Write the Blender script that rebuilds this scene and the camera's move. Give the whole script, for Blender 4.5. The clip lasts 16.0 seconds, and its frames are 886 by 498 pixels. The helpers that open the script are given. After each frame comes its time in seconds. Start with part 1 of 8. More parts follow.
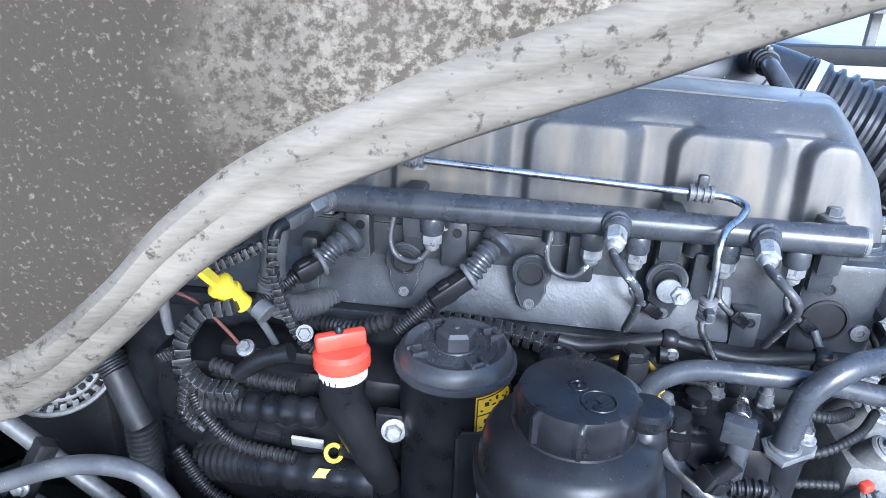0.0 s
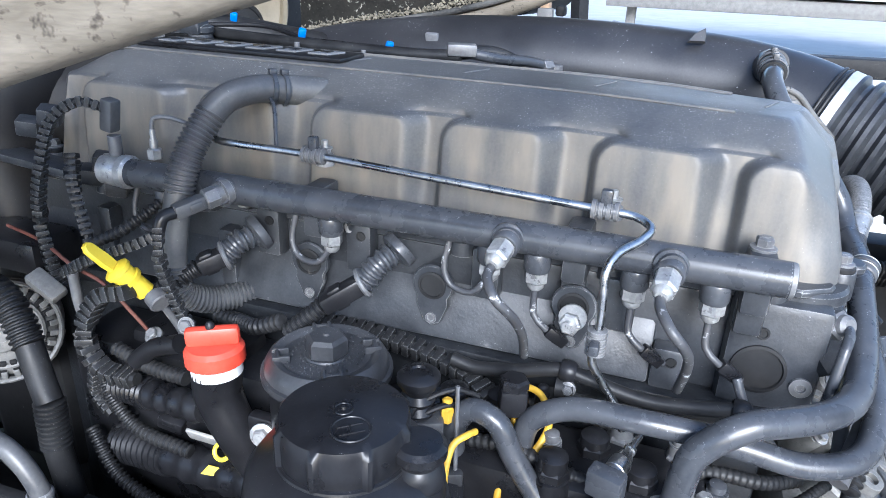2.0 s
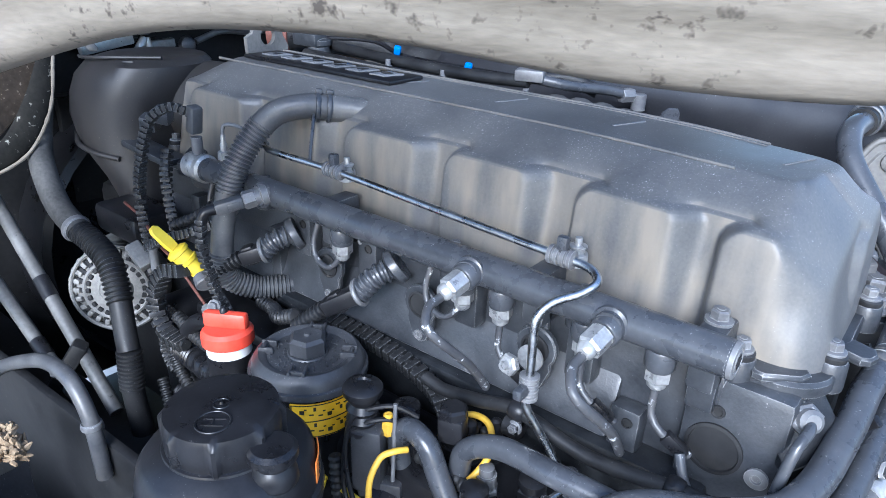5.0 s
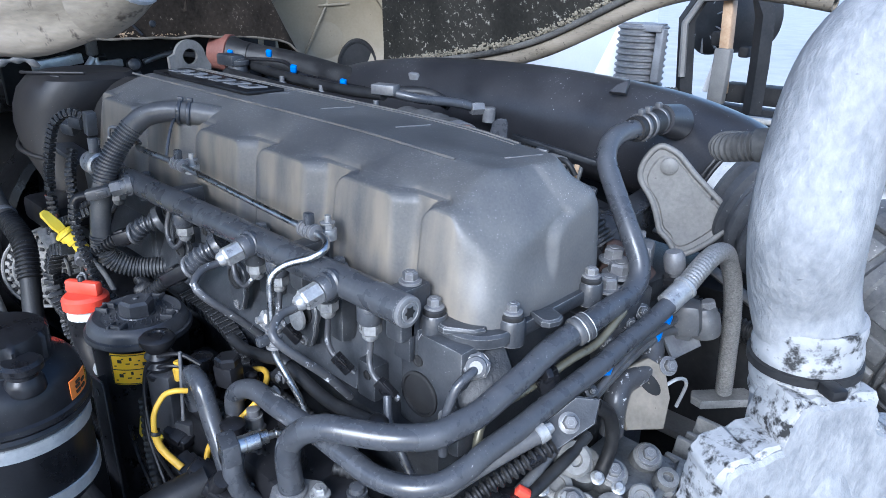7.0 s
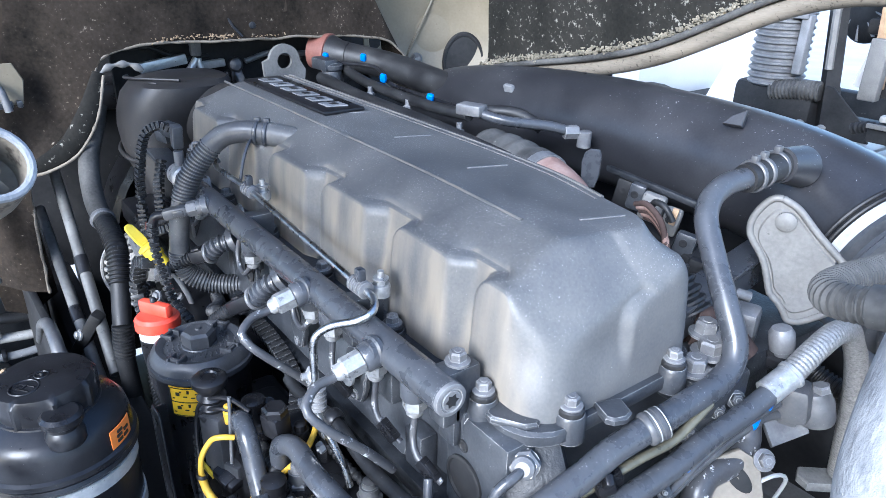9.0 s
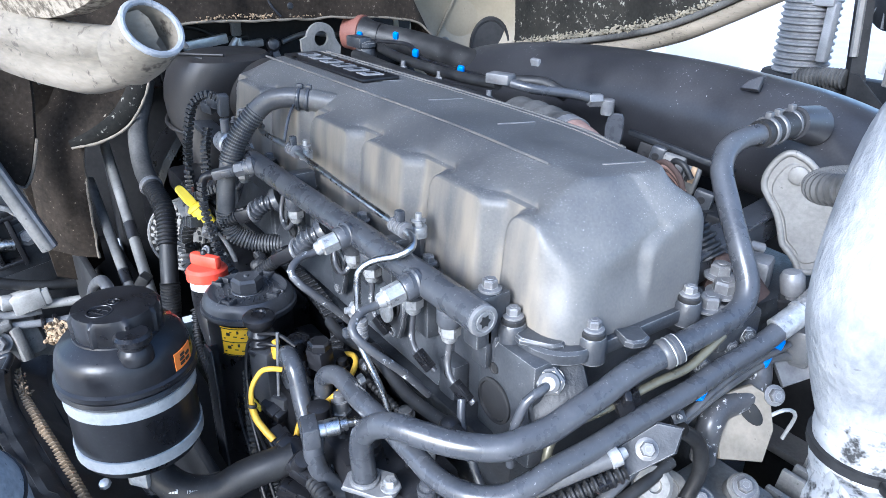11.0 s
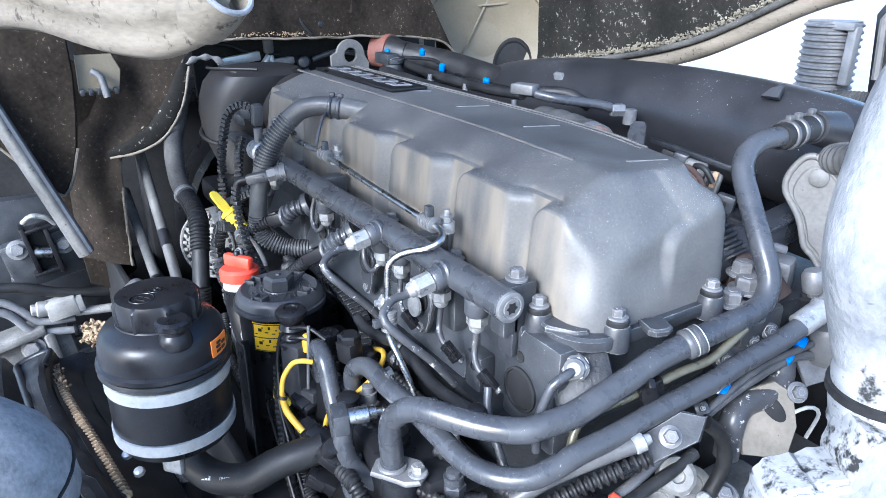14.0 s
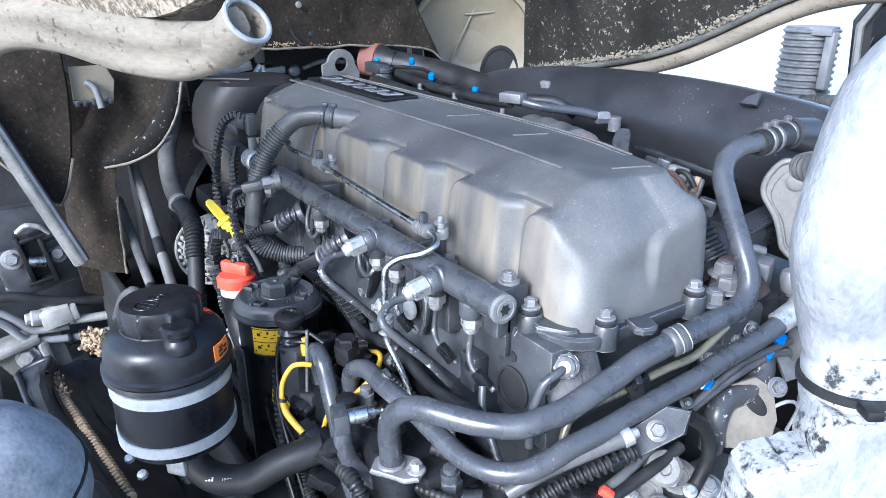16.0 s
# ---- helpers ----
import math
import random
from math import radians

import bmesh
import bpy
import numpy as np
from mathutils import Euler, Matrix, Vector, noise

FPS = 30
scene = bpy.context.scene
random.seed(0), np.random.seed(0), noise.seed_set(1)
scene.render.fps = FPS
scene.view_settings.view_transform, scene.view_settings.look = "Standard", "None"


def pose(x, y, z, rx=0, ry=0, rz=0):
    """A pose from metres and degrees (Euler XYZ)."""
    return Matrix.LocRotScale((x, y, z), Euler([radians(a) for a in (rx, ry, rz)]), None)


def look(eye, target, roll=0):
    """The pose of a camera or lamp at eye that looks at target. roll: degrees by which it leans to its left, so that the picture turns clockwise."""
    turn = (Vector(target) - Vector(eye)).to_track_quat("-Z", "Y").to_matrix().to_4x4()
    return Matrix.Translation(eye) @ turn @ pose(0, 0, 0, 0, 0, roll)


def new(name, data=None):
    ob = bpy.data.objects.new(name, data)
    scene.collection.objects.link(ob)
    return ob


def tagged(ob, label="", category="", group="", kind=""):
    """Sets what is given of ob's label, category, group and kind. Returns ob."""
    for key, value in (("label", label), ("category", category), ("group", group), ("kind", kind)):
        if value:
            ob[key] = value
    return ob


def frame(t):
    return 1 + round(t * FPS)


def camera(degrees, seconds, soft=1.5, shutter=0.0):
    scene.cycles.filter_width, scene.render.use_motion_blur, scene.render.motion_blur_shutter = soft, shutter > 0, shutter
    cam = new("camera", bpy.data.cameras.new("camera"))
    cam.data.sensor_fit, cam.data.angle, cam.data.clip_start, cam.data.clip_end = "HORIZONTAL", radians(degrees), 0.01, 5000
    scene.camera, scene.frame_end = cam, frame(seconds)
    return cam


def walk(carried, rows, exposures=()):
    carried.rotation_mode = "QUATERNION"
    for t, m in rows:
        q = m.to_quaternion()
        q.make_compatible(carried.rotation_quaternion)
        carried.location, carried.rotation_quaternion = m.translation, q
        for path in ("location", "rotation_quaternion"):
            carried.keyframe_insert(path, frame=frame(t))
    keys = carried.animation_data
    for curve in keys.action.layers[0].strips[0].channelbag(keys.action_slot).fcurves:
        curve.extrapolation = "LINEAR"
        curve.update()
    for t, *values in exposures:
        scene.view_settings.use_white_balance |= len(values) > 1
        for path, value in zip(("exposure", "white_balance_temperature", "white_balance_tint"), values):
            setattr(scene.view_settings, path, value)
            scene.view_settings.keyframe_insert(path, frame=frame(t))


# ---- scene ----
cam = camera(65.9, 16.0, soft=0.3)
PATH = [
    (0, (0.151, -0.918, 1.785), (-0.113, 0.899, 0.99), 2.1),
    (0.5, (0.282, -0.895, 1.812), (-0.047, 0.907, 1.01), 2.4),
    (1, (0.348, -0.86, 1.809), (-0.035, 0.929, 1.002), 2.3),
    (1.5, (0.374, -0.79, 1.8), (-0.205, 0.948, 0.996), 2.6),
    (2, (0.437, -0.787, 1.769), (-0.159, 0.954, 0.984), 2.3),
    (2.5, (0.491, -0.768, 1.78), (-0.158, 0.956, 1.0), 2.6),
    (3, (0.513, -0.722, 1.782), (-0.497, 0.812, 0.99), 2.5),
    (3.2, (0.534, -0.705, 1.768), (-0.543, 0.779, 0.97), 2.5),
    (5.3, (0.763, -0.653, 1.834), (-0.369, 0.785, 1.026), 1.7),
    (5.5, (0.807, -0.649, 1.836), (-0.338, 0.789, 1.046), 1.5),
    (6, (0.932, -0.677, 1.916), (-0.219, 0.765, 1.143), 1.5),
    (6.5, (1.064, -0.614, 1.896), (-0.096, 0.823, 1.13), 1.4),
    (7, (1.125, -0.529, 1.835), (-0.134, 0.839, 1.098), 1.8),
    (7.5, (1.05, -0.426, 1.838), (-0.317, 0.856, 1.141), 1.3),
    (8, (1.051, -0.349, 1.894), (-0.311, 0.918, 1.16), 1.3),
    (8.5, (1.063, -0.374, 1.906), (-0.285, 0.862, 1.095), 1.5),
    (9, (1.074, -0.383, 1.914), (-0.384, 0.712, 1.092), 1.1),
    (9.2, (1.081, -0.386, 1.902), (-0.388, 0.698, 1.086), 1.3),
    (11.3, (1.167, -0.472, 1.872), (-0.332, 0.563, 1.047), 0.7),
    (11.5, (1.178, -0.481, 1.867), (-0.327, 0.55, 1.047), 0.7),
    (12, (1.183, -0.494, 1.844), (-0.342, 0.541, 1.066), 0.7),
    (12.5, (1.183, -0.494, 1.844), (-0.352, 0.536, 1.081), 0.6),
    (13, (1.192, -0.488, 1.843), (-0.349, 0.538, 1.086), 0.6),
    (13.5, (1.194, -0.488, 1.846), (-0.353, 0.532, 1.093), 0.6),
    (14, (1.184, -0.496, 1.843), (-0.367, 0.518, 1.092), 0.6),
    (14.5, (1.177, -0.502, 1.849), (-0.38, 0.507, 1.101), 0.5),
    (15, (1.176, -0.505, 1.849), (-0.384, 0.499, 1.103), 0.4),
    (15.5, (1.191, -0.514, 1.852), (-0.37, 0.491, 1.109), 0.3),
    (16, (1.208, -0.525, 1.858), (-0.326, 0.523, 1.12), 0.4),
]
walk(cam, [(t, look(eye, target, roll)) for t, eye, target, roll in PATH], [(0.0, 1.69, 5060, 10), (0.5, 1.58, 5060, 10), (1.0, 1.52, 5160, 10), (2.5, 1.74, 5520, 10), (3.0, 1.88, 5500, 10), (5.5, 1.52, 5160, 10), (6.0, 1.55, 5200, 10), (6.5, 1.42, 5260, 10), (7.0, 1.27, 5200, 10), (7.5, 2.0, 5420, 10), (8.0, 2.05, 5370, 10), (9.0, 1.90, 5280, 10), (11.5, 1.89, 5330, 10), (16.0, 1.89, 5330, 10)])

# ---- light ----
SUN_ELEVATION, SUN_AZIMUTH = 28.0, -66.0
world = bpy.data.worlds.new("sky")
scene.world = world
world.use_nodes = True
wn = world.node_tree.nodes
sky = wn.new("ShaderNodeTexSky")
sky.sky_type, sky.sun_disc = "NISHITA", False
sky.sun_elevation, sky.sun_rotation = radians(SUN_ELEVATION), radians(90 - SUN_AZIMUTH)
sky.dust_density = 1.6
world.node_tree.links.new(sky.outputs[0], wn["Background"].inputs[0])
wn["Background"].inputs[1].default_value = 0.15
sun = new("sun", bpy.data.lights.new("sun", "SUN"))
sun.data.energy, sun.data.angle, sun.data.color = 2.25, radians(28), (1.0, 0.98, 0.95)
ce, se = math.cos(radians(SUN_ELEVATION)), math.sin(radians(SUN_ELEVATION))
sun.matrix_world = look((0, 0, 6), (-ce * math.cos(radians(SUN_AZIMUTH)), -ce * math.sin(radians(SUN_AZIMUTH)), 6 - se))


# ---- materials ----
def material(name, a, b, rough=0.5, metal=0.0, scale=12.0, fine=160.0, bump=0.15, dust=None, dust_amount=0.0, dust_scale=220.0, stretch=(1, 1, 1), rough_var=0.12, piece=0.0, spec=0.5, up=0.0, wear=0.0):
    """Two base colours mixed by a coarse and a fine noise, dust specks, varied gloss and fine relief."""
    m = bpy.data.materials.new(name)
    m.use_nodes = True
    t = m.node_tree
    n, l = t.nodes, t.links
    p = n["Principled BSDF"]
    co = n.new("ShaderNodeTexCoord")
    mp = n.new("ShaderNodeMapping")
    mp.inputs["Scale"].default_value = stretch
    l.new(co.outputs["Object"], mp.inputs[0])
    big = n.new("ShaderNodeTexNoise")
    big.inputs["Scale"].default_value, big.inputs["Detail"].default_value, big.inputs["Roughness"].default_value = scale, 6, 0.62
    small = n.new("ShaderNodeTexNoise")
    small.inputs["Scale"].default_value, small.inputs["Detail"].default_value = fine, 4
    l.new(mp.outputs[0], big.inputs[0]), l.new(mp.outputs[0], small.inputs[0])
    add = n.new("ShaderNodeMath")
    add.operation = "MULTIPLY_ADD"
    l.new(small.outputs[0], add.inputs[0])
    add.inputs[1].default_value = 0.35
    l.new(big.outputs[0], add.inputs[2])
    ramp = n.new("ShaderNodeMapRange")
    ramp.inputs[1].default_value, ramp.inputs[2].default_value = 0.45, 0.9
    l.new(add.outputs[0], ramp.inputs[0])
    mix = n.new("ShaderNodeMix")
    mix.data_type = "RGBA"
    mix.inputs[6].default_value, mix.inputs[7].default_value = (*a, 1), (*b, 1)
    l.new(ramp.outputs[0], mix.inputs[0])
    colour = mix.outputs[2]
    if dust:
        speck = n.new("ShaderNodeTexNoise")
        speck.inputs["Scale"].default_value, speck.inputs["Detail"].default_value, speck.inputs["Roughness"].default_value = dust_scale, 3, 0.7
        l.new(co.outputs["Object"], speck.inputs[0])
        cut = n.new("ShaderNodeMapRange")
        cut.inputs[1].default_value, cut.inputs[2].default_value = 0.72 - 0.22 * dust_amount, 0.80 - 0.16 * dust_amount
        mod = n.new("ShaderNodeMath")
        mod.operation = "MULTIPLY_ADD"
        l.new(big.outputs[0], mod.inputs[0])
        mod.inputs[1].default_value = 0.25
        l.new(speck.outputs[0], mod.inputs[2])
        sub = n.new("ShaderNodeMath")
        sub.operation = "SUBTRACT"
        l.new(mod.outputs[0], sub.inputs[0])
        sub.inputs[1].default_value = 0.125
        fall = sub.outputs[0]
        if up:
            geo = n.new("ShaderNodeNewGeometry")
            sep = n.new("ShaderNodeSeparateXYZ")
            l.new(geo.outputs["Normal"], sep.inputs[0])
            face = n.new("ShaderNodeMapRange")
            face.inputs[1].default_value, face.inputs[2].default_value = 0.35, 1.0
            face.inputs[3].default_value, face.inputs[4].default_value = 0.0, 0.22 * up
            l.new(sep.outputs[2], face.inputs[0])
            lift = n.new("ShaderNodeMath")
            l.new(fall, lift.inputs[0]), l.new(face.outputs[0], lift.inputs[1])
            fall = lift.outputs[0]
        l.new(fall, cut.inputs[0])
        mix2 = n.new("ShaderNodeMix")
        mix2.data_type = "RGBA"
        l.new(cut.outputs[0], mix2.inputs[0])
        l.new(colour, mix2.inputs[6])
        mix2.inputs[7].default_value = (*dust, 1)
        colour = mix2.outputs[2]
    if wear:
        geo2 = n.new("ShaderNodeNewGeometry")
        soft = n.new("ShaderNodeBevel")
        soft.samples = 4
        soft.inputs["Radius"].default_value = 0.0022
        near = n.new("ShaderNodeVectorMath")
        near.operation = "DOT_PRODUCT"
        l.new(soft.outputs[0], near.inputs[0]), l.new(geo2.outputs["True Normal"], near.inputs[1])
        worn = n.new("ShaderNodeMath")
        worn.operation = "MULTIPLY_ADD"
        worn.inputs[1].default_value = -0.30 * wear
        l.new(big.outputs[0], worn.inputs[0]), l.new(near.outputs["Value"], worn.inputs[2])
        limit = n.new("ShaderNodeMapRange")
        limit.inputs[1].default_value, limit.inputs[2].default_value = 0.77, 0.69
        l.new(worn.outputs[0], limit.inputs[0])
        mix3 = n.new("ShaderNodeMix")
        mix3.data_type = "RGBA"
        l.new(limit.outputs[0], mix3.inputs[0])
        l.new(colour, mix3.inputs[6])
        mix3.inputs[7].default_value = (0.34, 0.34, 0.335, 1)
        colour = mix3.outputs[2]
    if piece:
        info = n.new("ShaderNodeObjectInfo")
        hsv = n.new("ShaderNodeHueSaturation")
        vary = n.new("ShaderNodeMapRange")
        vary.inputs[3].default_value, vary.inputs[4].default_value = 1 - piece, 1 + piece
        l.new(info.outputs["Random"], vary.inputs[0]), l.new(vary.outputs[0], hsv.inputs["Value"])
        l.new(colour, hsv.inputs["Color"])
        colour = hsv.outputs[0]
    l.new(colour, p.inputs["Base Color"])
    rr = n.new("ShaderNodeMapRange")
    rr.inputs[1].default_value, rr.inputs[2].default_value = 0.3, 0.75
    rr.inputs[3].default_value, rr.inputs[4].default_value = max(0.03, rough - rough_var), min(1, rough + rough_var)
    l.new(big.outputs[0], rr.inputs[0]), l.new(rr.outputs[0], p.inputs["Roughness"])
    p.inputs["Metallic"].default_value = metal
    p.inputs["Specular IOR Level"].default_value = spec
    if bump:
        bp = n.new("ShaderNodeBump")
        bp.inputs["Strength"].default_value, bp.inputs["Distance"].default_value = bump, 0.002
        l.new(add.outputs[0], bp.inputs["Height"]), l.new(bp.outputs[0], p.inputs["Normal"])
    return m


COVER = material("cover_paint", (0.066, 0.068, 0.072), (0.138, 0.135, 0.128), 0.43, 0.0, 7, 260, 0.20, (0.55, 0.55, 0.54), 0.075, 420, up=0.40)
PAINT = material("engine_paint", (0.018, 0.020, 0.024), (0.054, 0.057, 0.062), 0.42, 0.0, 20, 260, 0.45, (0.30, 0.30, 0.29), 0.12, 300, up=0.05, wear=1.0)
# grease, with the shade of missing clutter put into a darker colour
GRIMESHADE = material("shaded_greasy_paint", (0.006, 0.007, 0.009), (0.029, 0.031, 0.034), 0.48, 0.0, 26, 220, 0.8, (0.14, 0.14, 0.14), 0.16, 210, up=0.08, spec=0.35)
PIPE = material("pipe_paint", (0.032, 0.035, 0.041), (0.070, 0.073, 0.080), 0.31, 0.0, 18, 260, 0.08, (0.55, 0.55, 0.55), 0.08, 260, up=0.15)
CHIPS = material("chipped_pipe_paint", (0.036, 0.037, 0.042), (0.075, 0.075, 0.077), 0.38, 0.0, 18, 260, 0.1, (0.72, 0.73, 0.74), 0.55, 75)
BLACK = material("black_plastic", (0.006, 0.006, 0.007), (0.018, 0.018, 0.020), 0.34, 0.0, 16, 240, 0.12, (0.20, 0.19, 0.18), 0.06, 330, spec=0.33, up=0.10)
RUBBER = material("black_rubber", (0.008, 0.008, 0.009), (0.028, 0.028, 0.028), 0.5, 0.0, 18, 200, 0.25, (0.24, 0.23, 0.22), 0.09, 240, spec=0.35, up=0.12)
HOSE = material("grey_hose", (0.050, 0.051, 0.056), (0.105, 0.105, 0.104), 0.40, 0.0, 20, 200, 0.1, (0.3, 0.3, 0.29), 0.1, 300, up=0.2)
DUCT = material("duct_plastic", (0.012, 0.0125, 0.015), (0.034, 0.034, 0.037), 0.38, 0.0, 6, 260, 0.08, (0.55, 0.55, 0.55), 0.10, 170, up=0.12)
STEEL = material("bright_steel", (0.30, 0.30, 0.30), (0.66, 0.66, 0.65), 0.30, 1.0, 34, 250, 0.08, (0.12, 0.12, 0.12), 0.18, 90)
ZINC = material("zinc_fitting", (0.22, 0.22, 0.22), (0.50, 0.50, 0.49), 0.36, 0.5, 60, 250, 0.3, (0.70, 0.70, 0.69), 0.30, 110, wear=0.6)
DARKSTEEL = material("dark_steel", (0.10, 0.10, 0.105), (0.20, 0.20, 0.20), 0.48, 0.25, 30, 200, 0.2, (0.40, 0.39, 0.37), 0.2, 260, wear=0.8)
ALU = material("cast_aluminium", (0.105, 0.104, 0.098), (0.27, 0.263, 0.247), 0.6, 0.15, 14, 170, 0.7, (0.05, 0.047, 0.043), 0.35, 80, wear=0.8)
ALUWHITE = material("pale_aluminium", (0.22, 0.215, 0.20), (0.42, 0.41, 0.385), 0.55, 0.2, 22, 180, 0.4, (0.08, 0.075, 0.07), 0.25, 90)
RED = material("red_plastic", (0.62, 0.050, 0.025), (0.72, 0.085, 0.05), 0.4, 0.0, 20, 200, 0.05)
FADED = material("faded_red_rubber", (0.10, 0.030, 0.020), (0.18, 0.075, 0.055), 0.7, 0.0, 14, 200, 0.2, (0.3, 0.27, 0.24), 0.2, 200)
YELLOW = material("yellow_plastic", (0.75, 0.55, 0.02), (0.82, 0.64, 0.06), 0.42, 0.0, 20, 200, 0.08)
AMBER = material("amber_conduit", (0.55, 0.32, 0.02), (0.66, 0.42, 0.05), 0.45, 0.0, 40, 200, 0.1)
ORANGE = material("orange_label", (0.80, 0.20, 0.03), (0.84, 0.25, 0.05), 0.4, 0.0, 20, 200, 0.0)
LABEL = material("yellow_label", (0.80, 0.47, 0.01), (0.86, 0.53, 0.02), 0.4, 0.0, 20, 200, 0.0)
INK = material("black_ink", (0.015, 0.015, 0.015), (0.02, 0.02, 0.02), 0.5, 0.0, 20, 200, 0.0)
BLUE = material("blue_plastic", (0.006, 0.13, 0.50), (0.012, 0.17, 0.58), 0.4, 0.0, 20, 200, 0.0)
WHITE = material("white_plastic", (0.62, 0.63, 0.62), (0.75, 0.75, 0.73), 0.5, 0.0, 20, 200, 0.1)
BAND = material("pale_band", (0.42, 0.43, 0.43), (0.60, 0.60, 0.58), 0.4, 0.5, 60, 220, 0.1, (0.12, 0.12, 0.12), 0.1, 120)
TAN = material("tan_primer", (0.13, 0.115, 0.09), (0.25, 0.22, 0.175), 0.7, 0.0, 14, 140, 0.3, (0.08, 0.07, 0.06), 0.2, 70)
OLIVE = material("olive_pipe", (0.085, 0.080, 0.058), (0.17, 0.16, 0.115), 0.36, 0.4, 20, 220, 0.1)
OLDROD = material("dirty_rod", (0.07, 0.07, 0.066), (0.18, 0.175, 0.165), 0.55, 0.2, 9, 120, 0.3, (0.03, 0.03, 0.03), 0.45, 40)
DUSTRUBBER = material("dusty_rubber", (0.022, 0.022, 0.022), (0.11, 0.107, 0.10), 0.65, 0.0, 9, 160, 0.3, (0.25, 0.24, 0.22), 0.15, 120, spec=0.3)
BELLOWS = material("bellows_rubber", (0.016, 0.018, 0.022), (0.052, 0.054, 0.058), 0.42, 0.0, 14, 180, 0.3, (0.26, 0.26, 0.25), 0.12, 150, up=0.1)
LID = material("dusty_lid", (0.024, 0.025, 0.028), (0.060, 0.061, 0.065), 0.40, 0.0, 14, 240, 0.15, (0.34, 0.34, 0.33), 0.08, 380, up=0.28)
BRAID = material("braided_sleeve", (0.16, 0.155, 0.15), (0.40, 0.39, 0.37), 0.45, 0.5, 220, 500, 0.5)
RUST = material("rusty_casting", (0.040, 0.025, 0.021), (0.095, 0.066, 0.056), 0.85, 0.0, 18, 140, 0.6, spec=0.2)
COPPER = material("dusty_copper_red", (0.20, 0.115, 0.09), (0.36, 0.26, 0.22), 0.8, 0.0, 16, 140, 0.5, spec=0.2)
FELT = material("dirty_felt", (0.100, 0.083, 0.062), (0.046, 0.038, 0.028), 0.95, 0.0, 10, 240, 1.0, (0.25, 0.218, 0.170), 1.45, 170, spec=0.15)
ELBOW = material("elbow_plastic", (0.014, 0.014, 0.016), (0.034, 0.031, 0.028), 0.46, 0.0, 5, 220, 0.1, (0.22, 0.19, 0.15), 0.10, 200, spec=0.4)
EDGE = material("dirty_edge", (0.220, 0.192, 0.152), (0.100, 0.087, 0.067), 0.75, 0.0, 9, 260, 0.45, (0.050, 0.042, 0.033), 0.62, 95, stretch=(0.25, 1, 1.8), spec=0.2)
LINER = material("tunnel_liner", (0.005, 0.0042, 0.0035), (0.042, 0.033, 0.025), 0.95, 0.0, 7, 110, 0.8, (0.20, 0.175, 0.14), 0.30, 110, spec=0.1)
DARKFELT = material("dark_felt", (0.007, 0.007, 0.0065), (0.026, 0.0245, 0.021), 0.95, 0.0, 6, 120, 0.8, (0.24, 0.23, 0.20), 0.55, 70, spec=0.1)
CREAM = material("cream_paint", (0.145, 0.122, 0.082), (0.205, 0.176, 0.122), 0.5, 0.0, 6, 120, 0.1, (0.09, 0.075, 0.05), 0.22, 60)
POST = material("chipped_white_paint", (0.155, 0.163, 0.175), (0.275, 0.28, 0.285), 0.62, 0.0, 55, 220, 0.9, (0.04, 0.04, 0.04), 0.10, 60, stretch=(1, 1, 0.6))
CHIPPED = material("heavily_chipped_paint", (0.18, 0.19, 0.20), (0.36, 0.36, 0.36), 0.6, 0.0, 20, 140, 0.8, (0.015, 0.015, 0.015), 0.95, 90)
GREY = material("grey_plastic", (0.11, 0.113, 0.118), (0.23, 0.233, 0.238), 0.6, 0.0, 9, 200, 0.3, (0.42, 0.42, 0.41), 0.25, 190)
LINK = material("worn_links", (0.010, 0.010, 0.011), (0.040, 0.040, 0.040), 0.42, 0.0, 30, 200, 0.2, (0.3, 0.29, 0.27), 0.12, 200, spec=0.4, wear=0.9)
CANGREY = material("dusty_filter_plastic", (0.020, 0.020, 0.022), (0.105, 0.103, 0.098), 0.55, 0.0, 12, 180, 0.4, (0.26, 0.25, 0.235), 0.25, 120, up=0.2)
FOAM = material("brown_foam", (0.16, 0.105, 0.055), (0.33, 0.25, 0.16), 0.95, 0.0, 60, 300, 0.9)
DOMEGREY = material("dusty_arch_plastic", (0.10, 0.105, 0.112), (0.34, 0.345, 0.35), 0.7, 0.0, 16, 190, 0.5, (0.05, 0.05, 0.05), 0.2, 90)
FRAYED = material("pale_fibres", (0.10, 0.09, 0.07), (0.26, 0.235, 0.18), 0.95, 0.0, 30, 300, 0.5, spec=0.1)
SHIELD = material("dusty_heat_shield", (0.105, 0.102, 0.096), (0.195, 0.189, 0.177), 0.65, 0.15, 10, 160, 0.3, (0.08, 0.075, 0.07), 0.2, 80)
TRUCKWHITE = material("truck_white", (0.70, 0.70, 0.69), (0.78, 0.78, 0.77), 0.4, 0.0, 2, 60, 0.0)
TANK = material("pale_tank_paint", (0.50, 0.49, 0.46), (0.62, 0.61, 0.58), 0.5, 0.0, 5, 90, 0.1, (0.2, 0.19, 0.17), 0.1, 40)
# also colours the dark discs that stand for shade inside holes and recesses
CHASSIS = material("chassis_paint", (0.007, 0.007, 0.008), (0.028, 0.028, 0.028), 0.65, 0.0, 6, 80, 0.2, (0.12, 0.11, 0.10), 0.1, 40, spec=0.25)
OCHRE = material("ochre_paint", (0.24, 0.15, 0.08), (0.42, 0.30, 0.19), 0.6, 0.0, 8, 100, 0.2)
CONCRETE = material("yard_concrete", (0.36, 0.355, 0.34), (0.50, 0.49, 0.47), 0.85, 0.0, 1.2, 40, 0.3)



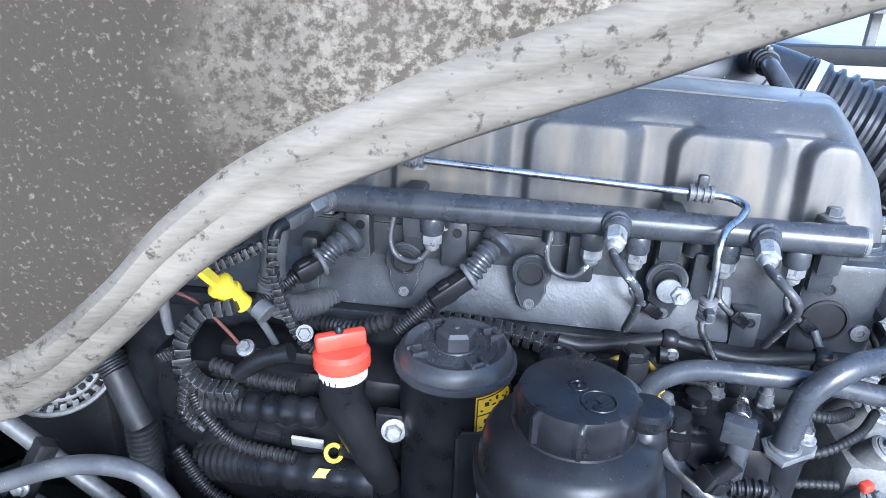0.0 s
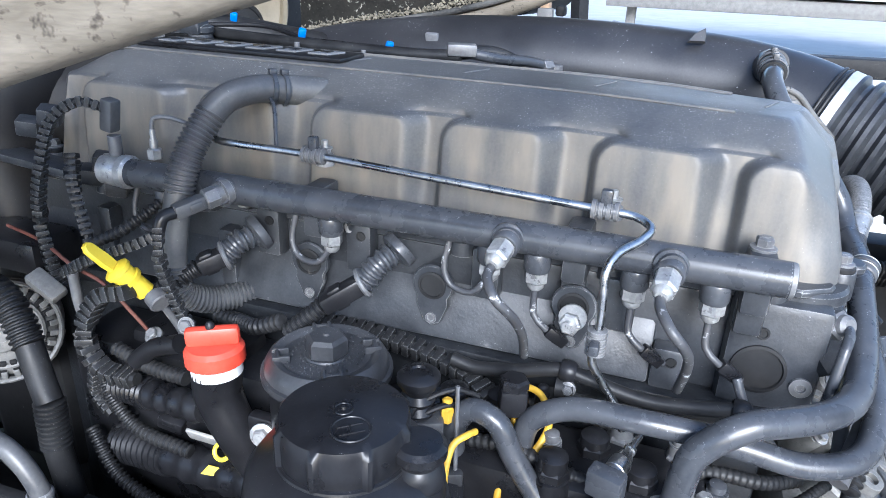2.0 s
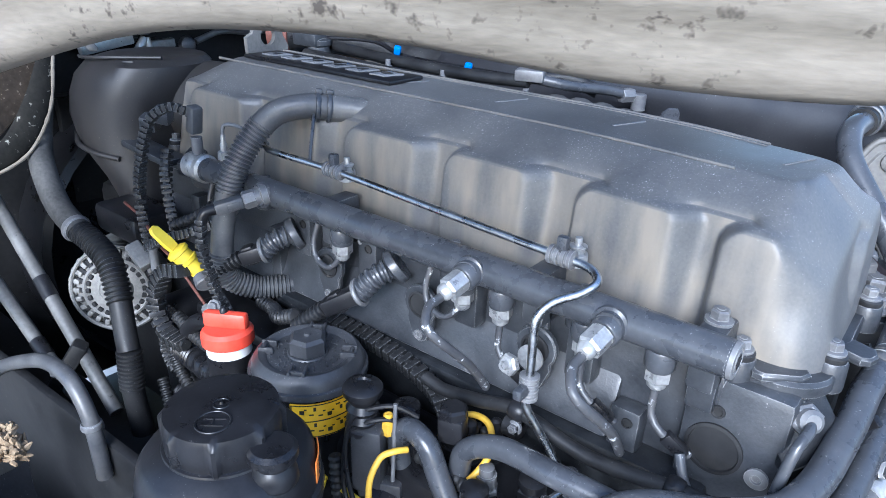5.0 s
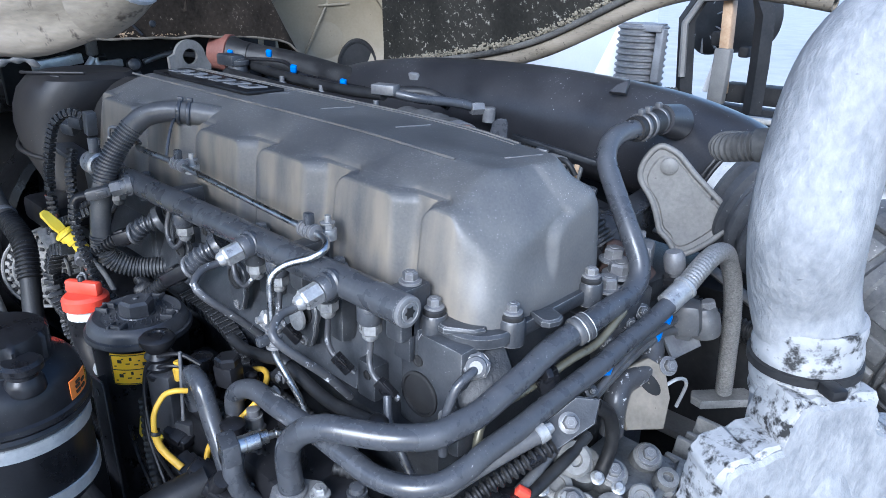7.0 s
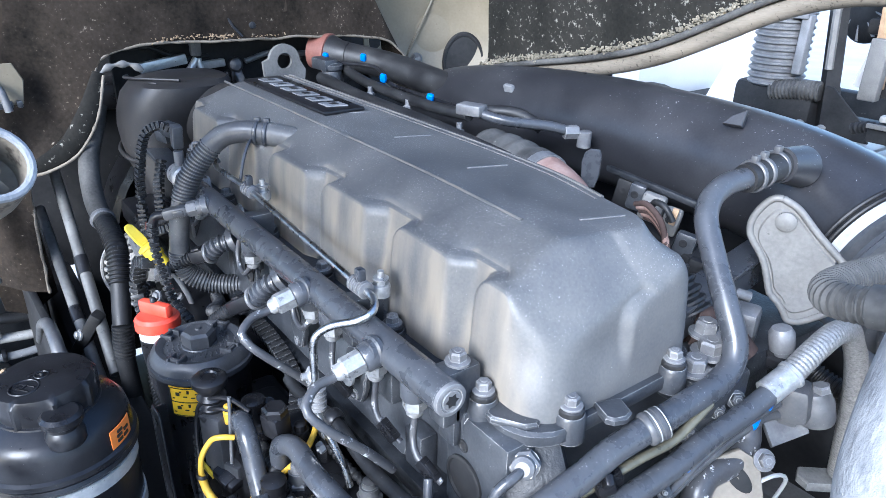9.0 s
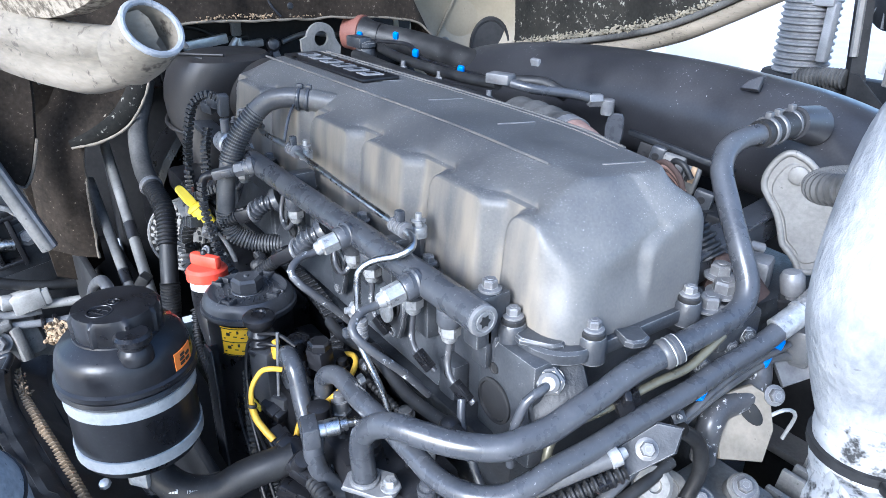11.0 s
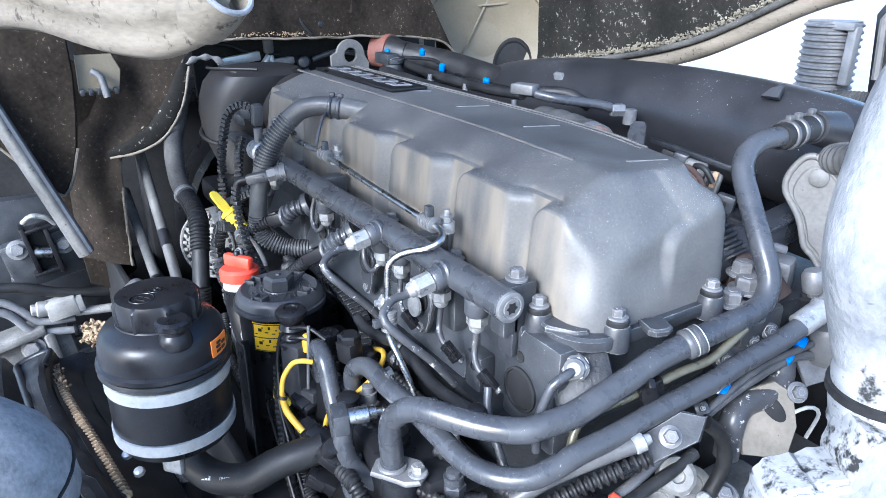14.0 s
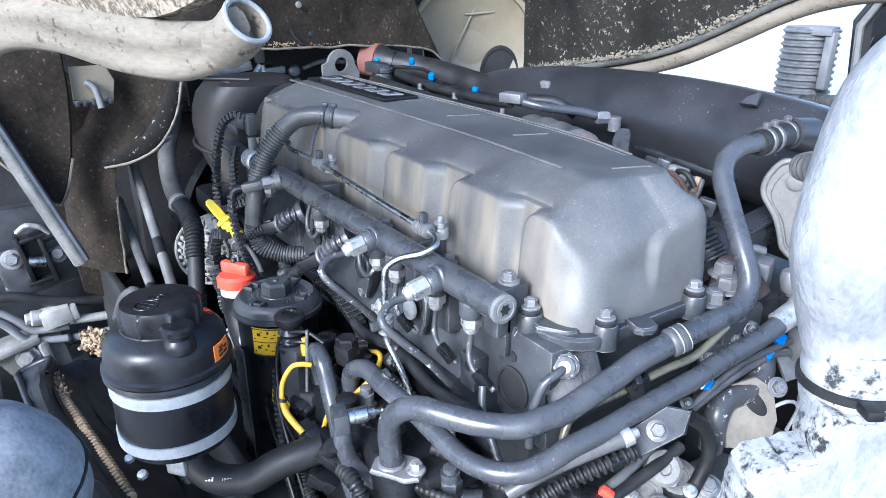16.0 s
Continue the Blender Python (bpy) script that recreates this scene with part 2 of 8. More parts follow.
def stain(m, dark, flecks, x0, x1, skew):
    """Old grime with a ragged border across a lining, with pale flecks in it."""
    t = m.node_tree
    n, l = t.nodes, t.links
    p = n["Principled BSDF"]
    was = p.inputs["Base Color"].links[0].from_socket
    co = n.new("ShaderNodeTexCoord")
    sep = n.new("ShaderNodeSeparateXYZ")
    l.new(co.outputs["Object"], sep.inputs[0])
    ragged = n.new("ShaderNodeTexNoise")
    ragged.inputs["Scale"].default_value, ragged.inputs["Detail"].default_value = 9, 8
    l.new(co.outputs["Object"], ragged.inputs[0])
    slant = n.new("ShaderNodeMath")
    slant.operation = "MULTIPLY_ADD"
    l.new(sep.outputs[2], slant.inputs[0])
    slant.inputs[1].default_value = skew
    l.new(sep.outputs[0], slant.inputs[2])
    wander = n.new("ShaderNodeMath")
    wander.operation = "MULTIPLY_ADD"
    l.new(ragged.outputs[0], wander.inputs[0])
    wander.inputs[1].default_value = 0.35
    l.new(slant.outputs[0], wander.inputs[2])
    cut = n.new("ShaderNodeMapRange")
    cut.inputs[1].default_value, cut.inputs[2].default_value = x0 + skew * 1.7 + 0.175, x1 + skew * 1.7 + 0.175
    cut.inputs[3].default_value, cut.inputs[4].default_value = 1, 0
    l.new(wander.outputs[0], cut.inputs[0])
    fleck = n.new("ShaderNodeTexNoise")
    fleck.inputs["Scale"].default_value, fleck.inputs["Detail"].default_value = 330, 8
    l.new(co.outputs["Object"], fleck.inputs[0])
    pale = n.new("ShaderNodeMapRange")
    pale.inputs[1].default_value, pale.inputs[2].default_value = 0.58, 0.82
    l.new(fleck.outputs[0], pale.inputs[0])
    grime = n.new("ShaderNodeMix")
    grime.data_type = "RGBA"
    grime.inputs[6].default_value, grime.inputs[7].default_value = (*dark, 1), (*flecks, 1)
    l.new(pale.outputs[0], grime.inputs[0])
    mix = n.new("ShaderNodeMix")
    mix.data_type = "RGBA"
    l.new(cut.outputs[0], mix.inputs[0]), l.new(was, mix.inputs[6]), l.new(grime.outputs[2], mix.inputs[7])
    l.new(mix.outputs[2], p.inputs["Base Color"])


def flank_bounce(m, tint, share):
    """Warm reflected light painted as tan on flanks facing the wheel, broken by noise."""
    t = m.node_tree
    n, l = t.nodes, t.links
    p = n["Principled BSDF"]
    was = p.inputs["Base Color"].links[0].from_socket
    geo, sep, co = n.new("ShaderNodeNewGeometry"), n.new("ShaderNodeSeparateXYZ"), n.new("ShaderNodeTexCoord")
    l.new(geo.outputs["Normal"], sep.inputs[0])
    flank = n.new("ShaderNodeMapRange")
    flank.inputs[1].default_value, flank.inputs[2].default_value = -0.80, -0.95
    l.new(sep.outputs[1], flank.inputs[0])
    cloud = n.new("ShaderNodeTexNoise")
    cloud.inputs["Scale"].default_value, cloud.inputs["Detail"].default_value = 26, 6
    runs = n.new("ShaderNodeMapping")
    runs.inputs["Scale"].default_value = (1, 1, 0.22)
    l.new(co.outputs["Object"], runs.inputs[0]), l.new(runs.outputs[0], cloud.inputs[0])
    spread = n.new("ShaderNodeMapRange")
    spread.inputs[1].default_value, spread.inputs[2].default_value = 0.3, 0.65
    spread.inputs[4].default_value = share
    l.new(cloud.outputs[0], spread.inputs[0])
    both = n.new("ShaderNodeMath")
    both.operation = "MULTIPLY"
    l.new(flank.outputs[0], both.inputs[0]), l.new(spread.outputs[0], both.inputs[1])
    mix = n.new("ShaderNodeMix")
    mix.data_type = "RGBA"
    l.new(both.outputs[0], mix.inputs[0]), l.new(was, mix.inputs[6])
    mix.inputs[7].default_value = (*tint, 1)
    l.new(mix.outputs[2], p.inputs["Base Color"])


# tan tint stands for warm reflections on the cover's bulge faces
flank_bounce(COVER, (0.250, 0.218, 0.172), 0.85)
stain(FELT, (0.046, 0.038, 0.028), (0.17, 0.145, 0.11), -0.03, 0.12, -0.7)

# ---- builders ----
class Shell:
    """Vertices and faces gathered from simple solids."""

    def __init__(self):
        self.v, self.f = [], []

    def add(self, v, f, m=None):
        k = len(self.v)
        self.v += [tuple(m @ Vector(p)) if m else tuple(p) for p in v]
        self.f += [[i + k for i in g] for g in f]
        return self

    def rings(self, rings, caps=True, closed=False):
        n, k = len(rings[0]), len(self.v)
        for r in rings:
            self.v += [tuple(p) for p in r]
        m = len(rings)
        for i in range(m if closed else m - 1):
            a, b = k + i * n, k + (i + 1) % m * n
            self.f += [[a + j, a + (j + 1) % n, b + (j + 1) % n, b + j] for j in range(n)]
        if caps and not closed:
            self.f.append([k + j for j in reversed(range(n))])
            self.f.append([k + (m - 1) * n + j for j in range(n)])
        return self

    def tube(self, pts, r, segs=14, step=0.012, pitch=0.0, depth=0.0, flat=1.0, straight=False, inner=0.0):
        path = [Vector(p) for p in pts] if straight else spline(pts, step if not pitch else pitch / 4)
        n = len(path)
        rings, up = [], None
        for i, p in enumerate(path):
            d = (path[min(i + 1, n - 1)] - path[max(i - 1, 0)]).normalized()
            if up is None:
                up = Vector((0, 0, 1)) if abs(d.z) < 0.9 else Vector((1, 0, 0))
            up = (up - d * up.dot(d)).normalized()
            side = d.cross(up)
            rad = r(i / (n - 1)) if callable(r) else r
            if pitch:
                rad += depth * (0, 1, 1, 0)[i % 4] - depth / 2
            rings.append([p + (side * math.cos(a) * flat + up * math.sin(a)) * rad for a in (2 * math.pi * j / segs for j in range(segs))])
        if inner:
            c = path[-1]
            d = (path[-1] - path[-2]).normalized()
            rings.append([c + (q - c) * inner for q in rings[n - 1]])
            rings.append([c + (q - c) * inner - d * 0.016 for q in rings[n - 1]])
        return self.rings(rings)

    def lathe(self, prof, m, segs=28):
        rings = [[m @ Vector((r * math.cos(2 * math.pi * j / segs), r * math.sin(2 * math.pi * j / segs), z)) for j in range(segs)] for r, z in prof]
        return self.rings(rings)

    def box(self, sx, sy, sz, m, bevel=0.003):
        b = min(bevel, sx / 3, sy / 3, sz / 3)
        key = (round(sx, 5), round(sy, 5), round(sz, 5), round(b, 5))
        if key not in BOXES:
            bm = bmesh.new()
            bmesh.ops.create_cube(bm, size=1, matrix=Matrix.Diagonal((sx, sy, sz, 1)))
            if b > 0:
                bmesh.ops.bevel(bm, geom=bm.edges[:], offset=b, segments=2, affect="EDGES", profile=0.5)
            bm.verts.index_update()
            BOXES[key] = ([v.co.copy() for v in bm.verts], [[v.index for v in f.verts] for f in bm.faces])
            bm.free()
        return self.add(*BOXES[key], m)

    def hexa(self, r, h, m, n=6, chamfer=0.18):
        c = r * chamfer
        prof = [(r - c * 0.4, 0), (r, c * 0.4), (r, h - c), (r - c, h)]
        return self.lathe(prof, m, n)

    def plate(self, outline, h, m, bevel=0.002):
        """A flat outline (x, y) pulled up by h, with a small chamfer on both rims."""
        c = sum((Vector((x, y, 0)) for x, y in outline), Vector()) / len(outline)

        def ring(inset, z):
            return [m @ (Vector((x, y, z)) + (c - Vector((x, y, 0))).normalized() * inset) for x, y in outline]
        return self.rings([ring(bevel, 0), ring(0, bevel), ring(0, h - bevel), ring(bevel, h)])

    def torus(self, R, r, m, segs=32, sides=10, flat=1.0):
        rings = []
        for i in range(segs):
            a = 2 * math.pi * i / segs
            rings.append([m @ Vector(((R + r * math.cos(b)) * math.cos(a), (R + r * math.cos(b)) * math.sin(a), r * flat * math.sin(b))) for b in (2 * math.pi * j / sides for j in range(sides))])
        return self.rings(rings, closed=True)


BOXES = {}


def spline(pts, step):
    """A smooth line through the points, in even steps."""
    p = [Vector(q) for q in pts]
    if len(p) == 2:
        n = max(2, int((p[1] - p[0]).length / step))
        return [p[0].lerp(p[1], i / n) for i in range(n + 1)]
    q = [2 * p[0] - p[1], *p, 2 * p[-1] - p[-2]]
    out = []
    for i in range(1, len(q) - 2):
        a, b, c, d = q[i - 1:i + 3]
        ta, tc = (c - a) * 0.5, (d - b) * 0.5
        s = (c - b).length
        ta = ta.normalized() * min(ta.length, s)
        tc = tc.normalized() * min(tc.length, s)
        n = max(2, int(s / step))
        for k in range(n):
            u = k / n
            out.append((2 * u**3 - 3 * u**2 + 1) * b + (u**3 - 2 * u**2 + u) * ta + (-2 * u**3 + 3 * u**2) * c + (u**3 - u**2) * tc)
    out.append(p[-1])
    return out


def aim(p, d, roll=0):
    """A pose at p whose z axis points along d."""
    return Matrix.Translation(p) @ Vector(d).to_track_quat("Z", "Y").to_matrix().to_4x4() @ Matrix.Rotation(radians(roll), 4, "Z")


def at(x, y, z, rx=0, ry=0, rz=0):
    return pose(x, y, z, rx, ry, rz)


def mesh_of(name, shell, mat, sharp=38):
    me = bpy.data.meshes.new(name)
    me.from_pydata(shell.v, [], shell.f)
    me.polygons.foreach_set("use_smooth", [True] * len(me.polygons))
    bm = bmesh.new()
    bm.from_mesh(me)
    bmesh.ops.recalc_face_normals(bm, faces=bm.faces[:])
    bm.to_mesh(me)
    bm.free()
    me.set_sharp_from_angle(angle=radians(sharp))
    me.materials.append(mat)
    return me


def part(name, shell, mat, parent, label="", sharp=38):
    ob = new(name, mesh_of(name, shell, mat, sharp))
    ob.parent = parent
    return tagged(ob, label)


def thing(name, label, category, group="", kind=""):
    return tagged(new(name), label, category, group, kind)


def solid(name, shell, mat, label, category, group="", kind="", sharp=38):
    return tagged(new(name, mesh_of(name, shell, mat, sharp)), label, category, group, kind)


def bolt(parent, p, d=(0, 0, 1), r=0.0085, h=0.009, mat=None, washer=1.45, label=""):
    m = aim(p, d, random.uniform(0, 60))
    s = Shell().lathe([(r * washer, -0.001), (r * washer, 0.0025), (r * 1.1, 0.004)], m, 20).hexa(r, h, m @ Matrix.Translation((0, 0, 0.003)))
    s.lathe([(r * 0.45, h + 0.001), (r * 0.4, h + 0.0035)], m, 10)
    return part("bolt", s, mat or DARKSTEEL, parent, label)


def smooth(a, b, x):
    u = min(1, max(0, (x - a) / (b - a)))
    return u * u * (3 - 2 * u)


# ---- ground ----
g = Shell()
N = 24
for i in range(N + 1):
    for j in range(N + 1):
        x, y = (i / N * 2 - 1), (j / N * 2 - 1)
        g.v.append((math.copysign(abs(x) ** 2.5 * 400, x), math.copysign(abs(y) ** 2.5 * 400, y), 0.012 * noise.noise(Vector((x * 9, y * 9, 0)))))
g.f = [[i * (N + 1) + j, (i + 1) * (N + 1) + j, (i + 1) * (N + 1) + j + 1, i * (N + 1) + j + 1] for i in range(N) for j in range(N)]
solid("ground", g, CONCRETE, "pale concrete yard under the truck", "ground", kind="structure")

# ---- valve cover ----
X0, X1, Y0, Y1 = -0.615, 0.658, 0.062, 0.364
BULGES = ((-0.50, -0.315), (-0.275, -0.115), (-0.075, 0.095), (0.128, 0.288), (0.338, 0.488), (0.520, 0.606))


def outline(inset, corner, n=26, step=0.008):
    """A rounded rectangle, as plan points and outward normals."""
    x0, x1, y0, y1 = X0 + inset, X1 - inset * 0.58, Y0 + inset, Y1 - inset * 0.30
    pts = []
    front = min(corner * 1.6, (y1 - y0) * 0.45)
    for cx, cy, a0, c in ((x1 - corner, y0 + corner, -90, corner), (x1 - corner, y1 - corner, 0, corner), (x0 + front, y1 - front, 90, front), (x0 + front, y0 + front, 180, front)):
        for k in range(9):
            a = radians(a0 + 90 * k / 8)
            pts.append((cx + c * math.cos(a), cy + c * math.sin(a), math.cos(a), math.sin(a)))
    out = []
    for i, p in enumerate(pts):
        q = pts[(i + 1) % len(pts)]
        out.append(p)
        if i % 9 == 8:
            m = 300 if i // 9 in (1, 3) else 60
            for k in range(1, m):
                u = k / m
                out.append((p[0] + (q[0] - p[0]) * u, p[1] + (q[1] - p[1]) * u, p[2], p[3]))
    return out


LEVELS = [(1.398, 0.006, 0.05), (1.418, 0.006, 0.05), (1.45, 0.008, 0.052), (1.48, 0.010, 0.054), (1.51, 0.0125, 0.056), (1.53, 0.0145, 0.058), (1.545, 0.0160, 0.06), (1.554, 0.0172, 0.06), (1.5605, 0.0185, 0.06), (1.5640, 0.0205, 0.06), (1.5665, 0.0250, 0.06), (1.569, 0.0320, 0.06), (1.573, 0.0400, 0.06), (1.581, 0.0545, 0.06), (1.589, 0.0690, 0.055), (1.596, 0.0820, 0.05), (1.601, 0.0925, 0.045), (1.605, 0.1020, 0.04), (1.607, 0.1100, 0.036), (1.6075, 0.120, 0.03)]


def arch_in(z, top, r):
    """How far a bulge's side is drawn in towards its rounded top."""
    u = min(1.0, max(0.0, (z - top + r) / r))
    return r * (1 - math.sqrt(max(0.0, 1 - u * u)))


def finer(levels, step):
    """The same levels with more of them between, closest where the wall curves."""
    out = []
    for a, b in zip(levels, levels[1:]):
        n = max(1, math.ceil((b[0] - a[0]) / step(0.5 * (a[0] + b[0]))))
        out += [tuple(p + (q - p) * k / n for p, q in zip(a, b)) for k in range(n)]
    return out + [levels[-1]]


DEPTH = [(1.39, 0.012), (1.42, 0.014), (1.45, 0.019), (1.50, 0.0235), (1.53, 0.0255), (1.55, 0.0265), (1.56, 0.0262), (1.5635, 0.0250), (1.567, 0.0212), (1.570, 0.0165), (1.573, 0.0122), (1.577, 0.0076), (1.581, 0.0043), (1.586, 0.0018), (1.592, 0.0004), (1.597, 0.0), (1.7, 0.0)]


APEX, SLANT = Vector((0.578, 0.180, 1.594)), Vector((0.754, -0.222, 0.618)).normalized()


def level_depth(z):
    """How far the body stands back between the bulges at a height."""
    for (a, p), (b, q) in zip(DEPTH, DEPTH[1:]):
        if a <= z <= b:
            return p + (q - p) * (z - a) / (b - a)
    return 0.0


rings = []
for z, inset, corner in finer(LEVELS, lambda z: 0.0012 if 1.556 < z < 1.574 else 0.003 if z > 1.52 else 0.012):
    ring = []
    valley = level_depth(z) * smooth(1.405, 1.42, z)
    notch = 0.012 * smooth(1.43, 1.50, z)
    fade = 0.030 * smooth(1.564, 1.590, z)
    e, g, h = arch_in(z, 1.5680, 0.034), arch_in(z, 1.5680, 0.020), arch_in(z, 1.540, 0.040)
    for x, y, nx, ny in outline(inset, corner):
        rec = 0.0
        if abs(ny) > 0.9:
            m = max(smooth(a - 0.007 + e - fade, a + 0.007 + e + fade, x) * (1 - smooth(b - 0.026 - g - fade, b + 0.014 - g + fade, x)) for a, b in BULGES)
            last = smooth(0.560, 0.600, x)
            rec = (1 - m) * (valley * (1 - last) + notch * last)
            if ny > 0:
                rec *= 0.3
        elif nx > 0.9:
            m = smooth(0.204 + h, 0.222 + h, y) * (1 - smooth(0.326 - h, 0.346 - h, y))
            rec = (1 - m) * notch * (1 if y < 0.27 else 0.0)
        elif nx > 0:
            rec = notch if ny < 0 else 0.0
        else:
            rec = 0.4 * valley
        px, py = x - nx * rec, y - ny * rec
        if py > 0.2 and px > 0.40:
            py -= smooth(1.53, 1.60, z) * 0.20 * min(1.0, (px - 0.40) / 0.20) * (py - 0.2)
        q = Vector((px, py, z - 0.012 * smooth(0.2, 0.7, x) * smooth(1.5, 1.6, z)))
        over = (q - APEX).dot(SLANT)
        if over > -0.03:
            q -= SLANT * 0.004 * math.log(1 + math.exp(over / 0.004))
        ring.append(tuple(q))
    rings.append(ring)
cover = thing("valve_cover", "long dark grey ribbed engine valve cover, dusty, with bolted flange", "engine cover")
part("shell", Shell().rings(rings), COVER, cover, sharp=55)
fl = []
for z, inset in ((1.396, -0.010), (1.399, -0.014), (1.412, -0.014), (1.416, -0.010), (1.4165, 0.045), (1.396, 0.045)):
    fl.append([(x, y, z) for x, y, nx, ny in outline(inset, 0.055)])
part("flange", Shell().rings(fl, closed=True), PAINT, cover, "worn flange with pale edges")
for x, y in ((0.575, 0.055), (0.655, 0.118), (0.663, 0.296), (0.60, 0.366), (0.385, 0.050), (0.18, 0.050), (-0.03, 0.050), (-0.24, 0.050), (-0.44, 0.050), (-0.6, 0.1), (0.38, 0.364), (0.12, 0.364), (-0.14, 0.364), (-0.40, 0.364)):
    part("boss", Shell().lathe([(0.019, 1.392), (0.0195, 1.396), (0.0185, 1.424), (0.0165, 1.427)], at(x, y, 0), 22), PAINT, cover)
    part("washer", Shell().lathe([(0.0155, 1.427), (0.016, 1.429), (0.016, 1.433), (0.014, 1.435)], at(x, y, 0), 22), RUBBER, cover)
    bolt(cover, (x, y, 1.435), r=0.0095, h=0.011)
for x, y, a, w in ((0.614, 0.070, 32, 0.062), (0.676, 0.170, 70, 0.036)):
    lug = part("lug", Shell().plate([(-w / 2, -0.012), (-w / 2 + 0.008, -0.019), (w / 2 - 0.012, -0.019), (w / 2, -0.010), (w / 2, 0.018), (-w / 2, 0.018)], 0.012, at(x, y, 1.410, 0, 0, a), 0.003), PAINT, cover)
    if w > 0.06:
        part("slot", Shell().lathe([(0.0052, 0), (0.0058, 0.0010), (0.0045, 0.0012), (0.0038, 0.0003), (0.0005, 0.0003)], at(x - 0.004, y - 0.006, 1.4164, 0, 0, a) @ Matrix.Diagonal((1.7, 1, 1, 1)), 18), CHASSIS, lug)
TOPZ = lambda x: 1.6075 - 0.012 * smooth(0.2, 0.7, x)
for y, r in ((0.170, 0.0026), (0.320, 0.0022), (0.333, 0.0028)):
    far = 0.0 if y < 0.2 else 0.026
    part("seam", Shell().tube([(a, y - far * smooth(0.38, 0.60, a), TOPZ(a) - 0.0006) for a in (-0.52, -0.2, 0.1, 0.3, 0.4, 0.44, 0.47, 0.50)], r, 6, 0.03), COVER, cover)
for x in (-0.10, 0.107, 0.307, 0.535):
    part("rib", Shell().box(0.004, 0.064, 0.0022, at(x + 0.015, 0.262, TOPZ(x), 0, 0, -20), 0.0006), DARKSTEEL, cover)
plate = part("nameplate", Shell().box(0.40, 0.088, 0.007, at(-0.285, 0.246, 1.612), 0.003), BLACK, cover, "black raised nameplate with pale letter shapes")
for i in range(6):
    x = -0.435 + i * 0.060
    b = Shell().plate([(-0.022, -0.020), (0.014, -0.020), (0.026, 0.020), (-0.010, 0.020)], 0.003, at(x, 0.246, 1.6150), 0.0008)
    part("emblem_bar", b, GREY, plate)
    part("emblem_slot", Shell().plate([(-0.006, -0.006), (0.008, -0.006), (0.011, 0.008), (-0.002, 0.008)], 0.0012, at(x, 0.246, 1.6180), 0.0003), BLACK, plate)

# ---- cylinder head and block ----
engine = thing("engine_block", "dark grey painted cast engine block and cylinder head, dusty", "engine")
part("cylinder_head", Shell().box(1.21, 0.335, 0.155, at(-0.005, 0.222, 1.318), 0.008), PAINT, engine)
part("block", Shell().box(1.22, 0.40, 0.60, at(0.0, 0.235, 0.95), 0.012), GRIMESHADE, engine, "black greasy lower block, shade put into its colour")
part("head_ledge", Shell().box(1.04, 0.022, 0.095, at(-0.07, 0.051, 1.303, -22, 0, 0), 0.006), PAINT, engine)
part("lower_ledge", Shell().box(1.16, 0.05, 0.03, at(0.0, 0.035, 1.245), 0.008), GRIMESHADE, engine)
for x in (-0.44, -0.20):
    part("web", Shell().box(0.03, 0.035, 0.12, at(x, 0.045, 1.31), 0.008), PAINT, engine)
for x, z in ((-0.043, 1.352), (0.150, 1.352), (0.345, 1.36)):
    pl = [(0.030 * math.cos(radians(a)), 0.030 * math.sin(radians(a))) for a in range(-40, 221, 20)]
    pl += [(-0.024, -0.030), (-0.012, -0.058), (0.0, -0.064), (0.012, -0.058), (0.024, -0.030)]
    fp = part("clamp_plate", Shell().plate(pl, 0.010, at(x, 0.022, z, 90, 0, 0), 0.002), PAINT, engine)
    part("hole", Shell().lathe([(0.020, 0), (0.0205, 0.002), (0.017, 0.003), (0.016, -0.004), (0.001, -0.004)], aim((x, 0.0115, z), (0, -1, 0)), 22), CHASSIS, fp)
    part("stud", Shell().lathe([(0.008, 0), (0.008, 0.003), (0.005, 0.003), (0.005, 0.001), (0.001, 0.001)], aim((x, 0.0115, z - 0.050), (0, -1, 0)), 14), DARKSTEEL, fp)
for x, z in ((-0.354, 1.427), (-0.169, 1.419)):
    part("hex_plug", Shell().lathe([(0.018, 0), (0.018, 0.004)], aim((x, 0.052, z), (0, -1, 0)), 20).hexa(0.0145, 0.014, aim((x, 0.049, z), (0, -1, 0.1))).lathe([(0.006, 0.014), (0.005, 0.02), (0.001, 0.02)], aim((x, 0.049, z), (0, -1, 0.1)), 14), ZINC, engine, "bright hexagon plug")
for x, z in ((-0.12, 1.40), (0.03, 1.40), (0.22, 1.395), (0.40, 1.385), (0.47, 1.30)):
    part("strut", Shell().box(0.040, 0.030, 0.075, at(x, 0.040, z - 0.02, 0, 0, 0), 0.006), PAINT, engine)
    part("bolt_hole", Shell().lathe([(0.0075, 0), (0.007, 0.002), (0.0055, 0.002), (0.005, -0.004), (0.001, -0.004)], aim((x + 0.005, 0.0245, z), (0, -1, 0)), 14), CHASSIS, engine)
part("hex_plug", Shell().lathe([(0.017, 0), (0.017, 0.004)], aim((0.016, 0.050, 1.405), (0, -1, 0)), 20).hexa(0.014, 0.014, aim((0.016, 0.047, 1.405), (0, -1, 0.1))).lathe([(0.006, 0.014), (0.005, 0.022), (0.001, 0.022)], aim((0.016, 0.047, 1.405), (0, -1, 0.1)), 14), ZINC, engine, "bright hexagon plug")
part("hex_bolt", Shell().lathe([(0.018, 0), (0.018, 0.004)], aim((0.347, 0.0, 1.352), (0, -1, 0.1)), 20), ZINC, engine)
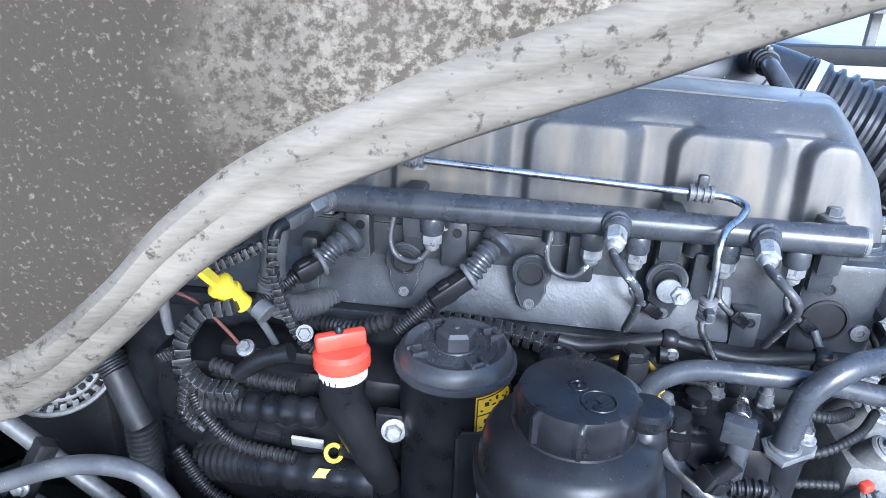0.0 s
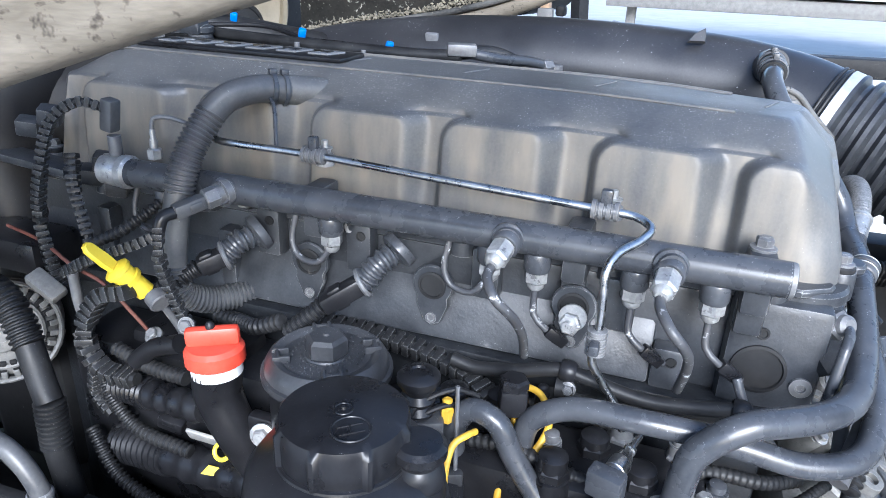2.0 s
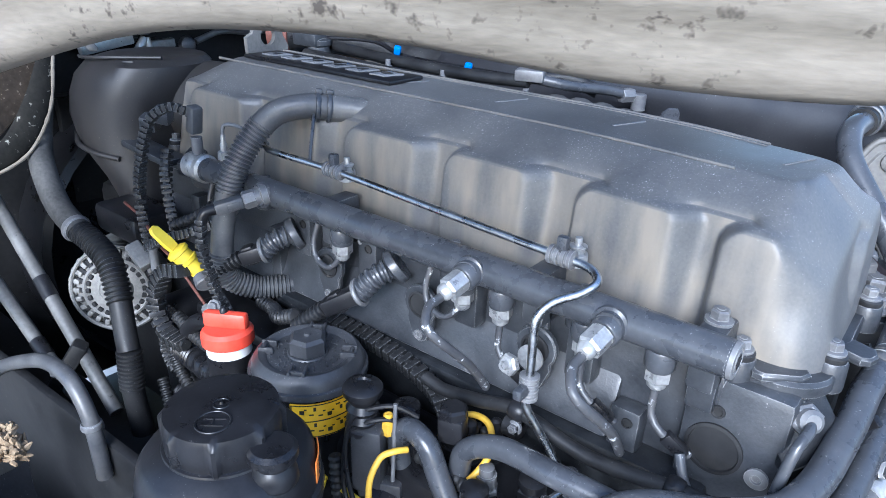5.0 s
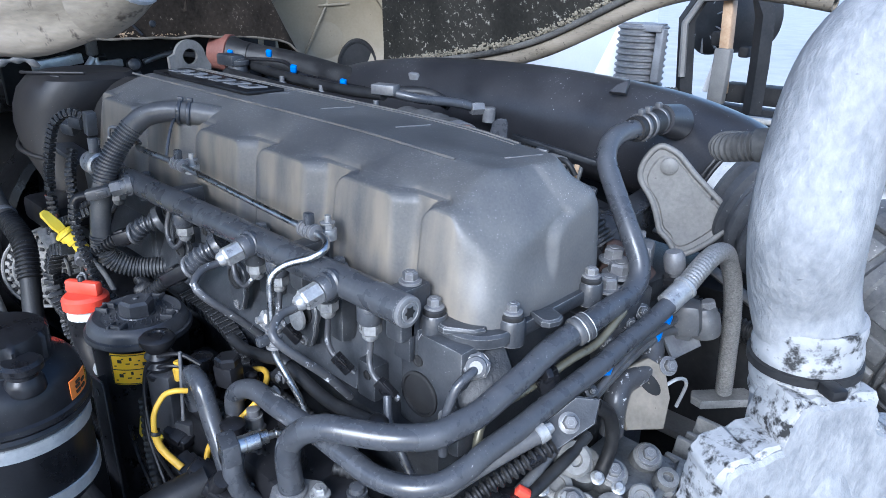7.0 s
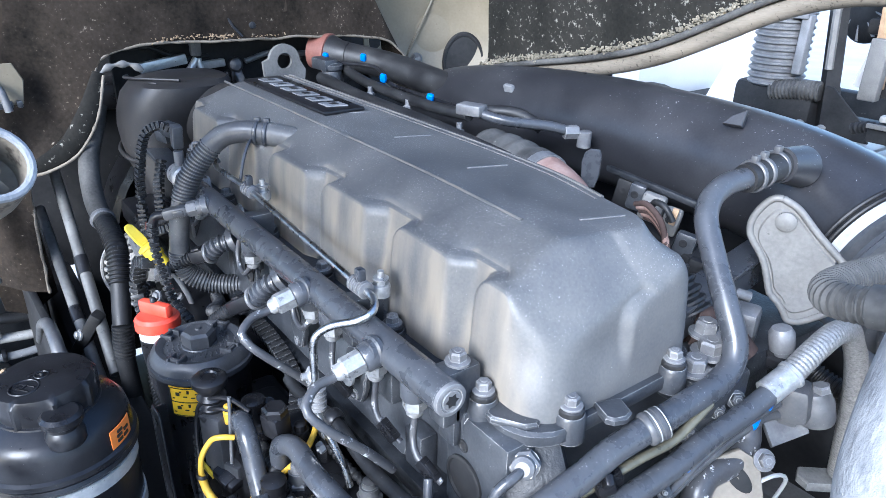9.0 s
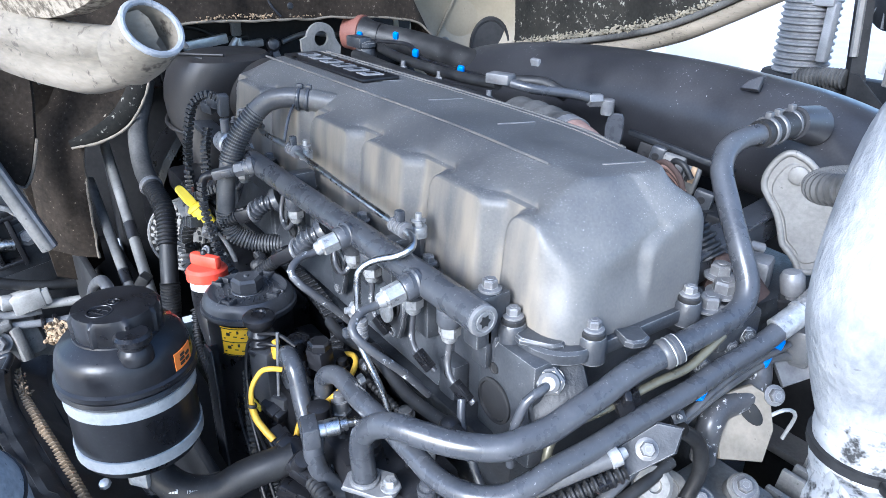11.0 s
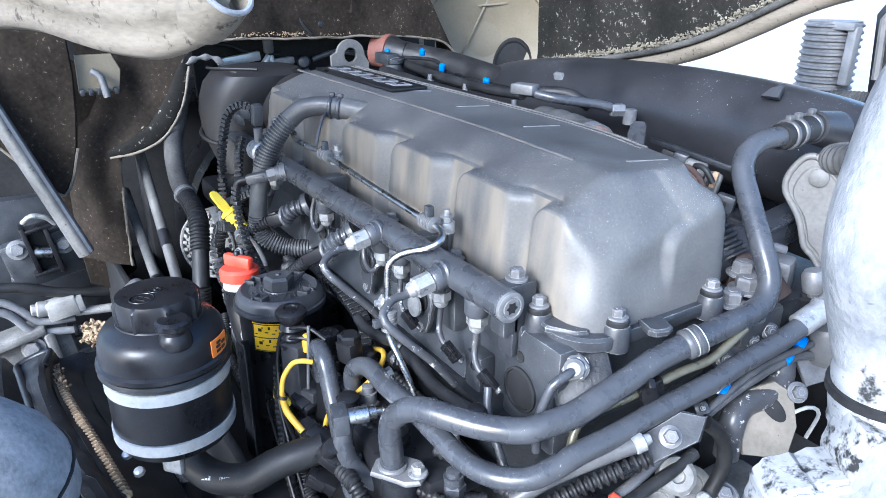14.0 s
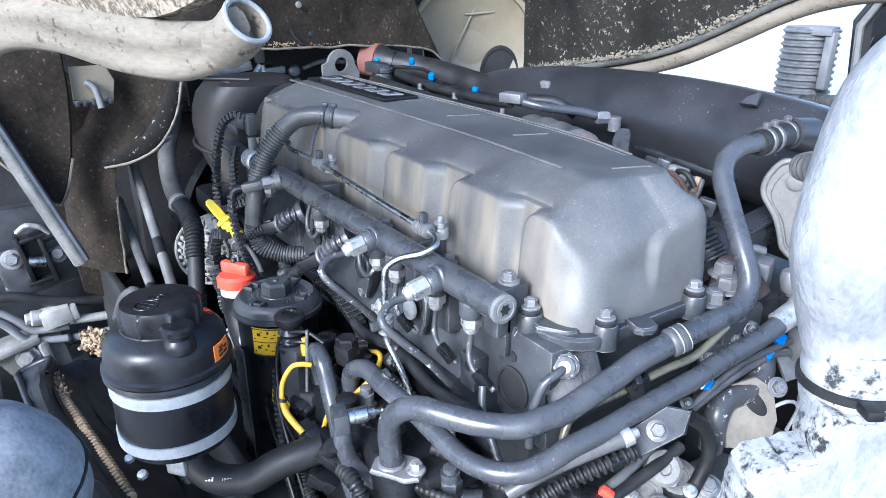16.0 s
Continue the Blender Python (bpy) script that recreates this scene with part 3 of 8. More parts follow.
# rear end of the head
part("end_plate", Shell().box(0.115, 0.05, 0.165, at(0.590, 0.056, 1.322), 0.012).box(0.040, 0.05, 0.05, at(0.553, 0.054, 1.385), 0.008), PAINT, engine)
# recess shade as colour: the black disc stands proud of the plate
part("port", Shell().lathe([(0.033, 0.0), (0.033, 0.003), (0.029, 0.004), (0.028, 0.0008), (0.001, 0.0008)], aim((0.576, 0.0305, 1.314), (0, -1, 0)), 30), CHASSIS, engine, "round port, recess shade put into its dark face")
part("bolt_hole", Shell().lathe([(0.0085, 0), (0.008, 0.002), (0.006, 0.002), (0.005, 0.0006), (0.001, 0.0006)], aim((0.572, 0.0305, 1.363), (0, -1, 0)), 16), CHASSIS, engine)
part("plug", Shell().lathe([(0.013, 0), (0.013, 0.004), (0.006, 0.005), (0.005, 0.002), (0.001, 0.002)], aim((0.627, 0.0305, 1.300), (0, -1, 0)), 18), DARKSTEEL, engine)
part("corner_web", Shell().box(0.085, 0.10, 0.07, aim(Vector((0.648, 0.066, 1.372)) - Vector((0.50, -0.60, 0.62)).normalized() * 0.035, (0.50, -0.60, 0.62), 20), 0.012), GRIMESHADE, engine, "rust-stained rear corner of the head")
part("rust_stain", Shell().box(0.018, 0.022, 0.002, aim((0.632, 0.060, 1.380), (0.50, -0.60, 0.62), 50), 0.0009), RUST, engine, "small brown rust stain")
part("end_casting", Shell().box(0.06, 0.30, 0.15, at(0.585, 0.25, 1.31), 0.014), PAINT, engine)

# ---- fuel rail ----
rail = thing("fuel_rail", "dark grey tubular common fuel rail with end plug", "fuel rail")
part("pipe", Shell().tube([(-0.345, 0, 1.45), (0.58, 0, 1.45)], 0.0215, 28, 0.1), PIPE, rail)
END = aim((0.582, 0, 1.45), (1, 0, 0))
plug = part("end_plug", Shell().lathe([(0.0215, -0.004), (0.0206, 0.0030), (0.0188, 0.0040), (0.0150, 0.0040), (0.0144, 0.0026), (0.0128, 0.0026), (0.0122, 0.0040), (0.0005, 0.0040)], END, 32), DARKSTEEL, rail, "worn end plug with a star recess")
# star's inner shade put into a dark plate on the plug's face
part("star_recess_shade", Shell().plate([((0.0092 if k % 2 == 0 else 0.0060) * math.cos(math.pi * k / 6), (0.0092 if k % 2 == 0 else 0.0060) * math.sin(math.pi * k / 6)) for k in range(12)], 0.0008, END @ at(0, 0, 0.0041), 0.0002), CHASSIS, plug)
part("front_cap", Shell().lathe([(0.018, -0.05), (0.024, -0.046), (0.025, -0.018), (0.022, -0.012), (0.026, -0.011), (0.026, 0.0), (0.021, 0.004)], aim((-0.34, 0, 1.45), (1, 0, 0)), 28), ZINC, rail, "pale metal sensor at the rail's front end")
for x in (-0.03, 0.34, 0.552):
    part("bracket", Shell().box(0.032, 0.055, 0.075, at(x, 0.03, 1.432), 0.006).box(0.032, 0.012, 0.08, at(x, 0.024, 1.402), 0.004), PAINT, rail)
bolt(rail, (0.551, 0.034, 1.470), r=0.0105, h=0.012)
for x in (-0.157, 0.258, 0.452):
    part("collar", Shell().lathe([(0.021, 0), (0.0205, 0.006), (0.017, 0.008), (0.016, 0.014)], aim((x, -0.018, 1.452), (0.15, -1, 0.1)), 22), PIPE, rail)

# ---- camera-side fuel connections ----
def line_pipe(name, label, pts, r, mat, nuts=(), group=""):
    t = thing(name, label, "pipe", group)
    part("pipe", Shell().tube(pts, r, 12, 0.008), mat, t)
    for p, d, rr, h, mm in nuts:
        m = aim(p, d, 15)
        part("nut", Shell().lathe([(rr * 0.72, -0.004), (rr * 0.72, 0), (rr * 0.95, 0.001)], m, 20).hexa(rr, h, m).lathe([(rr * 0.75, h), (rr * 0.7, h + 0.006), (rr * 0.45, h + 0.010)], m, 20), mm, t)
    return t


for x, y, z in ((0.258, -0.032, 1.448), (0.452, -0.032, 1.446)):
    d = Vector((-0.10, -0.90, -0.25)).normalized()
    p = Vector((x, y, z))
    o = Vector((x - 0.452, 0, z - 1.446))
    pts = [p + d * 0.02] + [Vector(q) + o for q in ((0.447, -0.073, 1.431), (0.450, -0.098, 1.430), (0.464, -0.120, 1.419), (0.476, -0.115, 1.404), (0.486, -0.092, 1.378), (0.489, -0.055, 1.338), (0.486, -0.016, 1.288))]
    t = line_pipe("fuel_pipe", "chipped grey high-pressure fuel pipe with zinc union nut", pts, 0.006, CHIPS, [(p + d * 0.004, d, 0.0155, 0.028, ZINC)], "high-pressure fuel pipes")
    part("sleeve", Shell().lathe([(0.0175, -0.006), (0.0185, -0.004), (0.0185, 0.016), (0.017, 0.018)], aim(p - d * 0.014, d), 24), PIPE, t)
for x in (-0.28, 0.0, 0.232, 0.294, 0.415, 0.507):
    pts = [(x, 0.004, 1.41), (x, 0.004, 1.375), (x + 0.002, 0.0, 1.345), (x + 0.018, -0.004, 1.33), (x + 0.05, 0.01, 1.305)] if x > 0.25 else [(x, 0.004, 1.41), (x - 0.002, 0.0, 1.385), (x - 0.02, -0.006, 1.362), (x - 0.05, -0.004, 1.366), (x - 0.062, 0.0, 1.39), (x - 0.058, 0.01, 1.43)]
    t = line_pipe("injector_pipe", "thin dark fuel pipe with silver union nut under the rail", pts, 0.0046, CHIPS, [((x, 0.004, 1.407), (0, 0, -1), 0.0155, 0.018, ZINC)], "injector fuel pipes")
    part("adapter", Shell().lathe([(0.0165, 0), (0.0175, 0.002), (0.0175, 0.022), (0.0155, 0.026)], aim((x, 0.003, 1.432), (0, 0, -1)), 22), PIPE, t)
    if x > 0.25:
        part("connector", Shell().box(0.014, 0.015, 0.032, aim((x + 0.034, 0.001, 1.318), (0.85, 0.3, -0.7)), 0.002).box(0.009, 0.017, 0.018, aim((x + 0.034, 0.001, 1.318), (0.85, 0.3, -0.7)), 0.001), BLACK, t, "black plug")

# ---- silver fuel line ----
silver = thing("fuel_return_line", "bright steel fuel line clipped above the rail", "pipe")
SL = [(-0.215, 0.03, 1.52), (-0.184, 0.02, 1.513), (-0.035, 0.024, 1.510), (0.16, 0.018, 1.503), (0.368, 0.012, 1.496), (0.405, 0.010, 1.494), (0.424, -0.004, 1.488), (0.416, -0.022, 1.478), (0.394, -0.048, 1.468), (0.385, -0.066, 1.452), (0.386, -0.070, 1.41), (0.386, -0.069, 1.368), (0.383, -0.067, 1.334), (0.40, -0.06, 1.30), (0.421, -0.053, 1.265), (0.43, -0.05, 1.235)]
part("pipe", Shell().tube(SL, 0.0052, 14, 0.006), STEEL, silver)
for p, d in (((-0.035, 0.024, 1.510), (1, 0, 0)), ((0.368, 0.012, 1.496), (1, 0, 0)), ((0.385, -0.068, 1.362), (0, 0, 1))):
    m = aim(p, d)
    rib = [(0.0085, -0.017)]
    for k in range(4):
        z = -0.016 + 0.009 * k
        rib += [(0.0120, z), (0.0120, z + 0.0045), (0.0095, z + 0.0055), (0.0095, z + 0.0085)]
    c = part("clip", Shell().lathe(rib[:-2] + [(0.0085, 0.017)], m, 22), DARKSTEEL, silver, "ribbed grey pipe clip")
    part("saddle", Shell().box(0.012, 0.030, 0.014, m @ at(0, 0.012, 0), 0.003), PIPE, silver)
for p in ((-0.030, 0.046, 1.507), (0.374, 0.040, 1.494)):
    part("stud", Shell().lathe([(0.013, -0.016), (0.013, -0.002), (0.0125, 0.0), (0.0085, 0.001)], at(*p), 20).hexa(0.0095, 0.008, at(*p)).lathe([(0.011, 0.008), (0.011, 0.010), (0.005, 0.0105), (0.0045, 0.020)], at(*p), 16), ZINC, silver)
part("nut", Shell().hexa(0.014, 0.010, aim((0.352, -0.055, 1.372), (-0.2, -1, 0.2))).lathe([(0.006, 0.01), (0.005, 0.018)], aim((0.352, -0.055, 1.372), (-0.2, -1, 0.2)), 14), ZINC, silver)

# ---- front rail sensor with its cable ----
def harness(name, label, pts, r, mat=None, pitch=0.0105, depth=0.0034, group="", cat="cable"):
    return solid(name, Shell().tube(pts, r, 12, pitch=pitch, depth=depth), mat or RUBBER, label, cat, group)


def cable_chain(name, label, pts, w, pitch=0.011, group="", mat=None):
    """A conduit of square links threaded on a round core."""
    path = spline(pts, 0.002)
    t = thing(name, label, "cable", group)
    part("core", Shell().tube(pts, w * 0.36, 8, 0.012), mat or RUBBER, t)
    link, walked = mesh_of("link", Shell().box(w, w * 0.82, pitch * 0.66, Matrix(), 0.0012), mat or LINK), pitch
    for a, b in zip(path, path[1:]):
        walked += (b - a).length
        if walked >= pitch:
            walked -= pitch
            ob = new("link", link)
            ob.parent, ob.matrix_basis = t, aim(a, b - a, 12)
    return t


sens = thing("rail_sensor", "grey pressure sensor plugged into the fuel rail", "sensor")
d = Vector((-0.45, -0.85, -0.2)).normalized()
p = Vector((-0.15, -0.016, 1.455))
part("body", Shell().lathe([(0.017, 0), (0.0175, 0.01), (0.013, 0.012), (0.013, 0.022)], aim(p, d), 22).hexa(0.015, 0.02, aim(p + d * 0.02, d)), DARKSTEEL, sens)
part("plug", Shell().box(0.022, 0.020, 0.045, aim(p + d * 0.062, d), 0.004).box(0.026, 0.012, 0.02, aim(p + d * 0.055, d), 0.003), HOSE, sens)
part("boot", Shell().tube([p + d * 0.08, p + d * 0.10, p + d * 0.108 + Vector((0, 0, -0.016))], 0.009, 14, 0.004), BLACK, sens)
q = p + d * 0.108
cable_chain("sensor_cable", "black segmented conduit running down from the rail sensor", [q + Vector((0, 0, -0.012)), q + Vector((-0.002, -0.002, -0.06)), (-0.185, -0.105, 1.30), (-0.165, -0.095, 1.255), (-0.13, -0.08, 1.23)], 0.0165)
top = thing("front_sensor", "small silver bleed nipple above the rail", "fitting")
part("nipple", Shell().hexa(0.011, 0.016, at(-0.30, 0.012, 1.474)).lathe([(0.006, 0.016), (0.0065, 0.026), (0.004, 0.034), (0.0045, 0.042), (0.003, 0.046)], at(-0.30, 0.012, 1.474), 14), ZINC, top)
part("pipe", Shell().tube([(-0.30, 0.012, 1.517), (-0.298, 0.014, 1.534), (-0.275, 0.022, 1.537), (-0.225, 0.03, 1.524), (-0.2, 0.03, 1.518)], 0.0035, 10, 0.006), DARKSTEEL, top)

# ---- breather hose ----
br = thing("breather_hose", "thick dark grey breather hose with corrugated bends", "hose")
part("stub", Shell().tube([(-0.050, 0.165, 1.568), (-0.10, 0.128, 1.575), (-0.140, 0.095, 1.580)], 0.0225, 22, 0.02), COVER, br)
part("elbow", Shell().tube([(-0.120, 0.110, 1.578), (-0.150, 0.072, 1.583), (-0.178, 0.038, 1.574), (-0.195, 0.014, 1.552)], 0.0205, 20, 0.006), HOSE, br)
part("upper_bellows", Shell().tube([(-0.194, 0.016, 1.554), (-0.205, -0.010, 1.520), (-0.212, -0.032, 1.482), (-0.215, -0.045, 1.448)], 0.0205, 20, pitch=0.0068, depth=0.0034), HOSE, br)
part("straight", Shell().tube([(-0.215, -0.045, 1.450), (-0.219, -0.056, 1.40), (-0.224, -0.062, 1.345)], 0.019, 20, 0.02), HOSE, br)
part("lower_bellows", Shell().tube([(-0.224, -0.062, 1.347), (-0.228, -0.060, 1.315), (-0.224, -0.048, 1.288), (-0.205, -0.016, 1.268), (-0.182, 0.018, 1.264), (-0.16, 0.05, 1.264)], 0.0195, 20, pitch=0.0068, depth=0.0034), HOSE, br)
for p, d in (((-0.138, 0.087, 1.581), (-0.6, -0.75, 0.1)), ((-0.127, 0.101, 1.579), (-0.6, -0.75, 0.1))):
    cm = aim(p, d)
    part("clamp", Shell().torus(0.0222, 0.0022, cm, 28, 8, 1.8).box(0.010, 0.008, 0.012, cm @ at(0.0, 0.026, 0), 0.002), PIPE, br)
solid("guide_wire", Shell().tube([(-0.135, 0.075, 1.575), (-0.115, 0.055, 1.560), (-0.105, 0.040, 1.53), (-0.10, 0.032, 1.505)], 0.003, 8, 0.006), PIPE, "thin dark pipe curving down beside the cover", "pipe")

# ---- injector wiring plugs ----
for a, b, c in (((-0.135, 0.02, 1.378), (-0.165, -0.02, 1.352), (-0.195, -0.045, 1.338)), ((0.095, 0.018, 1.392), (0.06, -0.02, 1.352), (0.01, -0.045, 1.318))):
    t = thing("injector_plug", "dark ribbed wiring plug on the cylinder head", "connector", "injector wiring plugs")
    A, B, C = Vector(a), Vector(b), Vector(c)
    part("gland", Shell().lathe([(0.027, 0), (0.028, 0.004), (0.028, 0.012), (0.022, 0.016)], aim(A + (A - B).normalized() * 0.01, B - A), 24), PIPE, t)
    part("bellows", Shell().tube([A, A.lerp(B, 0.5) + Vector((0, -0.004, 0.006)), B], 0.0165, 18, pitch=0.010, depth=0.004), PIPE, t)
    part("ring", Shell().torus(0.019, 0.004, aim(B, C - B), 24, 8), DARKSTEEL, t)
    part("plug", Shell().box(0.03, 0.026, (C - B).length, aim((B + C) / 2, C - B), 0.005).box(0.02, 0.034, 0.02, aim(B.lerp(C, 0.6), C - B), 0.003), BLACK, t)
    D = C + (C - B).normalized() * 0.06 + Vector((0, 0.0, -0.012))
    part("boot", Shell().tube([C, C.lerp(D, 0.5), D], 0.012, 14, pitch=0.008, depth=0.003), RUBBER, t)
harness("wiring_harness", "black taped wiring loom along the head", [(-0.05, -0.055, 1.285), (-0.10, -0.05, 1.262), (-0.15, -0.02, 1.245), (-0.20, -0.01, 1.24)], 0.011)
cable_chain("wiring_harness", "black square-linked loom behind the filter housing", [(-0.02, 0.0, 1.262), (0.06, 0.0, 1.262), (0.14, -0.005, 1.255), (0.21, -0.02, 1.245), (0.26, -0.05, 1.235)], 0.026, 0.016)

# ---- oil filter housing ----
FX, FY = 0.058, -0.122
flt = thing("oil_filter_housing", "black round filter housing with a ribbed lid and warning label", "filter housing")
part("body", Shell().lathe([(0.070, 0.98), (0.072, 1.0), (0.0755, 1.22), (0.0765, 1.262), (0.080, 1.268), (0.079, 1.275)], at(FX, FY, 0), 40), BLACK, flt)
lid = part("lid", Shell().lathe([(0.079, 1.268), (0.0845, 1.270), (0.085, 1.274), (0.0845, 1.279), (0.0805, 1.2805), (0.079, 1.289), (0.075, 1.296), (0.069, 1.301), (0.062, 1.300), (0.057, 1.296), (0.030, 1.297), (0.001, 1.298)], at(FX, FY, 0), 48), LID, flt)
part("hex", Shell().lathe([(0.030, 0), (0.028, 0.003)], at(FX, FY, 1.296), 30).hexa(0.0275, 0.026, at(FX, FY, 1.298, 0, 0, 15)).lathe([(0.005, 0.025), (0.004, 0.029)], at(FX, FY, 1.298), 10), LID, lid)
for k in range(4):
    a = radians(35 + 90 * k)
    tm = at(FX + 0.058 * math.cos(a), FY + 0.058 * math.sin(a), 1.299, 0, 0, math.degrees(a))
    part("tab", Shell().box(0.022, 0.005, 0.015, tm @ at(0, -0.010, -0.001), 0.002).box(0.022, 0.005, 0.015, tm @ at(0, 0.010, -0.001), 0.002).box(0.006, 0.022, 0.012, tm @ at(0.004, 0, 0), 0.002), LID, lid)
dots = Shell()
for k in range(72):
    a, r = 2.4 * k, 0.032 + 0.026 * ((k * 7) % 13) / 13
    dots.lathe([(0.0014, 1.2955), (0.0009, 1.2995)], at(FX + r * math.cos(a), FY + r * math.sin(a), 0), 6)
tagged(part("studs", dots, LID, lid), kind="stuff")


def curved_label(cx, cy, r, z0, z1, a0, a1, mat, name, parent, label=""):
    n = 10
    s = Shell()
    rows = [[(cx + rr * math.cos(radians(a0 + (a1 - a0) * i / n)), cy + rr * math.sin(radians(a0 + (a1 - a0) * i / n)), z) for rr, z in ((r, z0), (r + 0.0012, z0), (r + 0.0012, z1), (r, z1))] for i in range(n + 1)]
    return part(name, s.rings(rows), mat, parent, label)


lab = curved_label(FX, FY, 0.0762, 1.206, 1.262, -61, 5, LABEL, "label", flt, "yellow warning label with black pictograms")
for z0, z1, a0, a1 in ((1.2075, 1.2085, -60, 4), (1.2595, 1.2605, -60, 4), (1.2335, 1.2345, -60, 4), (1.2075, 1.2605, -60, -59), (1.2075, 1.2605, 3, 4)):
    curved_label(FX, FY, 0.0776, z0, z1, a0, a1, INK, "bar", lab)
for z0 in (1.211, 1.237):
    for k in range(12):
        zz, aa = z0 + 0.003 + 0.0022 * (k * 3 % 7), -56 + 4.6 * k
        curved_label(FX, FY, 0.0776, zz, zz + 0.0014 + 0.004 * (k % 3 == 1), aa, aa + 2.6 + 2 * (k % 2), INK, "bar", lab)

fbk = thing("filter_bracket", "black folded steel bracket beside the filter housing", "bracket")
part("plate", Shell().plate([(0.076, 0.98), (0.075, 1.215), (0.081, 1.227), (0.118, 1.231), (0.124, 1.222), (0.130, 0.98)], 0.004, Matrix(((1, 0, 0, 0), (0, 0, -1, -0.213), (0, 1, 0, 0), (0, 0, 0, 1))), 0.0012), BLACK, fbk)
part("fold", Shell().box(0.005, 0.030, 0.235, at(0.0765, -0.203, 1.10), 0.0015), BLACK, fbk)
part("hole", Shell().lathe([(0.006, 0), (0.007, 0.001), (0.005, 0.0015), (0.001, 0.0005)], aim((0.100, -0.2172, 1.205), (0, -1, 0)), 16), CHASSIS, fbk)

# ---- oil filler ----
RX, RY, RZ = -0.095, -0.15, 1.292
tilt = aim((RX, RY, RZ), (-0.05, 0.02, 1.0))
fil = thing("oil_filler", "bright red oil filler cap on a black neck", "filler cap")
ring_pts = []
cap = Shell()
for r, z, w in ((0.036, -0.028, 0), (0.0385, -0.026, 1), (0.0385, -0.008, 1), (0.034, -0.002, 0), (0.001, -0.001, 0)):
    ring_pts.append([tilt @ Vector(((r + w * 0.0010 * (k % 2)) * math.cos(2 * math.pi * k / 56), (r + w * 0.0010 * (k % 2)) * math.sin(2 * math.pi * k / 56), z)) for k in range(56)])
cap.rings(ring_pts)
cap.box(0.070, 0.018, 0.026, tilt @ at(0, 0, 0.010, 0, 0, -40), 0.006)
capob = part("cap", cap, RED, fil)
part("rivet", Shell().lathe([(0.006, 0), (0.006, 0.005), (0.003, 0.009)], tilt @ at(0.002, 0.0, 0.022), 14), BLACK, capob)
part("collar", Shell().lathe([(0.033, -0.045), (0.034, -0.044), (0.034, -0.030), (0.036, -0.028)], tilt, 30), WHITE, fil)
part("neck", Shell().tube([tilt @ Vector((0, 0, -0.04)), tilt @ Vector((0.002, -0.002, -0.08)), (RX + 0.03, RY - 0.0, RZ - 0.15), (RX + 0.055, RY + 0.03, RZ - 0.25)], lambda u: 0.034 - 0.010 * u, 24, 0.01), BLACK, fil)
bolt(fil, (-0.018, -0.166, 1.176), (0.2, -1, 0.2), 0.012, 0.01, ZINC)
part("lug", Shell().box(0.05, 0.02, 0.045, at(-0.022, -0.150, 1.174), 0.006), BLACK, fil)

# ---- dipstick ----
dip = thing("dipstick", "yellow dipstick handle in a slim metal tube", "dipstick")
b0, b1 = Vector((-0.262, -0.082, 1.300)), Vector((-0.305, -0.131, 1.381))
u = (b1 - b0).normalized()
part("grip", Shell().lathe([(0.012, 0.0), (0.0145, 0.002), (0.015, 0.036), (0.019, 0.038), (0.020, 0.046), (0.017, 0.048), (0.017, 0.064), (0.020, 0.066), (0.020, 0.074), (0.012, 0.080)], aim(b0, u) @ Matrix.Diagonal((1.0, 1.0, 0.76, 1)), 18), YELLOW, dip)
gm = aim(b0 + u * 0.060, u, -35)
part("tab", Shell().plate([(-0.009, 0.0), (0.009, 0.0), (0.011, 0.016), (0.009, 0.046), (0.004, 0.052), (-0.004, 0.052), (-0.009, 0.046), (-0.011, 0.016)], 0.009, gm @ at(0, 0.0045, 0, 90, 0, 0), 0.002), YELLOW, dip)
part("wing", Shell().box(0.036, 0.010, 0.020, aim(b0 + u * 0.034, u, -35), 0.004), YELLOW, dip)
part("tube", Shell().tube([b0, b0 - u * 0.025, b0 - u * 0.06 + Vector((0, 0, -0.02)), b0 + Vector((0.07, 0.05, -0.20))], 0.006, 12, 0.01), DARKSTEEL, dip)

# ---- power steering reservoir ----
PX, PY = 0.205, -0.355
res = thing("fluid_reservoir", "black round steering fluid reservoir with screw cap and two pale bands", "reservoir")
part("body", Shell().lathe([(0.030, 1.150), (0.060, 1.155), (0.082, 1.168), (0.0885, 1.185), (0.0885, 1.288), (0.092, 1.292), (0.0955, 1.297), (0.0930, 1.302), (0.0965, 1.307), (0.0955, 1.313), (0.0915, 1.316), (0.0905, 1.333), (0.087, 1.349), (0.079, 1.360), (0.064, 1.366), (0.058, 1.372), (0.05, 1.374)], at(PX, PY, 0), 48), BLACK, res)
rows = []
for r, z, w in ((0.0565, 1.366, 0), (0.0575, 1.369, 1), (0.0580, 1.400, 1), (0.0555, 1.407, 0), (0.046, 1.409, 0), (0.001, 1.4105, 0)):
    ring = []
    for k in range(96):
        ang = 2 * math.pi * k / 96
        notch = w * 0.0035 * (1 if (k % 12) < 2 else 0)
        ring.append((PX + (r + notch) * math.cos(ang), PY + (r + notch) * math.sin(ang), z))
    rows.append(ring)
rc = part("cap", Shell().rings(rows), BLACK, res)
part("pip", Shell().torus(0.008, 0.0012, at(PX, PY, 1.4100), 20, 6).lathe([(0.003, 1.410), (0.002, 1.413)], at(PX, PY, 0), 10), BLACK, rc)
em = at(PX + 0.018, PY - 0.022, 1.4100, 0, 0, 40)
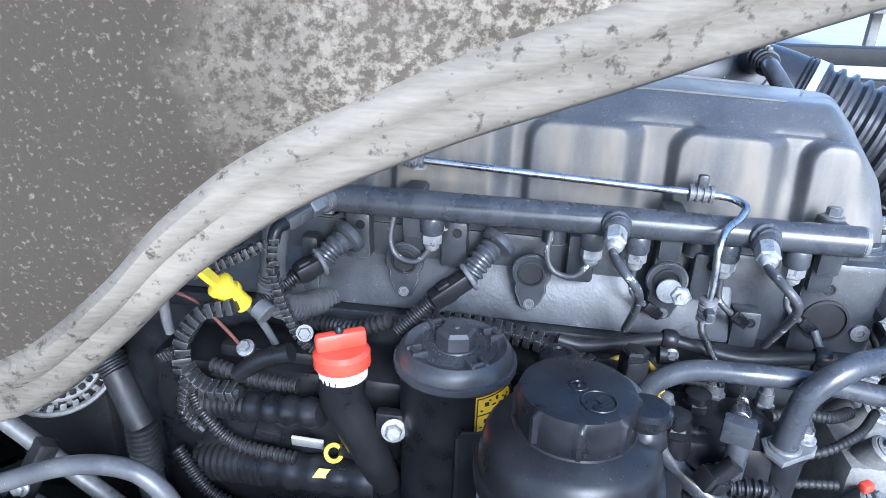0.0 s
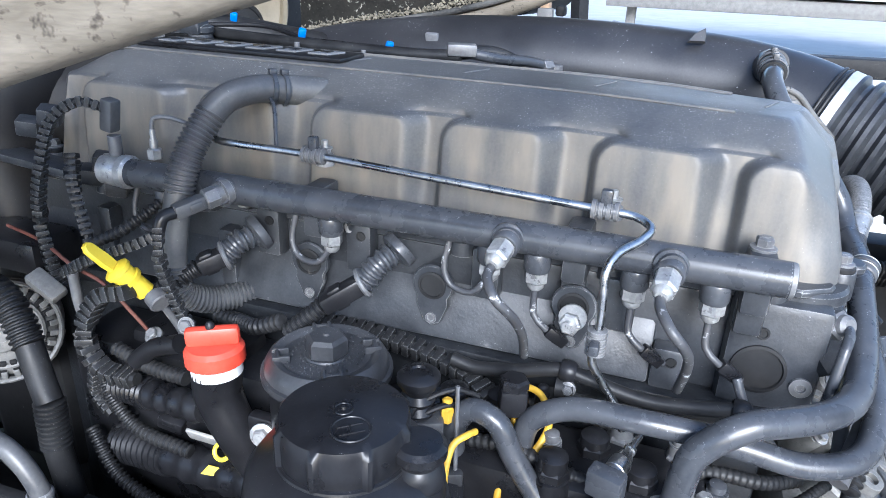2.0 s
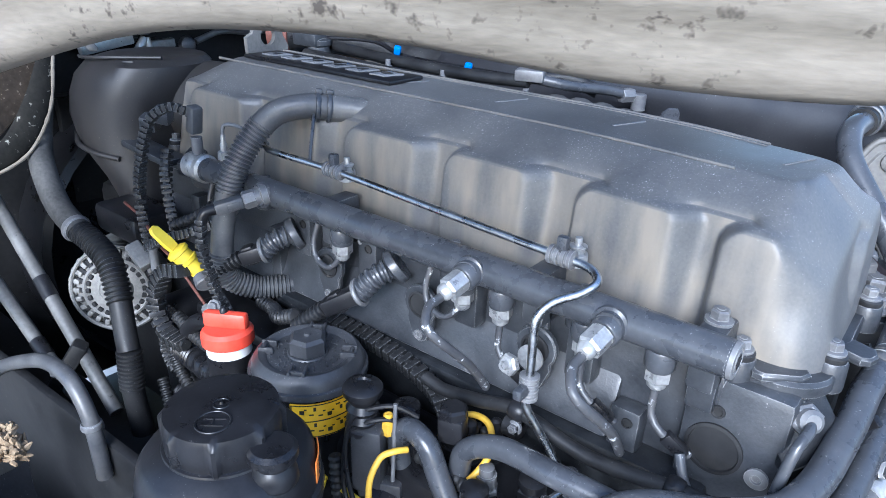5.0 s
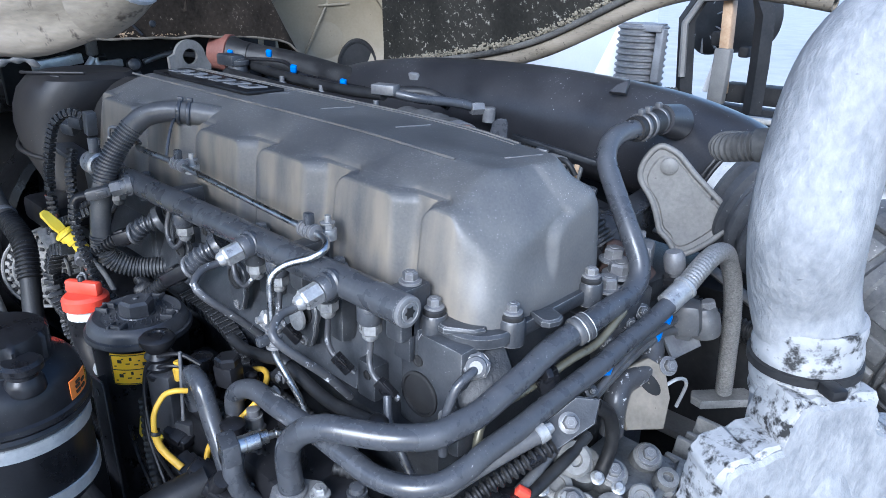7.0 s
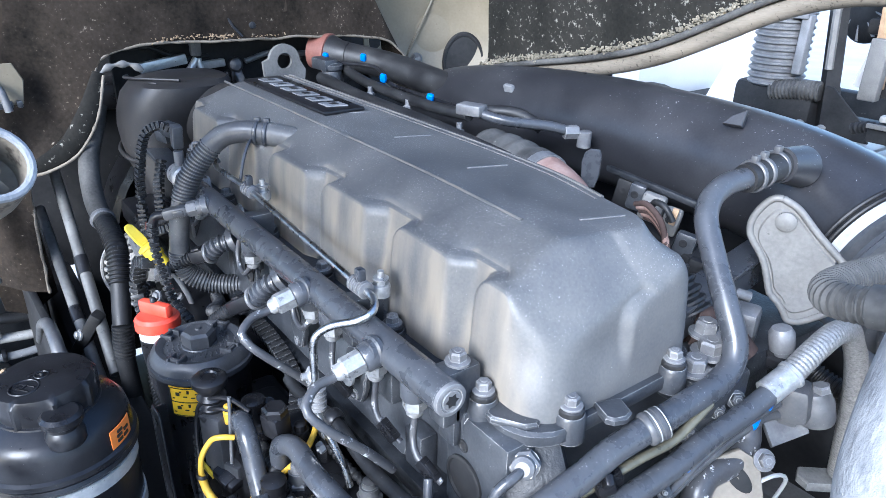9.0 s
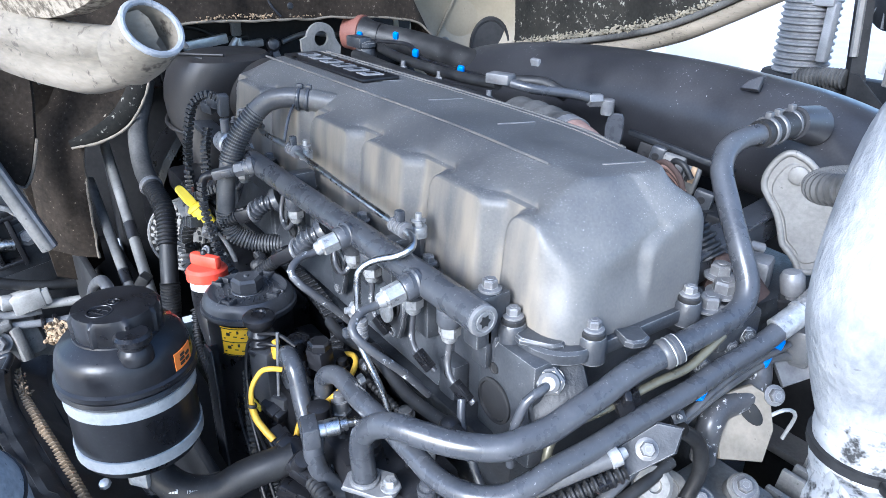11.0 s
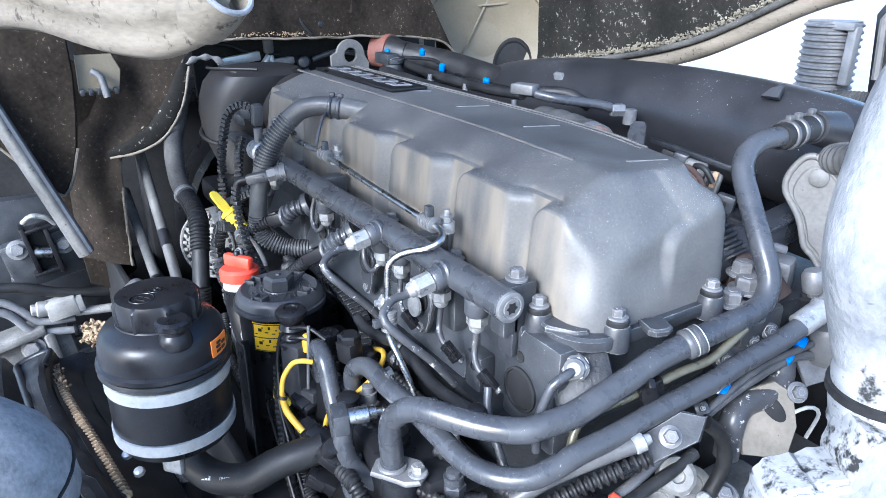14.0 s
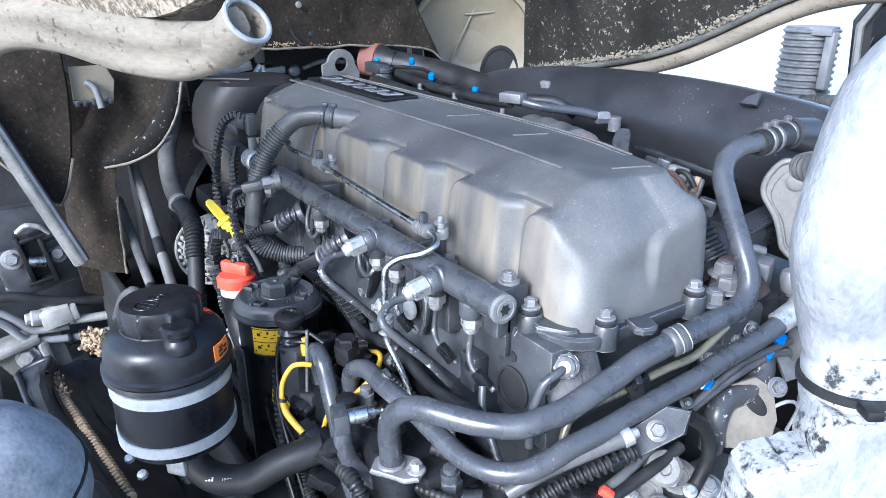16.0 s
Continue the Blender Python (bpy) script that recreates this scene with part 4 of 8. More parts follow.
part("emblem", Shell().torus(0.0165, 0.0011, em, 28, 6).box(0.022, 0.0022, 0.0016, em @ at(0, 0.005, 0), 0.0005).box(0.022, 0.0022, 0.0016, em @ at(0, -0.005, 0), 0.0005).box(0.0022, 0.012, 0.0016, em, 0.0005), BLACK, rc)
part("cap_rim", Shell().torus(0.0585, 0.0028, at(PX, PY, 1.3690), 64, 8), BLACK, rc)
part("knob", Shell().lathe([(0.022, 1.350), (0.024, 1.354), (0.022, 1.366), (0.018, 1.372), (0.019, 1.377), (0.0245, 1.381), (0.0245, 1.389), (0.020, 1.393), (0.001, 1.394)], at(PX + 0.068, PY + 0.006, 0), 28), BLACK, res)
for z in (1.268, 1.182):
    part("band", Shell().lathe([(0.0885, z), (0.0908, z + 0.001), (0.0908, z + 0.019), (0.0885, z + 0.020)], at(PX, PY, 0), 48), BAND, res, "pale metal clamping band")
ol = curved_label(PX, PY, 0.0907, 1.318, 1.345, 34, 60, ORANGE, "label", res, "orange label")
for z, a in ((1.323, 40), (1.330, 40), (1.323, 48), (1.331, 49), (1.336, 41)):
    curved_label(PX, PY, 0.0921, z, z + 0.004, a, a + 6, INK, "bar", ol)
part("outlet", Shell().tube([(PX + 0.02, PY, 1.165), (PX + 0.022, PY + 0.002, 1.13), (PX + 0.03, PY + 0.01, 1.10)], 0.026, 20, 0.01), BLACK, res)
part("outlet_clip", Shell().box(0.035, 0.012, 0.03, at(PX + 0.04, PY - 0.02, 1.135, 0, 0, 40), 0.004), ZINC, res)
sh = thing("suction_hose", "thick black rubber hose with small printed marks", "hose")
part("hose", Shell().tube([(0.227, -0.353, 1.140), (0.246, -0.343, 1.118), (0.275, -0.320, 1.105), (0.310, -0.280, 1.111), (0.324, -0.244, 1.130), (0.338, -0.206, 1.143), (0.348, -0.170, 1.150)], 0.0245, 22, 0.01), RUBBER, sh)

EYE_SIDE = Vector((0.66, -0.42, 0.62)).normalized()
hd = Vector((0.035, 0.040, 0.004)).normalized()
side = (EYE_SIDE - hd * EYE_SIDE.dot(hd)).normalized()
hp = Vector((0.2925, -0.300, 1.1065)) + side * 0.0247
txt = bpy.data.curves.new("printed_number", "FONT")
txt.body, txt.size, txt.extrude, txt.align_x, txt.align_y = "1945744", 0.0068, 0.0002, "CENTER", "CENTER"
txt.materials.append(BAND)
pn = new("printed_number", txt)
up = side.cross(hd)
pn.matrix_world = Matrix(((hd.x, up.x, side.x, hp.x), (hd.y, up.y, side.y, hp.y), (hd.z, up.z, side.z, hp.z), (0, 0, 0, 1)))
pn.parent = sh
tagged(pn, "white printed number")
for k in range(3):
    part("printed_bar", Shell().box(0.004, 0.006, 0.0004, pn.matrix_world @ at(-0.028 - 0.005 * k, 0, 0), 0.0001), BAND, sh)

# ---- large coolant pipe ----
p1 = thing("coolant_pipe", "dark grey steel coolant pipe bending round the rear of the engine", "pipe")
P1 = [(0.573, 0.556, 1.604), (0.57, 0.525, 1.604), (0.568, 0.498, 1.6), (0.572, 0.465, 1.588), (0.585, 0.441, 1.566), (0.625, 0.417, 1.521), (0.665, 0.398, 1.475), (0.69, 0.388, 1.44), (0.7, 0.372, 1.415), (0.703, 0.335, 1.402), (0.704, 0.281, 1.4), (0.702, 0.22, 1.394), (0.695, 0.156, 1.382), (0.693, 0.109, 1.367), (0.689, 0.062, 1.352), (0.684, 0.024, 1.339), (0.676, -0.009, 1.333), (0.665, -0.033, 1.327), (0.645, -0.058, 1.326), (0.622, -0.078, 1.326), (0.591, -0.1, 1.328), (0.562, -0.116, 1.327), (0.532, -0.128, 1.312), (0.509, -0.133, 1.285), (0.503, -0.134, 1.258), (0.501, -0.131, 1.228), (0.500, -0.128, 1.200)]
part("pipe", Shell().tube(P1, 0.0165, 24, 0.008), PIPE, p1)
SLV = aim((0.703, 0.212, 1.394), (0.3, 0.85, 0.32))
part("sleeve", Shell().lathe([(0.0165, -0.013), (0.0190, -0.012), (0.0205, -0.010), (0.0205, -0.005), (0.0190, -0.004), (0.0190, 0.004), (0.0205, 0.005), (0.0205, 0.010), (0.0190, 0.012), (0.0165, 0.013)], SLV, 28), HOSE, p1, "grey rubber sleeve")
part("sleeve_line", Shell().torus(0.0196, 0.0009, SLV @ at(0, 0, 0.0), 28, 6).torus(0.0196, 0.0007, SLV @ at(0, 0, 0.0125), 28, 6), BAND, p1, "pale worn line")
part("hose_end", Shell().tube([(0.572, 0.545, 1.604), (0.575, 0.60, 1.608), (0.577, 0.64, 1.612)], 0.0215, 24, 0.01), RUBBER, p1)
for y, z in ((0.562, 1.605), (0.585, 1.607), (0.622, 1.610)):
    part("clamp", Shell().torus(0.0225, 0.0028, aim((0.573, y, z), (0.03, 1, 0.05)), 28, 8, 1.6).box(0.010, 0.012, 0.012, aim((0.573, y, z + 0.026), (0, 1, 0)), 0.002), HOSE, p1)
part("foot", Shell().plate([(-0.030, -0.020), (0.026, -0.022), (0.044, -0.012), (0.046, 0.010), (0.030, 0.026), (-0.020, 0.026), (-0.034, 0.006)], 0.010, at(0.505, -0.127, 1.192, 8, 0, 34), 0.003), DARKSTEEL, p1, "worn foot flange")
part("foot_bead", Shell().torus(0.0175, 0.004, at(0.5005, -0.129, 1.203), 26, 8), DARKSTEEL, p1)
part("foot_block", Shell().lathe([(0.020, -0.07), (0.024, -0.066), (0.026, -0.01), (0.030, 0.0)], at(0.505, -0.122, 1.193), 20), GRIMESHADE, p1)
bolt(p1, (0.533, -0.108, 1.203), r=0.0095, h=0.010, mat=ZINC)

p2 = thing("return_pipe", "dark grey hose pipe below the coolant pipe", "pipe")
P2 = [(0.739, 0.444, 1.388), (0.732, 0.385, 1.362), (0.723, 0.305, 1.343), (0.723, 0.242, 1.333), (0.717, 0.139, 1.32), (0.714, 0.078, 1.31), (0.707, 0.016, 1.3), (0.701, -0.02, 1.288), (0.689, -0.049, 1.278), (0.662, -0.075, 1.274), (0.618, -0.09, 1.273), (0.567, -0.096, 1.282), (0.515, -0.1, 1.289), (0.446, -0.106, 1.293), (0.37, -0.099, 1.283), (0.324, -0.102, 1.254), (0.315, -0.1, 1.2), (0.315, -0.1, 1.15)]
part("pipe", Shell().tube(P2, 0.0145, 20, 0.008), PIPE, p2)
part("ferrule", Shell().lathe([(0.015, -0.03), (0.018, -0.028), (0.018, 0.012), (0.020, 0.013), (0.020, 0.018), (0.0165, 0.02)], aim((0.738, 0.44, 1.386), (0.2, 0.85, 0.45)), 24), ZINC, p2, "pale crimped ferrule")
bh = thing("braided_hose", "grey braided hose arching down behind the engine", "hose")
part("hose", Shell().tube([(0.74, 0.45, 1.391), (0.745, 0.50, 1.418), (0.745, 0.55, 1.425), (0.742, 0.61, 1.405), (0.742, 0.665, 1.34), (0.742, 0.705, 1.25), (0.740, 0.735, 1.15), (0.738, 0.76, 1.06)], 0.0165, 22, pitch=0.006, depth=0.0008), BRAID, bh)
part("flange", Shell().plate([(-0.06, -0.022), (0.06, -0.022), (0.07, 0), (0.06, 0.022), (-0.06, 0.022), (-0.07, 0)], 0.018, at(0.738, 0.765, 1.03, 0, 0, 50), 0.003), ALU, bh)
p3 = thing("fuel_hose", "dark grey hose arching down in front of the engine", "hose")
part("pipe", Shell().tube([(0.235, -0.11, 1.15), (0.235, -0.127, 1.235), (0.256, -0.132, 1.272), (0.290, -0.136, 1.266), (0.314, -0.138, 1.224), (0.345, -0.142, 1.183), (0.385, -0.15, 1.145), (0.43, -0.16, 1.12), (0.50, -0.165, 1.11), (0.58, -0.15, 1.10), (0.66, -0.12, 1.09)], 0.0145, 20, 0.008), PIPE, p3)
part("clamp", Shell().torus(0.0155, 0.003, aim((0.515, -0.163, 1.108), (1, 0.1, -0.1)), 24, 8, 2), DARKSTEEL, p3)
ol = thing("olive_pipe", "thin olive metal pipe clipped between the two pipes", "pipe")
part("pipe", Shell().tube([(0.715, 0.31, 1.392), (0.712, 0.249, 1.362), (0.704, 0.198, 1.354), (0.695, 0.151, 1.342), (0.689, 0.109, 1.334), (0.681, 0.073, 1.327), (0.674, 0.045, 1.31), (0.677, 0.034, 1.291), (0.678, 0.031, 1.276)], 0.0060, 14, 0.01), OLIVE, ol)
part("clip", Shell().box(0.022, 0.026, 0.03, aim((0.695, 0.151, 1.342), (0.2, 0.9, 0.35)), 0.004), BLACK, ol)
side = line_pipe("rear_fuel_pipe", "dark fuel pipe with large hexagon union at the head's rear", [(0.650, 0.058, 1.378), (0.660, 0.042, 1.384), (0.662, 0.028, 1.382), (0.657, 0.011, 1.37), (0.651, -0.002, 1.32), (0.647, 0.002, 1.27)], 0.0062, PIPE, [((0.650, 0.057, 1.379), (0.55, -0.72, 0.40), 0.0185, 0.014, DARKSTEEL)])

# ---- lower camera-side pipes and fittings ----
low = line_pipe("low_fuel_pipe", "black rubber hose clamped low along the block", [(0.197, -0.03, 1.27), (0.23, -0.03, 1.264), (0.291, -0.03, 1.275), (0.342, -0.03, 1.289), (0.378, -0.03, 1.285), (0.415, -0.03, 1.276), (0.457, -0.03, 1.271), (0.509, -0.03, 1.277), (0.559, -0.03, 1.286), (0.602, -0.03, 1.288)], 0.0095, RUBBER)
for p in ((0.353, -0.03, 1.29), (0.559, -0.03, 1.286)):
    part("clamp", Shell().torus(0.0115, 0.0035, aim(p, (1, 0, -0.1)), 20, 8, 3.0).box(0.022, 0.012, 0.030, at(p[0], p[1] - 0.004, p[2] - 0.008), 0.003), BLACK, low)
    bolt(low, (p[0] + 0.004, p[1] - 0.012, p[2] - 0.018), (0, -1, 0.1), 0.007, 0.006, DARKSTEEL)
line_pipe("low_fuel_pipe", "thin dark pipe slanting down to the fuel module", [(0.55, -0.005, 1.315), (0.565, -0.015, 1.285), (0.60, -0.02, 1.245), (0.63, -0.02, 1.21)], 0.006, PIPE)
def ragged_tag():
    return [(-0.006, -0.022), (0.005, -0.024), (0.009, -0.008), (0.006, 0.004), (0.010, 0.018), (0.0, 0.024), (-0.008, 0.014), (-0.005, 0.0)]


mod = thing("fuel_module", "black fuel filter module crowded with fittings", "fuel module")
part("body", Shell().box(0.42, 0.13, 0.24, at(0.30, -0.075, 1.08), 0.02), BLACK, mod)
part("shelf", Shell().box(0.5, 0.10, 0.05, at(0.30, -0.05, 1.165), 0.012), BLACK, mod)
for x, y, h in ((0.225, -0.10, 0.10), (0.275, -0.055, 0.075), (0.36, -0.13, 0.06), (0.40, -0.06, 0.05), (0.46, -0.10, 0.05)):
    part("fitting", Shell().lathe([(0.024, 0), (0.025, 0.004), (0.022, h * 0.5), (0.018, h * 0.52), (0.018, h), (0.012, h + 0.004)], at(x, y, 1.175), 20).hexa(0.021, 0.016, at(x, y, 1.175 + h * 0.5)), BLACK, mod)
PM = at(0.196, -0.152, 0.034)
part("pump_block", Shell().box(0.042, 0.040, 0.10, at(0.206, -0.150, 1.215, 0, 0, 25), 0.006).box(0.060, 0.020, 0.03, at(0.225, -0.150, 1.17, 0, 0, 25), 0.004), LID, mod, "dusty grey hand pump block")
part("pump_body", Shell().lathe([(0.022, 1.215), (0.024, 1.226), (0.018, 1.230), (0.022, 1.238), (0.017, 1.246), (0.022, 1.254), (0.017, 1.262), (0.022, 1.270), (0.026, 1.276), (0.026, 1.284), (0.022, 1.288), (0.012, 1.2895), (0.010, 1.287), (0.001, 1.287)], PM, 26), BLACK, mod, "ribbed hand pump knob")
part("relay", Shell().box(0.034, 0.030, 0.040, at(0.298, -0.095, 1.275, 6, 0, 20), 0.005).hexa(0.019, 0.014, at(0.298, -0.095, 1.292)), BLACK, mod)
for pts, r in (([(0.268, -0.148, 1.255), (0.262, -0.164, 1.259), (0.250, -0.176, 1.251), (0.247, -0.192, 1.226), (0.248, -0.197, 1.193)], 0.0042), ([(0.248, -0.197, 1.196), (0.256, -0.194, 1.172), (0.272, -0.189, 1.160), (0.292, -0.181, 1.147)], 0.0058), ([(0.262, -0.075, 1.225), (0.266, -0.050, 1.243), (0.290, -0.036, 1.254), (0.322, -0.046, 1.258), (0.343, -0.075, 1.244), (0.338, -0.100, 1.222), (0.318, -0.118, 1.195)], 0.0046), ([(0.310, -0.128, 1.185), (0.299, -0.139, 1.166), (0.306, -0.150, 1.140), (0.325, -0.155, 1.120)], 0.0046)):
    solid("yellow_conduit", Shell().tube(pts, r, 12, 0.004), AMBER, "amber yellow sleeved cable looping between fittings", "cable", "yellow cables")
for q in ((0.249, -0.196, 1.194), (0.318, -0.118, 1.196)):
    solid("cable_tie", Shell().torus(0.0068, 0.0016, aim(q, (0.1, -0.3, -1)), 16, 6, 2.0), INK, "black tie wound round a yellow cable", "cable tie", "cable ties")
for pts in ([(0.262, -0.12, 1.285), (0.235, -0.14, 1.300), (0.200, -0.168, 1.285), (0.190, -0.178, 1.245), (0.198, -0.184, 1.195), (0.225, -0.189, 1.150), (0.30, -0.195, 1.130)], [(0.255, -0.115, 1.268), (0.225, -0.150, 1.280), (0.196, -0.172, 1.262), (0.186, -0.178, 1.22), (0.196, -0.186, 1.16), (0.25, -0.192, 1.10), (0.30, -0.19, 1.02)], [(0.075, -0.17, 1.15), (0.13, -0.185, 1.10), (0.20, -0.19, 1.04), (0.26, -0.19, 0.96)]):
    solid("thin_wire", Shell().tube(pts, 0.0034, 8, 0.006), BLACK, "thin black wire hanging in front of the module", "wire", "thin wires")
for q, a in (((0.082, -0.165, 1.152), 20), ((0.098, -0.168, 1.120), -15)):
    solid("wire_tag", Shell().plate(ragged_tag(), 0.0016, at(*q, 70, a, 20), 0.0004), YELLOW, "yellow torn tape tag on a wire", "tag", "yellow tags")
rnd = random.Random(5)
for x, y, z, r, h in ((0.30, -0.06, 1.20, 0.014, 0.05), (0.325, -0.035, 1.19, 0.011, 0.06), (0.43, -0.02, 1.18, 0.016, 0.04), (0.50, -0.03, 1.17, 0.013, 0.05), (0.20, -0.07, 1.19, 0.018, 0.045), (0.55, -0.06, 1.15, 0.016, 0.04), (0.42, -0.12, 1.15, 0.020, 0.035), (0.35, -0.09, 1.17, 0.015, 0.055)):
    part("union", Shell().lathe([(r * 1.2, 0), (r * 1.25, 0.004), (r, 0.006), (r * 0.9, h)], at(x, y, z), 16).hexa(r * 1.15, h * 0.4, at(x, y, z + h * 0.3, 0, 0, rnd.uniform(0, 60))).lathe([(r * 0.7, h * 0.9), (r * 0.65, h * 1.2), (r * 0.3, h * 1.25)], at(x, y, z), 14), rnd.choice((BLACK, DARKSTEEL, BLACK, PIPE)), mod)
part("brass_union", Shell().hexa(0.009, 0.018, at(0.305, -0.085, 1.225)).lathe([(0.006, 0.018), (0.005, 0.034)], at(0.305, -0.085, 1.225), 12), AMBER, mod, "brass coloured union")
part("white_plug", Shell().box(0.020, 0.011, 0.014, at(0.425, -0.15, 1.135, 0, 0, 20), 0.002), WHITE, mod, "white plastic plug")
part("red_plug", Shell().box(0.020, 0.014, 0.014, at(0.655, -0.06, 1.10, 0, 0, 30), 0.003), RED, mod)
for k, pts in enumerate(([(0.20, -0.02, 1.245), (0.27, -0.03, 1.235), (0.35, -0.03, 1.225), (0.44, -0.02, 1.215)], [(0.24, -0.10, 1.20), (0.30, -0.11, 1.215), (0.38, -0.115, 1.20), (0.45, -0.10, 1.18)], [(0.52, -0.10, 1.16), (0.58, -0.08, 1.17), (0.64, -0.03, 1.17), (0.69, 0.04, 1.16)], [(0.50, -0.06, 1.20), (0.55, -0.03, 1.19), (0.61, 0.0, 1.17), (0.66, 0.05, 1.15)], [(0.40, -0.14, 1.10), (0.47, -0.12, 1.12), (0.54, -0.11, 1.13), (0.60, -0.09, 1.12)], [(0.16, -0.17, 1.20), (0.18, -0.18, 1.10), (0.22, -0.185, 1.00), (0.27, -0.18, 0.92)])):
    part("loom", Shell().tube(pts, 0.009 if k % 2 else 0.0065, 10, pitch=0.010, depth=0.0018), RUBBER, mod)
for p, a in (((0.235, -0.155, 1.16), 20), ((0.28, -0.16, 1.10), -30), ((0.38, -0.145, 1.11), 10), ((0.47, -0.16, 1.09), 40)):
    part("connector", Shell().box(0.045, 0.026, 0.024, at(*p, 12, 20, a), 0.004).box(0.02, 0.032, 0.012, at(p[0] + 0.006, p[1], p[2] + 0.006, 12, 20, a), 0.002), BLACK, mod)
part("yellow_tag", Shell().box(0.030, 0.004, 0.014, at(0.19, -0.172, 1.15, 10, 30, 20), 0.001), YELLOW, mod)
part("yellow_tag", Shell().box(0.010, 0.004, 0.045, at(0.13, -0.170, 1.13, 0, 20, 0), 0.001), YELLOW, mod)
vl = thing("test_valve", "silver quick coupling on a dark hose", "valve")
vd = Vector((0.452 - 0.429, -0.079 + 0.155, 0.004)).normalized()
vm = aim((0.427, -0.162, 1.250), vd)
part("coupling", Shell().lathe([(0.008, 0), (0.0125, 0.002), (0.0125, 0.010), (0.0115, 0.011), (0.0125, 0.012), (0.0125, 0.030), (0.0100, 0.032), (0.0095, 0.042), (0.006, 0.043), (0.0055, 0.052), (0.0075, 0.053), (0.0075, 0.058), (0.004, 0.060), (0.004, 0.085)], vm, 24), STEEL, vl)
part("holder", Shell().box(0.040, 0.034, 0.024, vm @ at(0, 0, -0.010), 0.004), PIPE, vl, "grey moulded holder on the hose")
part("lower_hose", Shell().tube([(0.427, -0.165, 1.246), (0.428, -0.171, 1.222), (0.431, -0.163, 1.178), (0.442, -0.140, 1.143), (0.466, -0.110, 1.128), (0.505, -0.058, 1.117), (0.55, 0.0, 1.11)], 0.0145, 18, 0.008), PIPE, vl)
for p in ((0.474, -0.100, 1.1262), (0.486, -0.083, 1.1228)):
    part("hose_clamp", Shell().torus(0.0150, 0.0030, aim(p, (0.5, 0.8, -0.03)), 24, 8, 1.7), DARKSTEEL, vl)

# ---- small fittings between the pipes ----
clipob = thing("pipe_clip", "black clip with a zinc screw on the low hose", "clip")
part("clip", Shell().lathe([(0.0125, -0.012), (0.0145, -0.011), (0.0145, 0.011), (0.0125, 0.012)], aim((0.352, -0.036, 1.267), (1, 0, 0)), 20), RUBBER, clipob)
part("screw", Shell().hexa(0.009, 0.010, aim((0.356, -0.050, 1.253), (0, -1, -0.3))).lathe([(0.004, 0.01), (0.003, 0.012)], aim((0.356, -0.050, 1.253), (0, -1, -0.3)), 10), ZINC, clipob)
rod = thing("bleed_rod", "thin steel rod beside a brass fitting", "rod")
part("rod", Shell().tube([(0.246, -0.15, 1.193), (0.241, -0.14, 1.306)], 0.0028, 10, 0.05), DARKSTEEL, rod)
part("fitting", Shell().hexa(0.0085, 0.020, at(*(0.229, -0.14, 1.254))).lathe([(0.006, 0.02), (0.0065, 0.03), (0.004, 0.032)], at(*(0.229, -0.14, 1.254)), 12), AMBER, rod, "brass coloured fitting")
plugs = thing("plug_cluster", "cluster of black wiring plugs below the fuel hose", "connector")
for p, a, k in (((0.342, -0.17, 1.157), 30, 1.0), ((0.41, -0.175, 1.17), 35, 1.2), ((0.285, -0.17, 1.136), 10, 0.9), ((0.363, -0.18, 1.101), 50, 1.0)):
    part("plug", Shell().box(0.050 * k, 0.028, 0.026, at(*p, 10, 28, a), 0.004).box(0.018, 0.034, 0.012, at(p[0], p[1], p[2] + 0.008, 10, 28, a), 0.002).box(0.030, 0.006, 0.020, at(p[0] + 0.004, p[1] - 0.015, p[2], 10, 28, a), 0.002), BLACK, plugs)
for a, b, c in (((0.426, -0.175, 1.163), (0.471, -0.175, 1.165), (0.491, -0.17, 1.142)), ((0.281, -0.17, 1.113), (0.273, -0.18, 1.049), (0.317, -0.18, 1.01))):
    part("conduit", Shell().tube([a, b, c], 0.011, 12, pitch=0.009, depth=0.0035), RUBBER, plugs)
part("tape", Shell().tube([(0.405, -0.186, 1.184), (0.426, -0.186, 1.21)], 0.012, 12, 0.01), BLACK, plugs)
chain = [(-0.266, -0.115, 1.315), (-0.309, -0.12, 1.302), (-0.341, -0.125, 1.255), (-0.342, -0.13, 1.209), (-0.313, -0.13, 1.178), (-0.257, -0.13, 1.179)]
cable_chain("cable_duct", "black segmented cable duct looping at the engine's front", chain, 0.027, 0.015)
solid("wiring_harness", Shell().tube([(-0.376, -0.06, 1.349), (-0.325, -0.05, 1.375), (-0.293, -0.03, 1.4), (-0.278, -0.01, 1.416)], 0.008, 10, pitch=0.010, depth=0.003), RUBBER, "black ribbed conduit slanting up to the rail", "cable")
fcl = thing("front_clutter", "brown and grey brackets, plugs and pipes at the engine's front", "brackets")
part("shelf", Shell().box(0.16, 0.05, 0.014, at(*(-0.552, 0.02, 1.436), 0, 4, 0), 0.004), PAINT, fcl)
part("pale_bracket", Shell().box(0.06, 0.03, 0.02, at(*(-0.452, -0.09, 1.276), 20, 30, 0), 0.005), ALU, fcl)
part("clamp", Shell().lathe([(0.014, -0.01), (0.016, -0.008), (0.016, 0.008), (0.014, 0.01)], aim((-0.226, -0.1, 1.304), (0.8, -0.3, -0.4)), 18), DARKSTEEL, fcl)
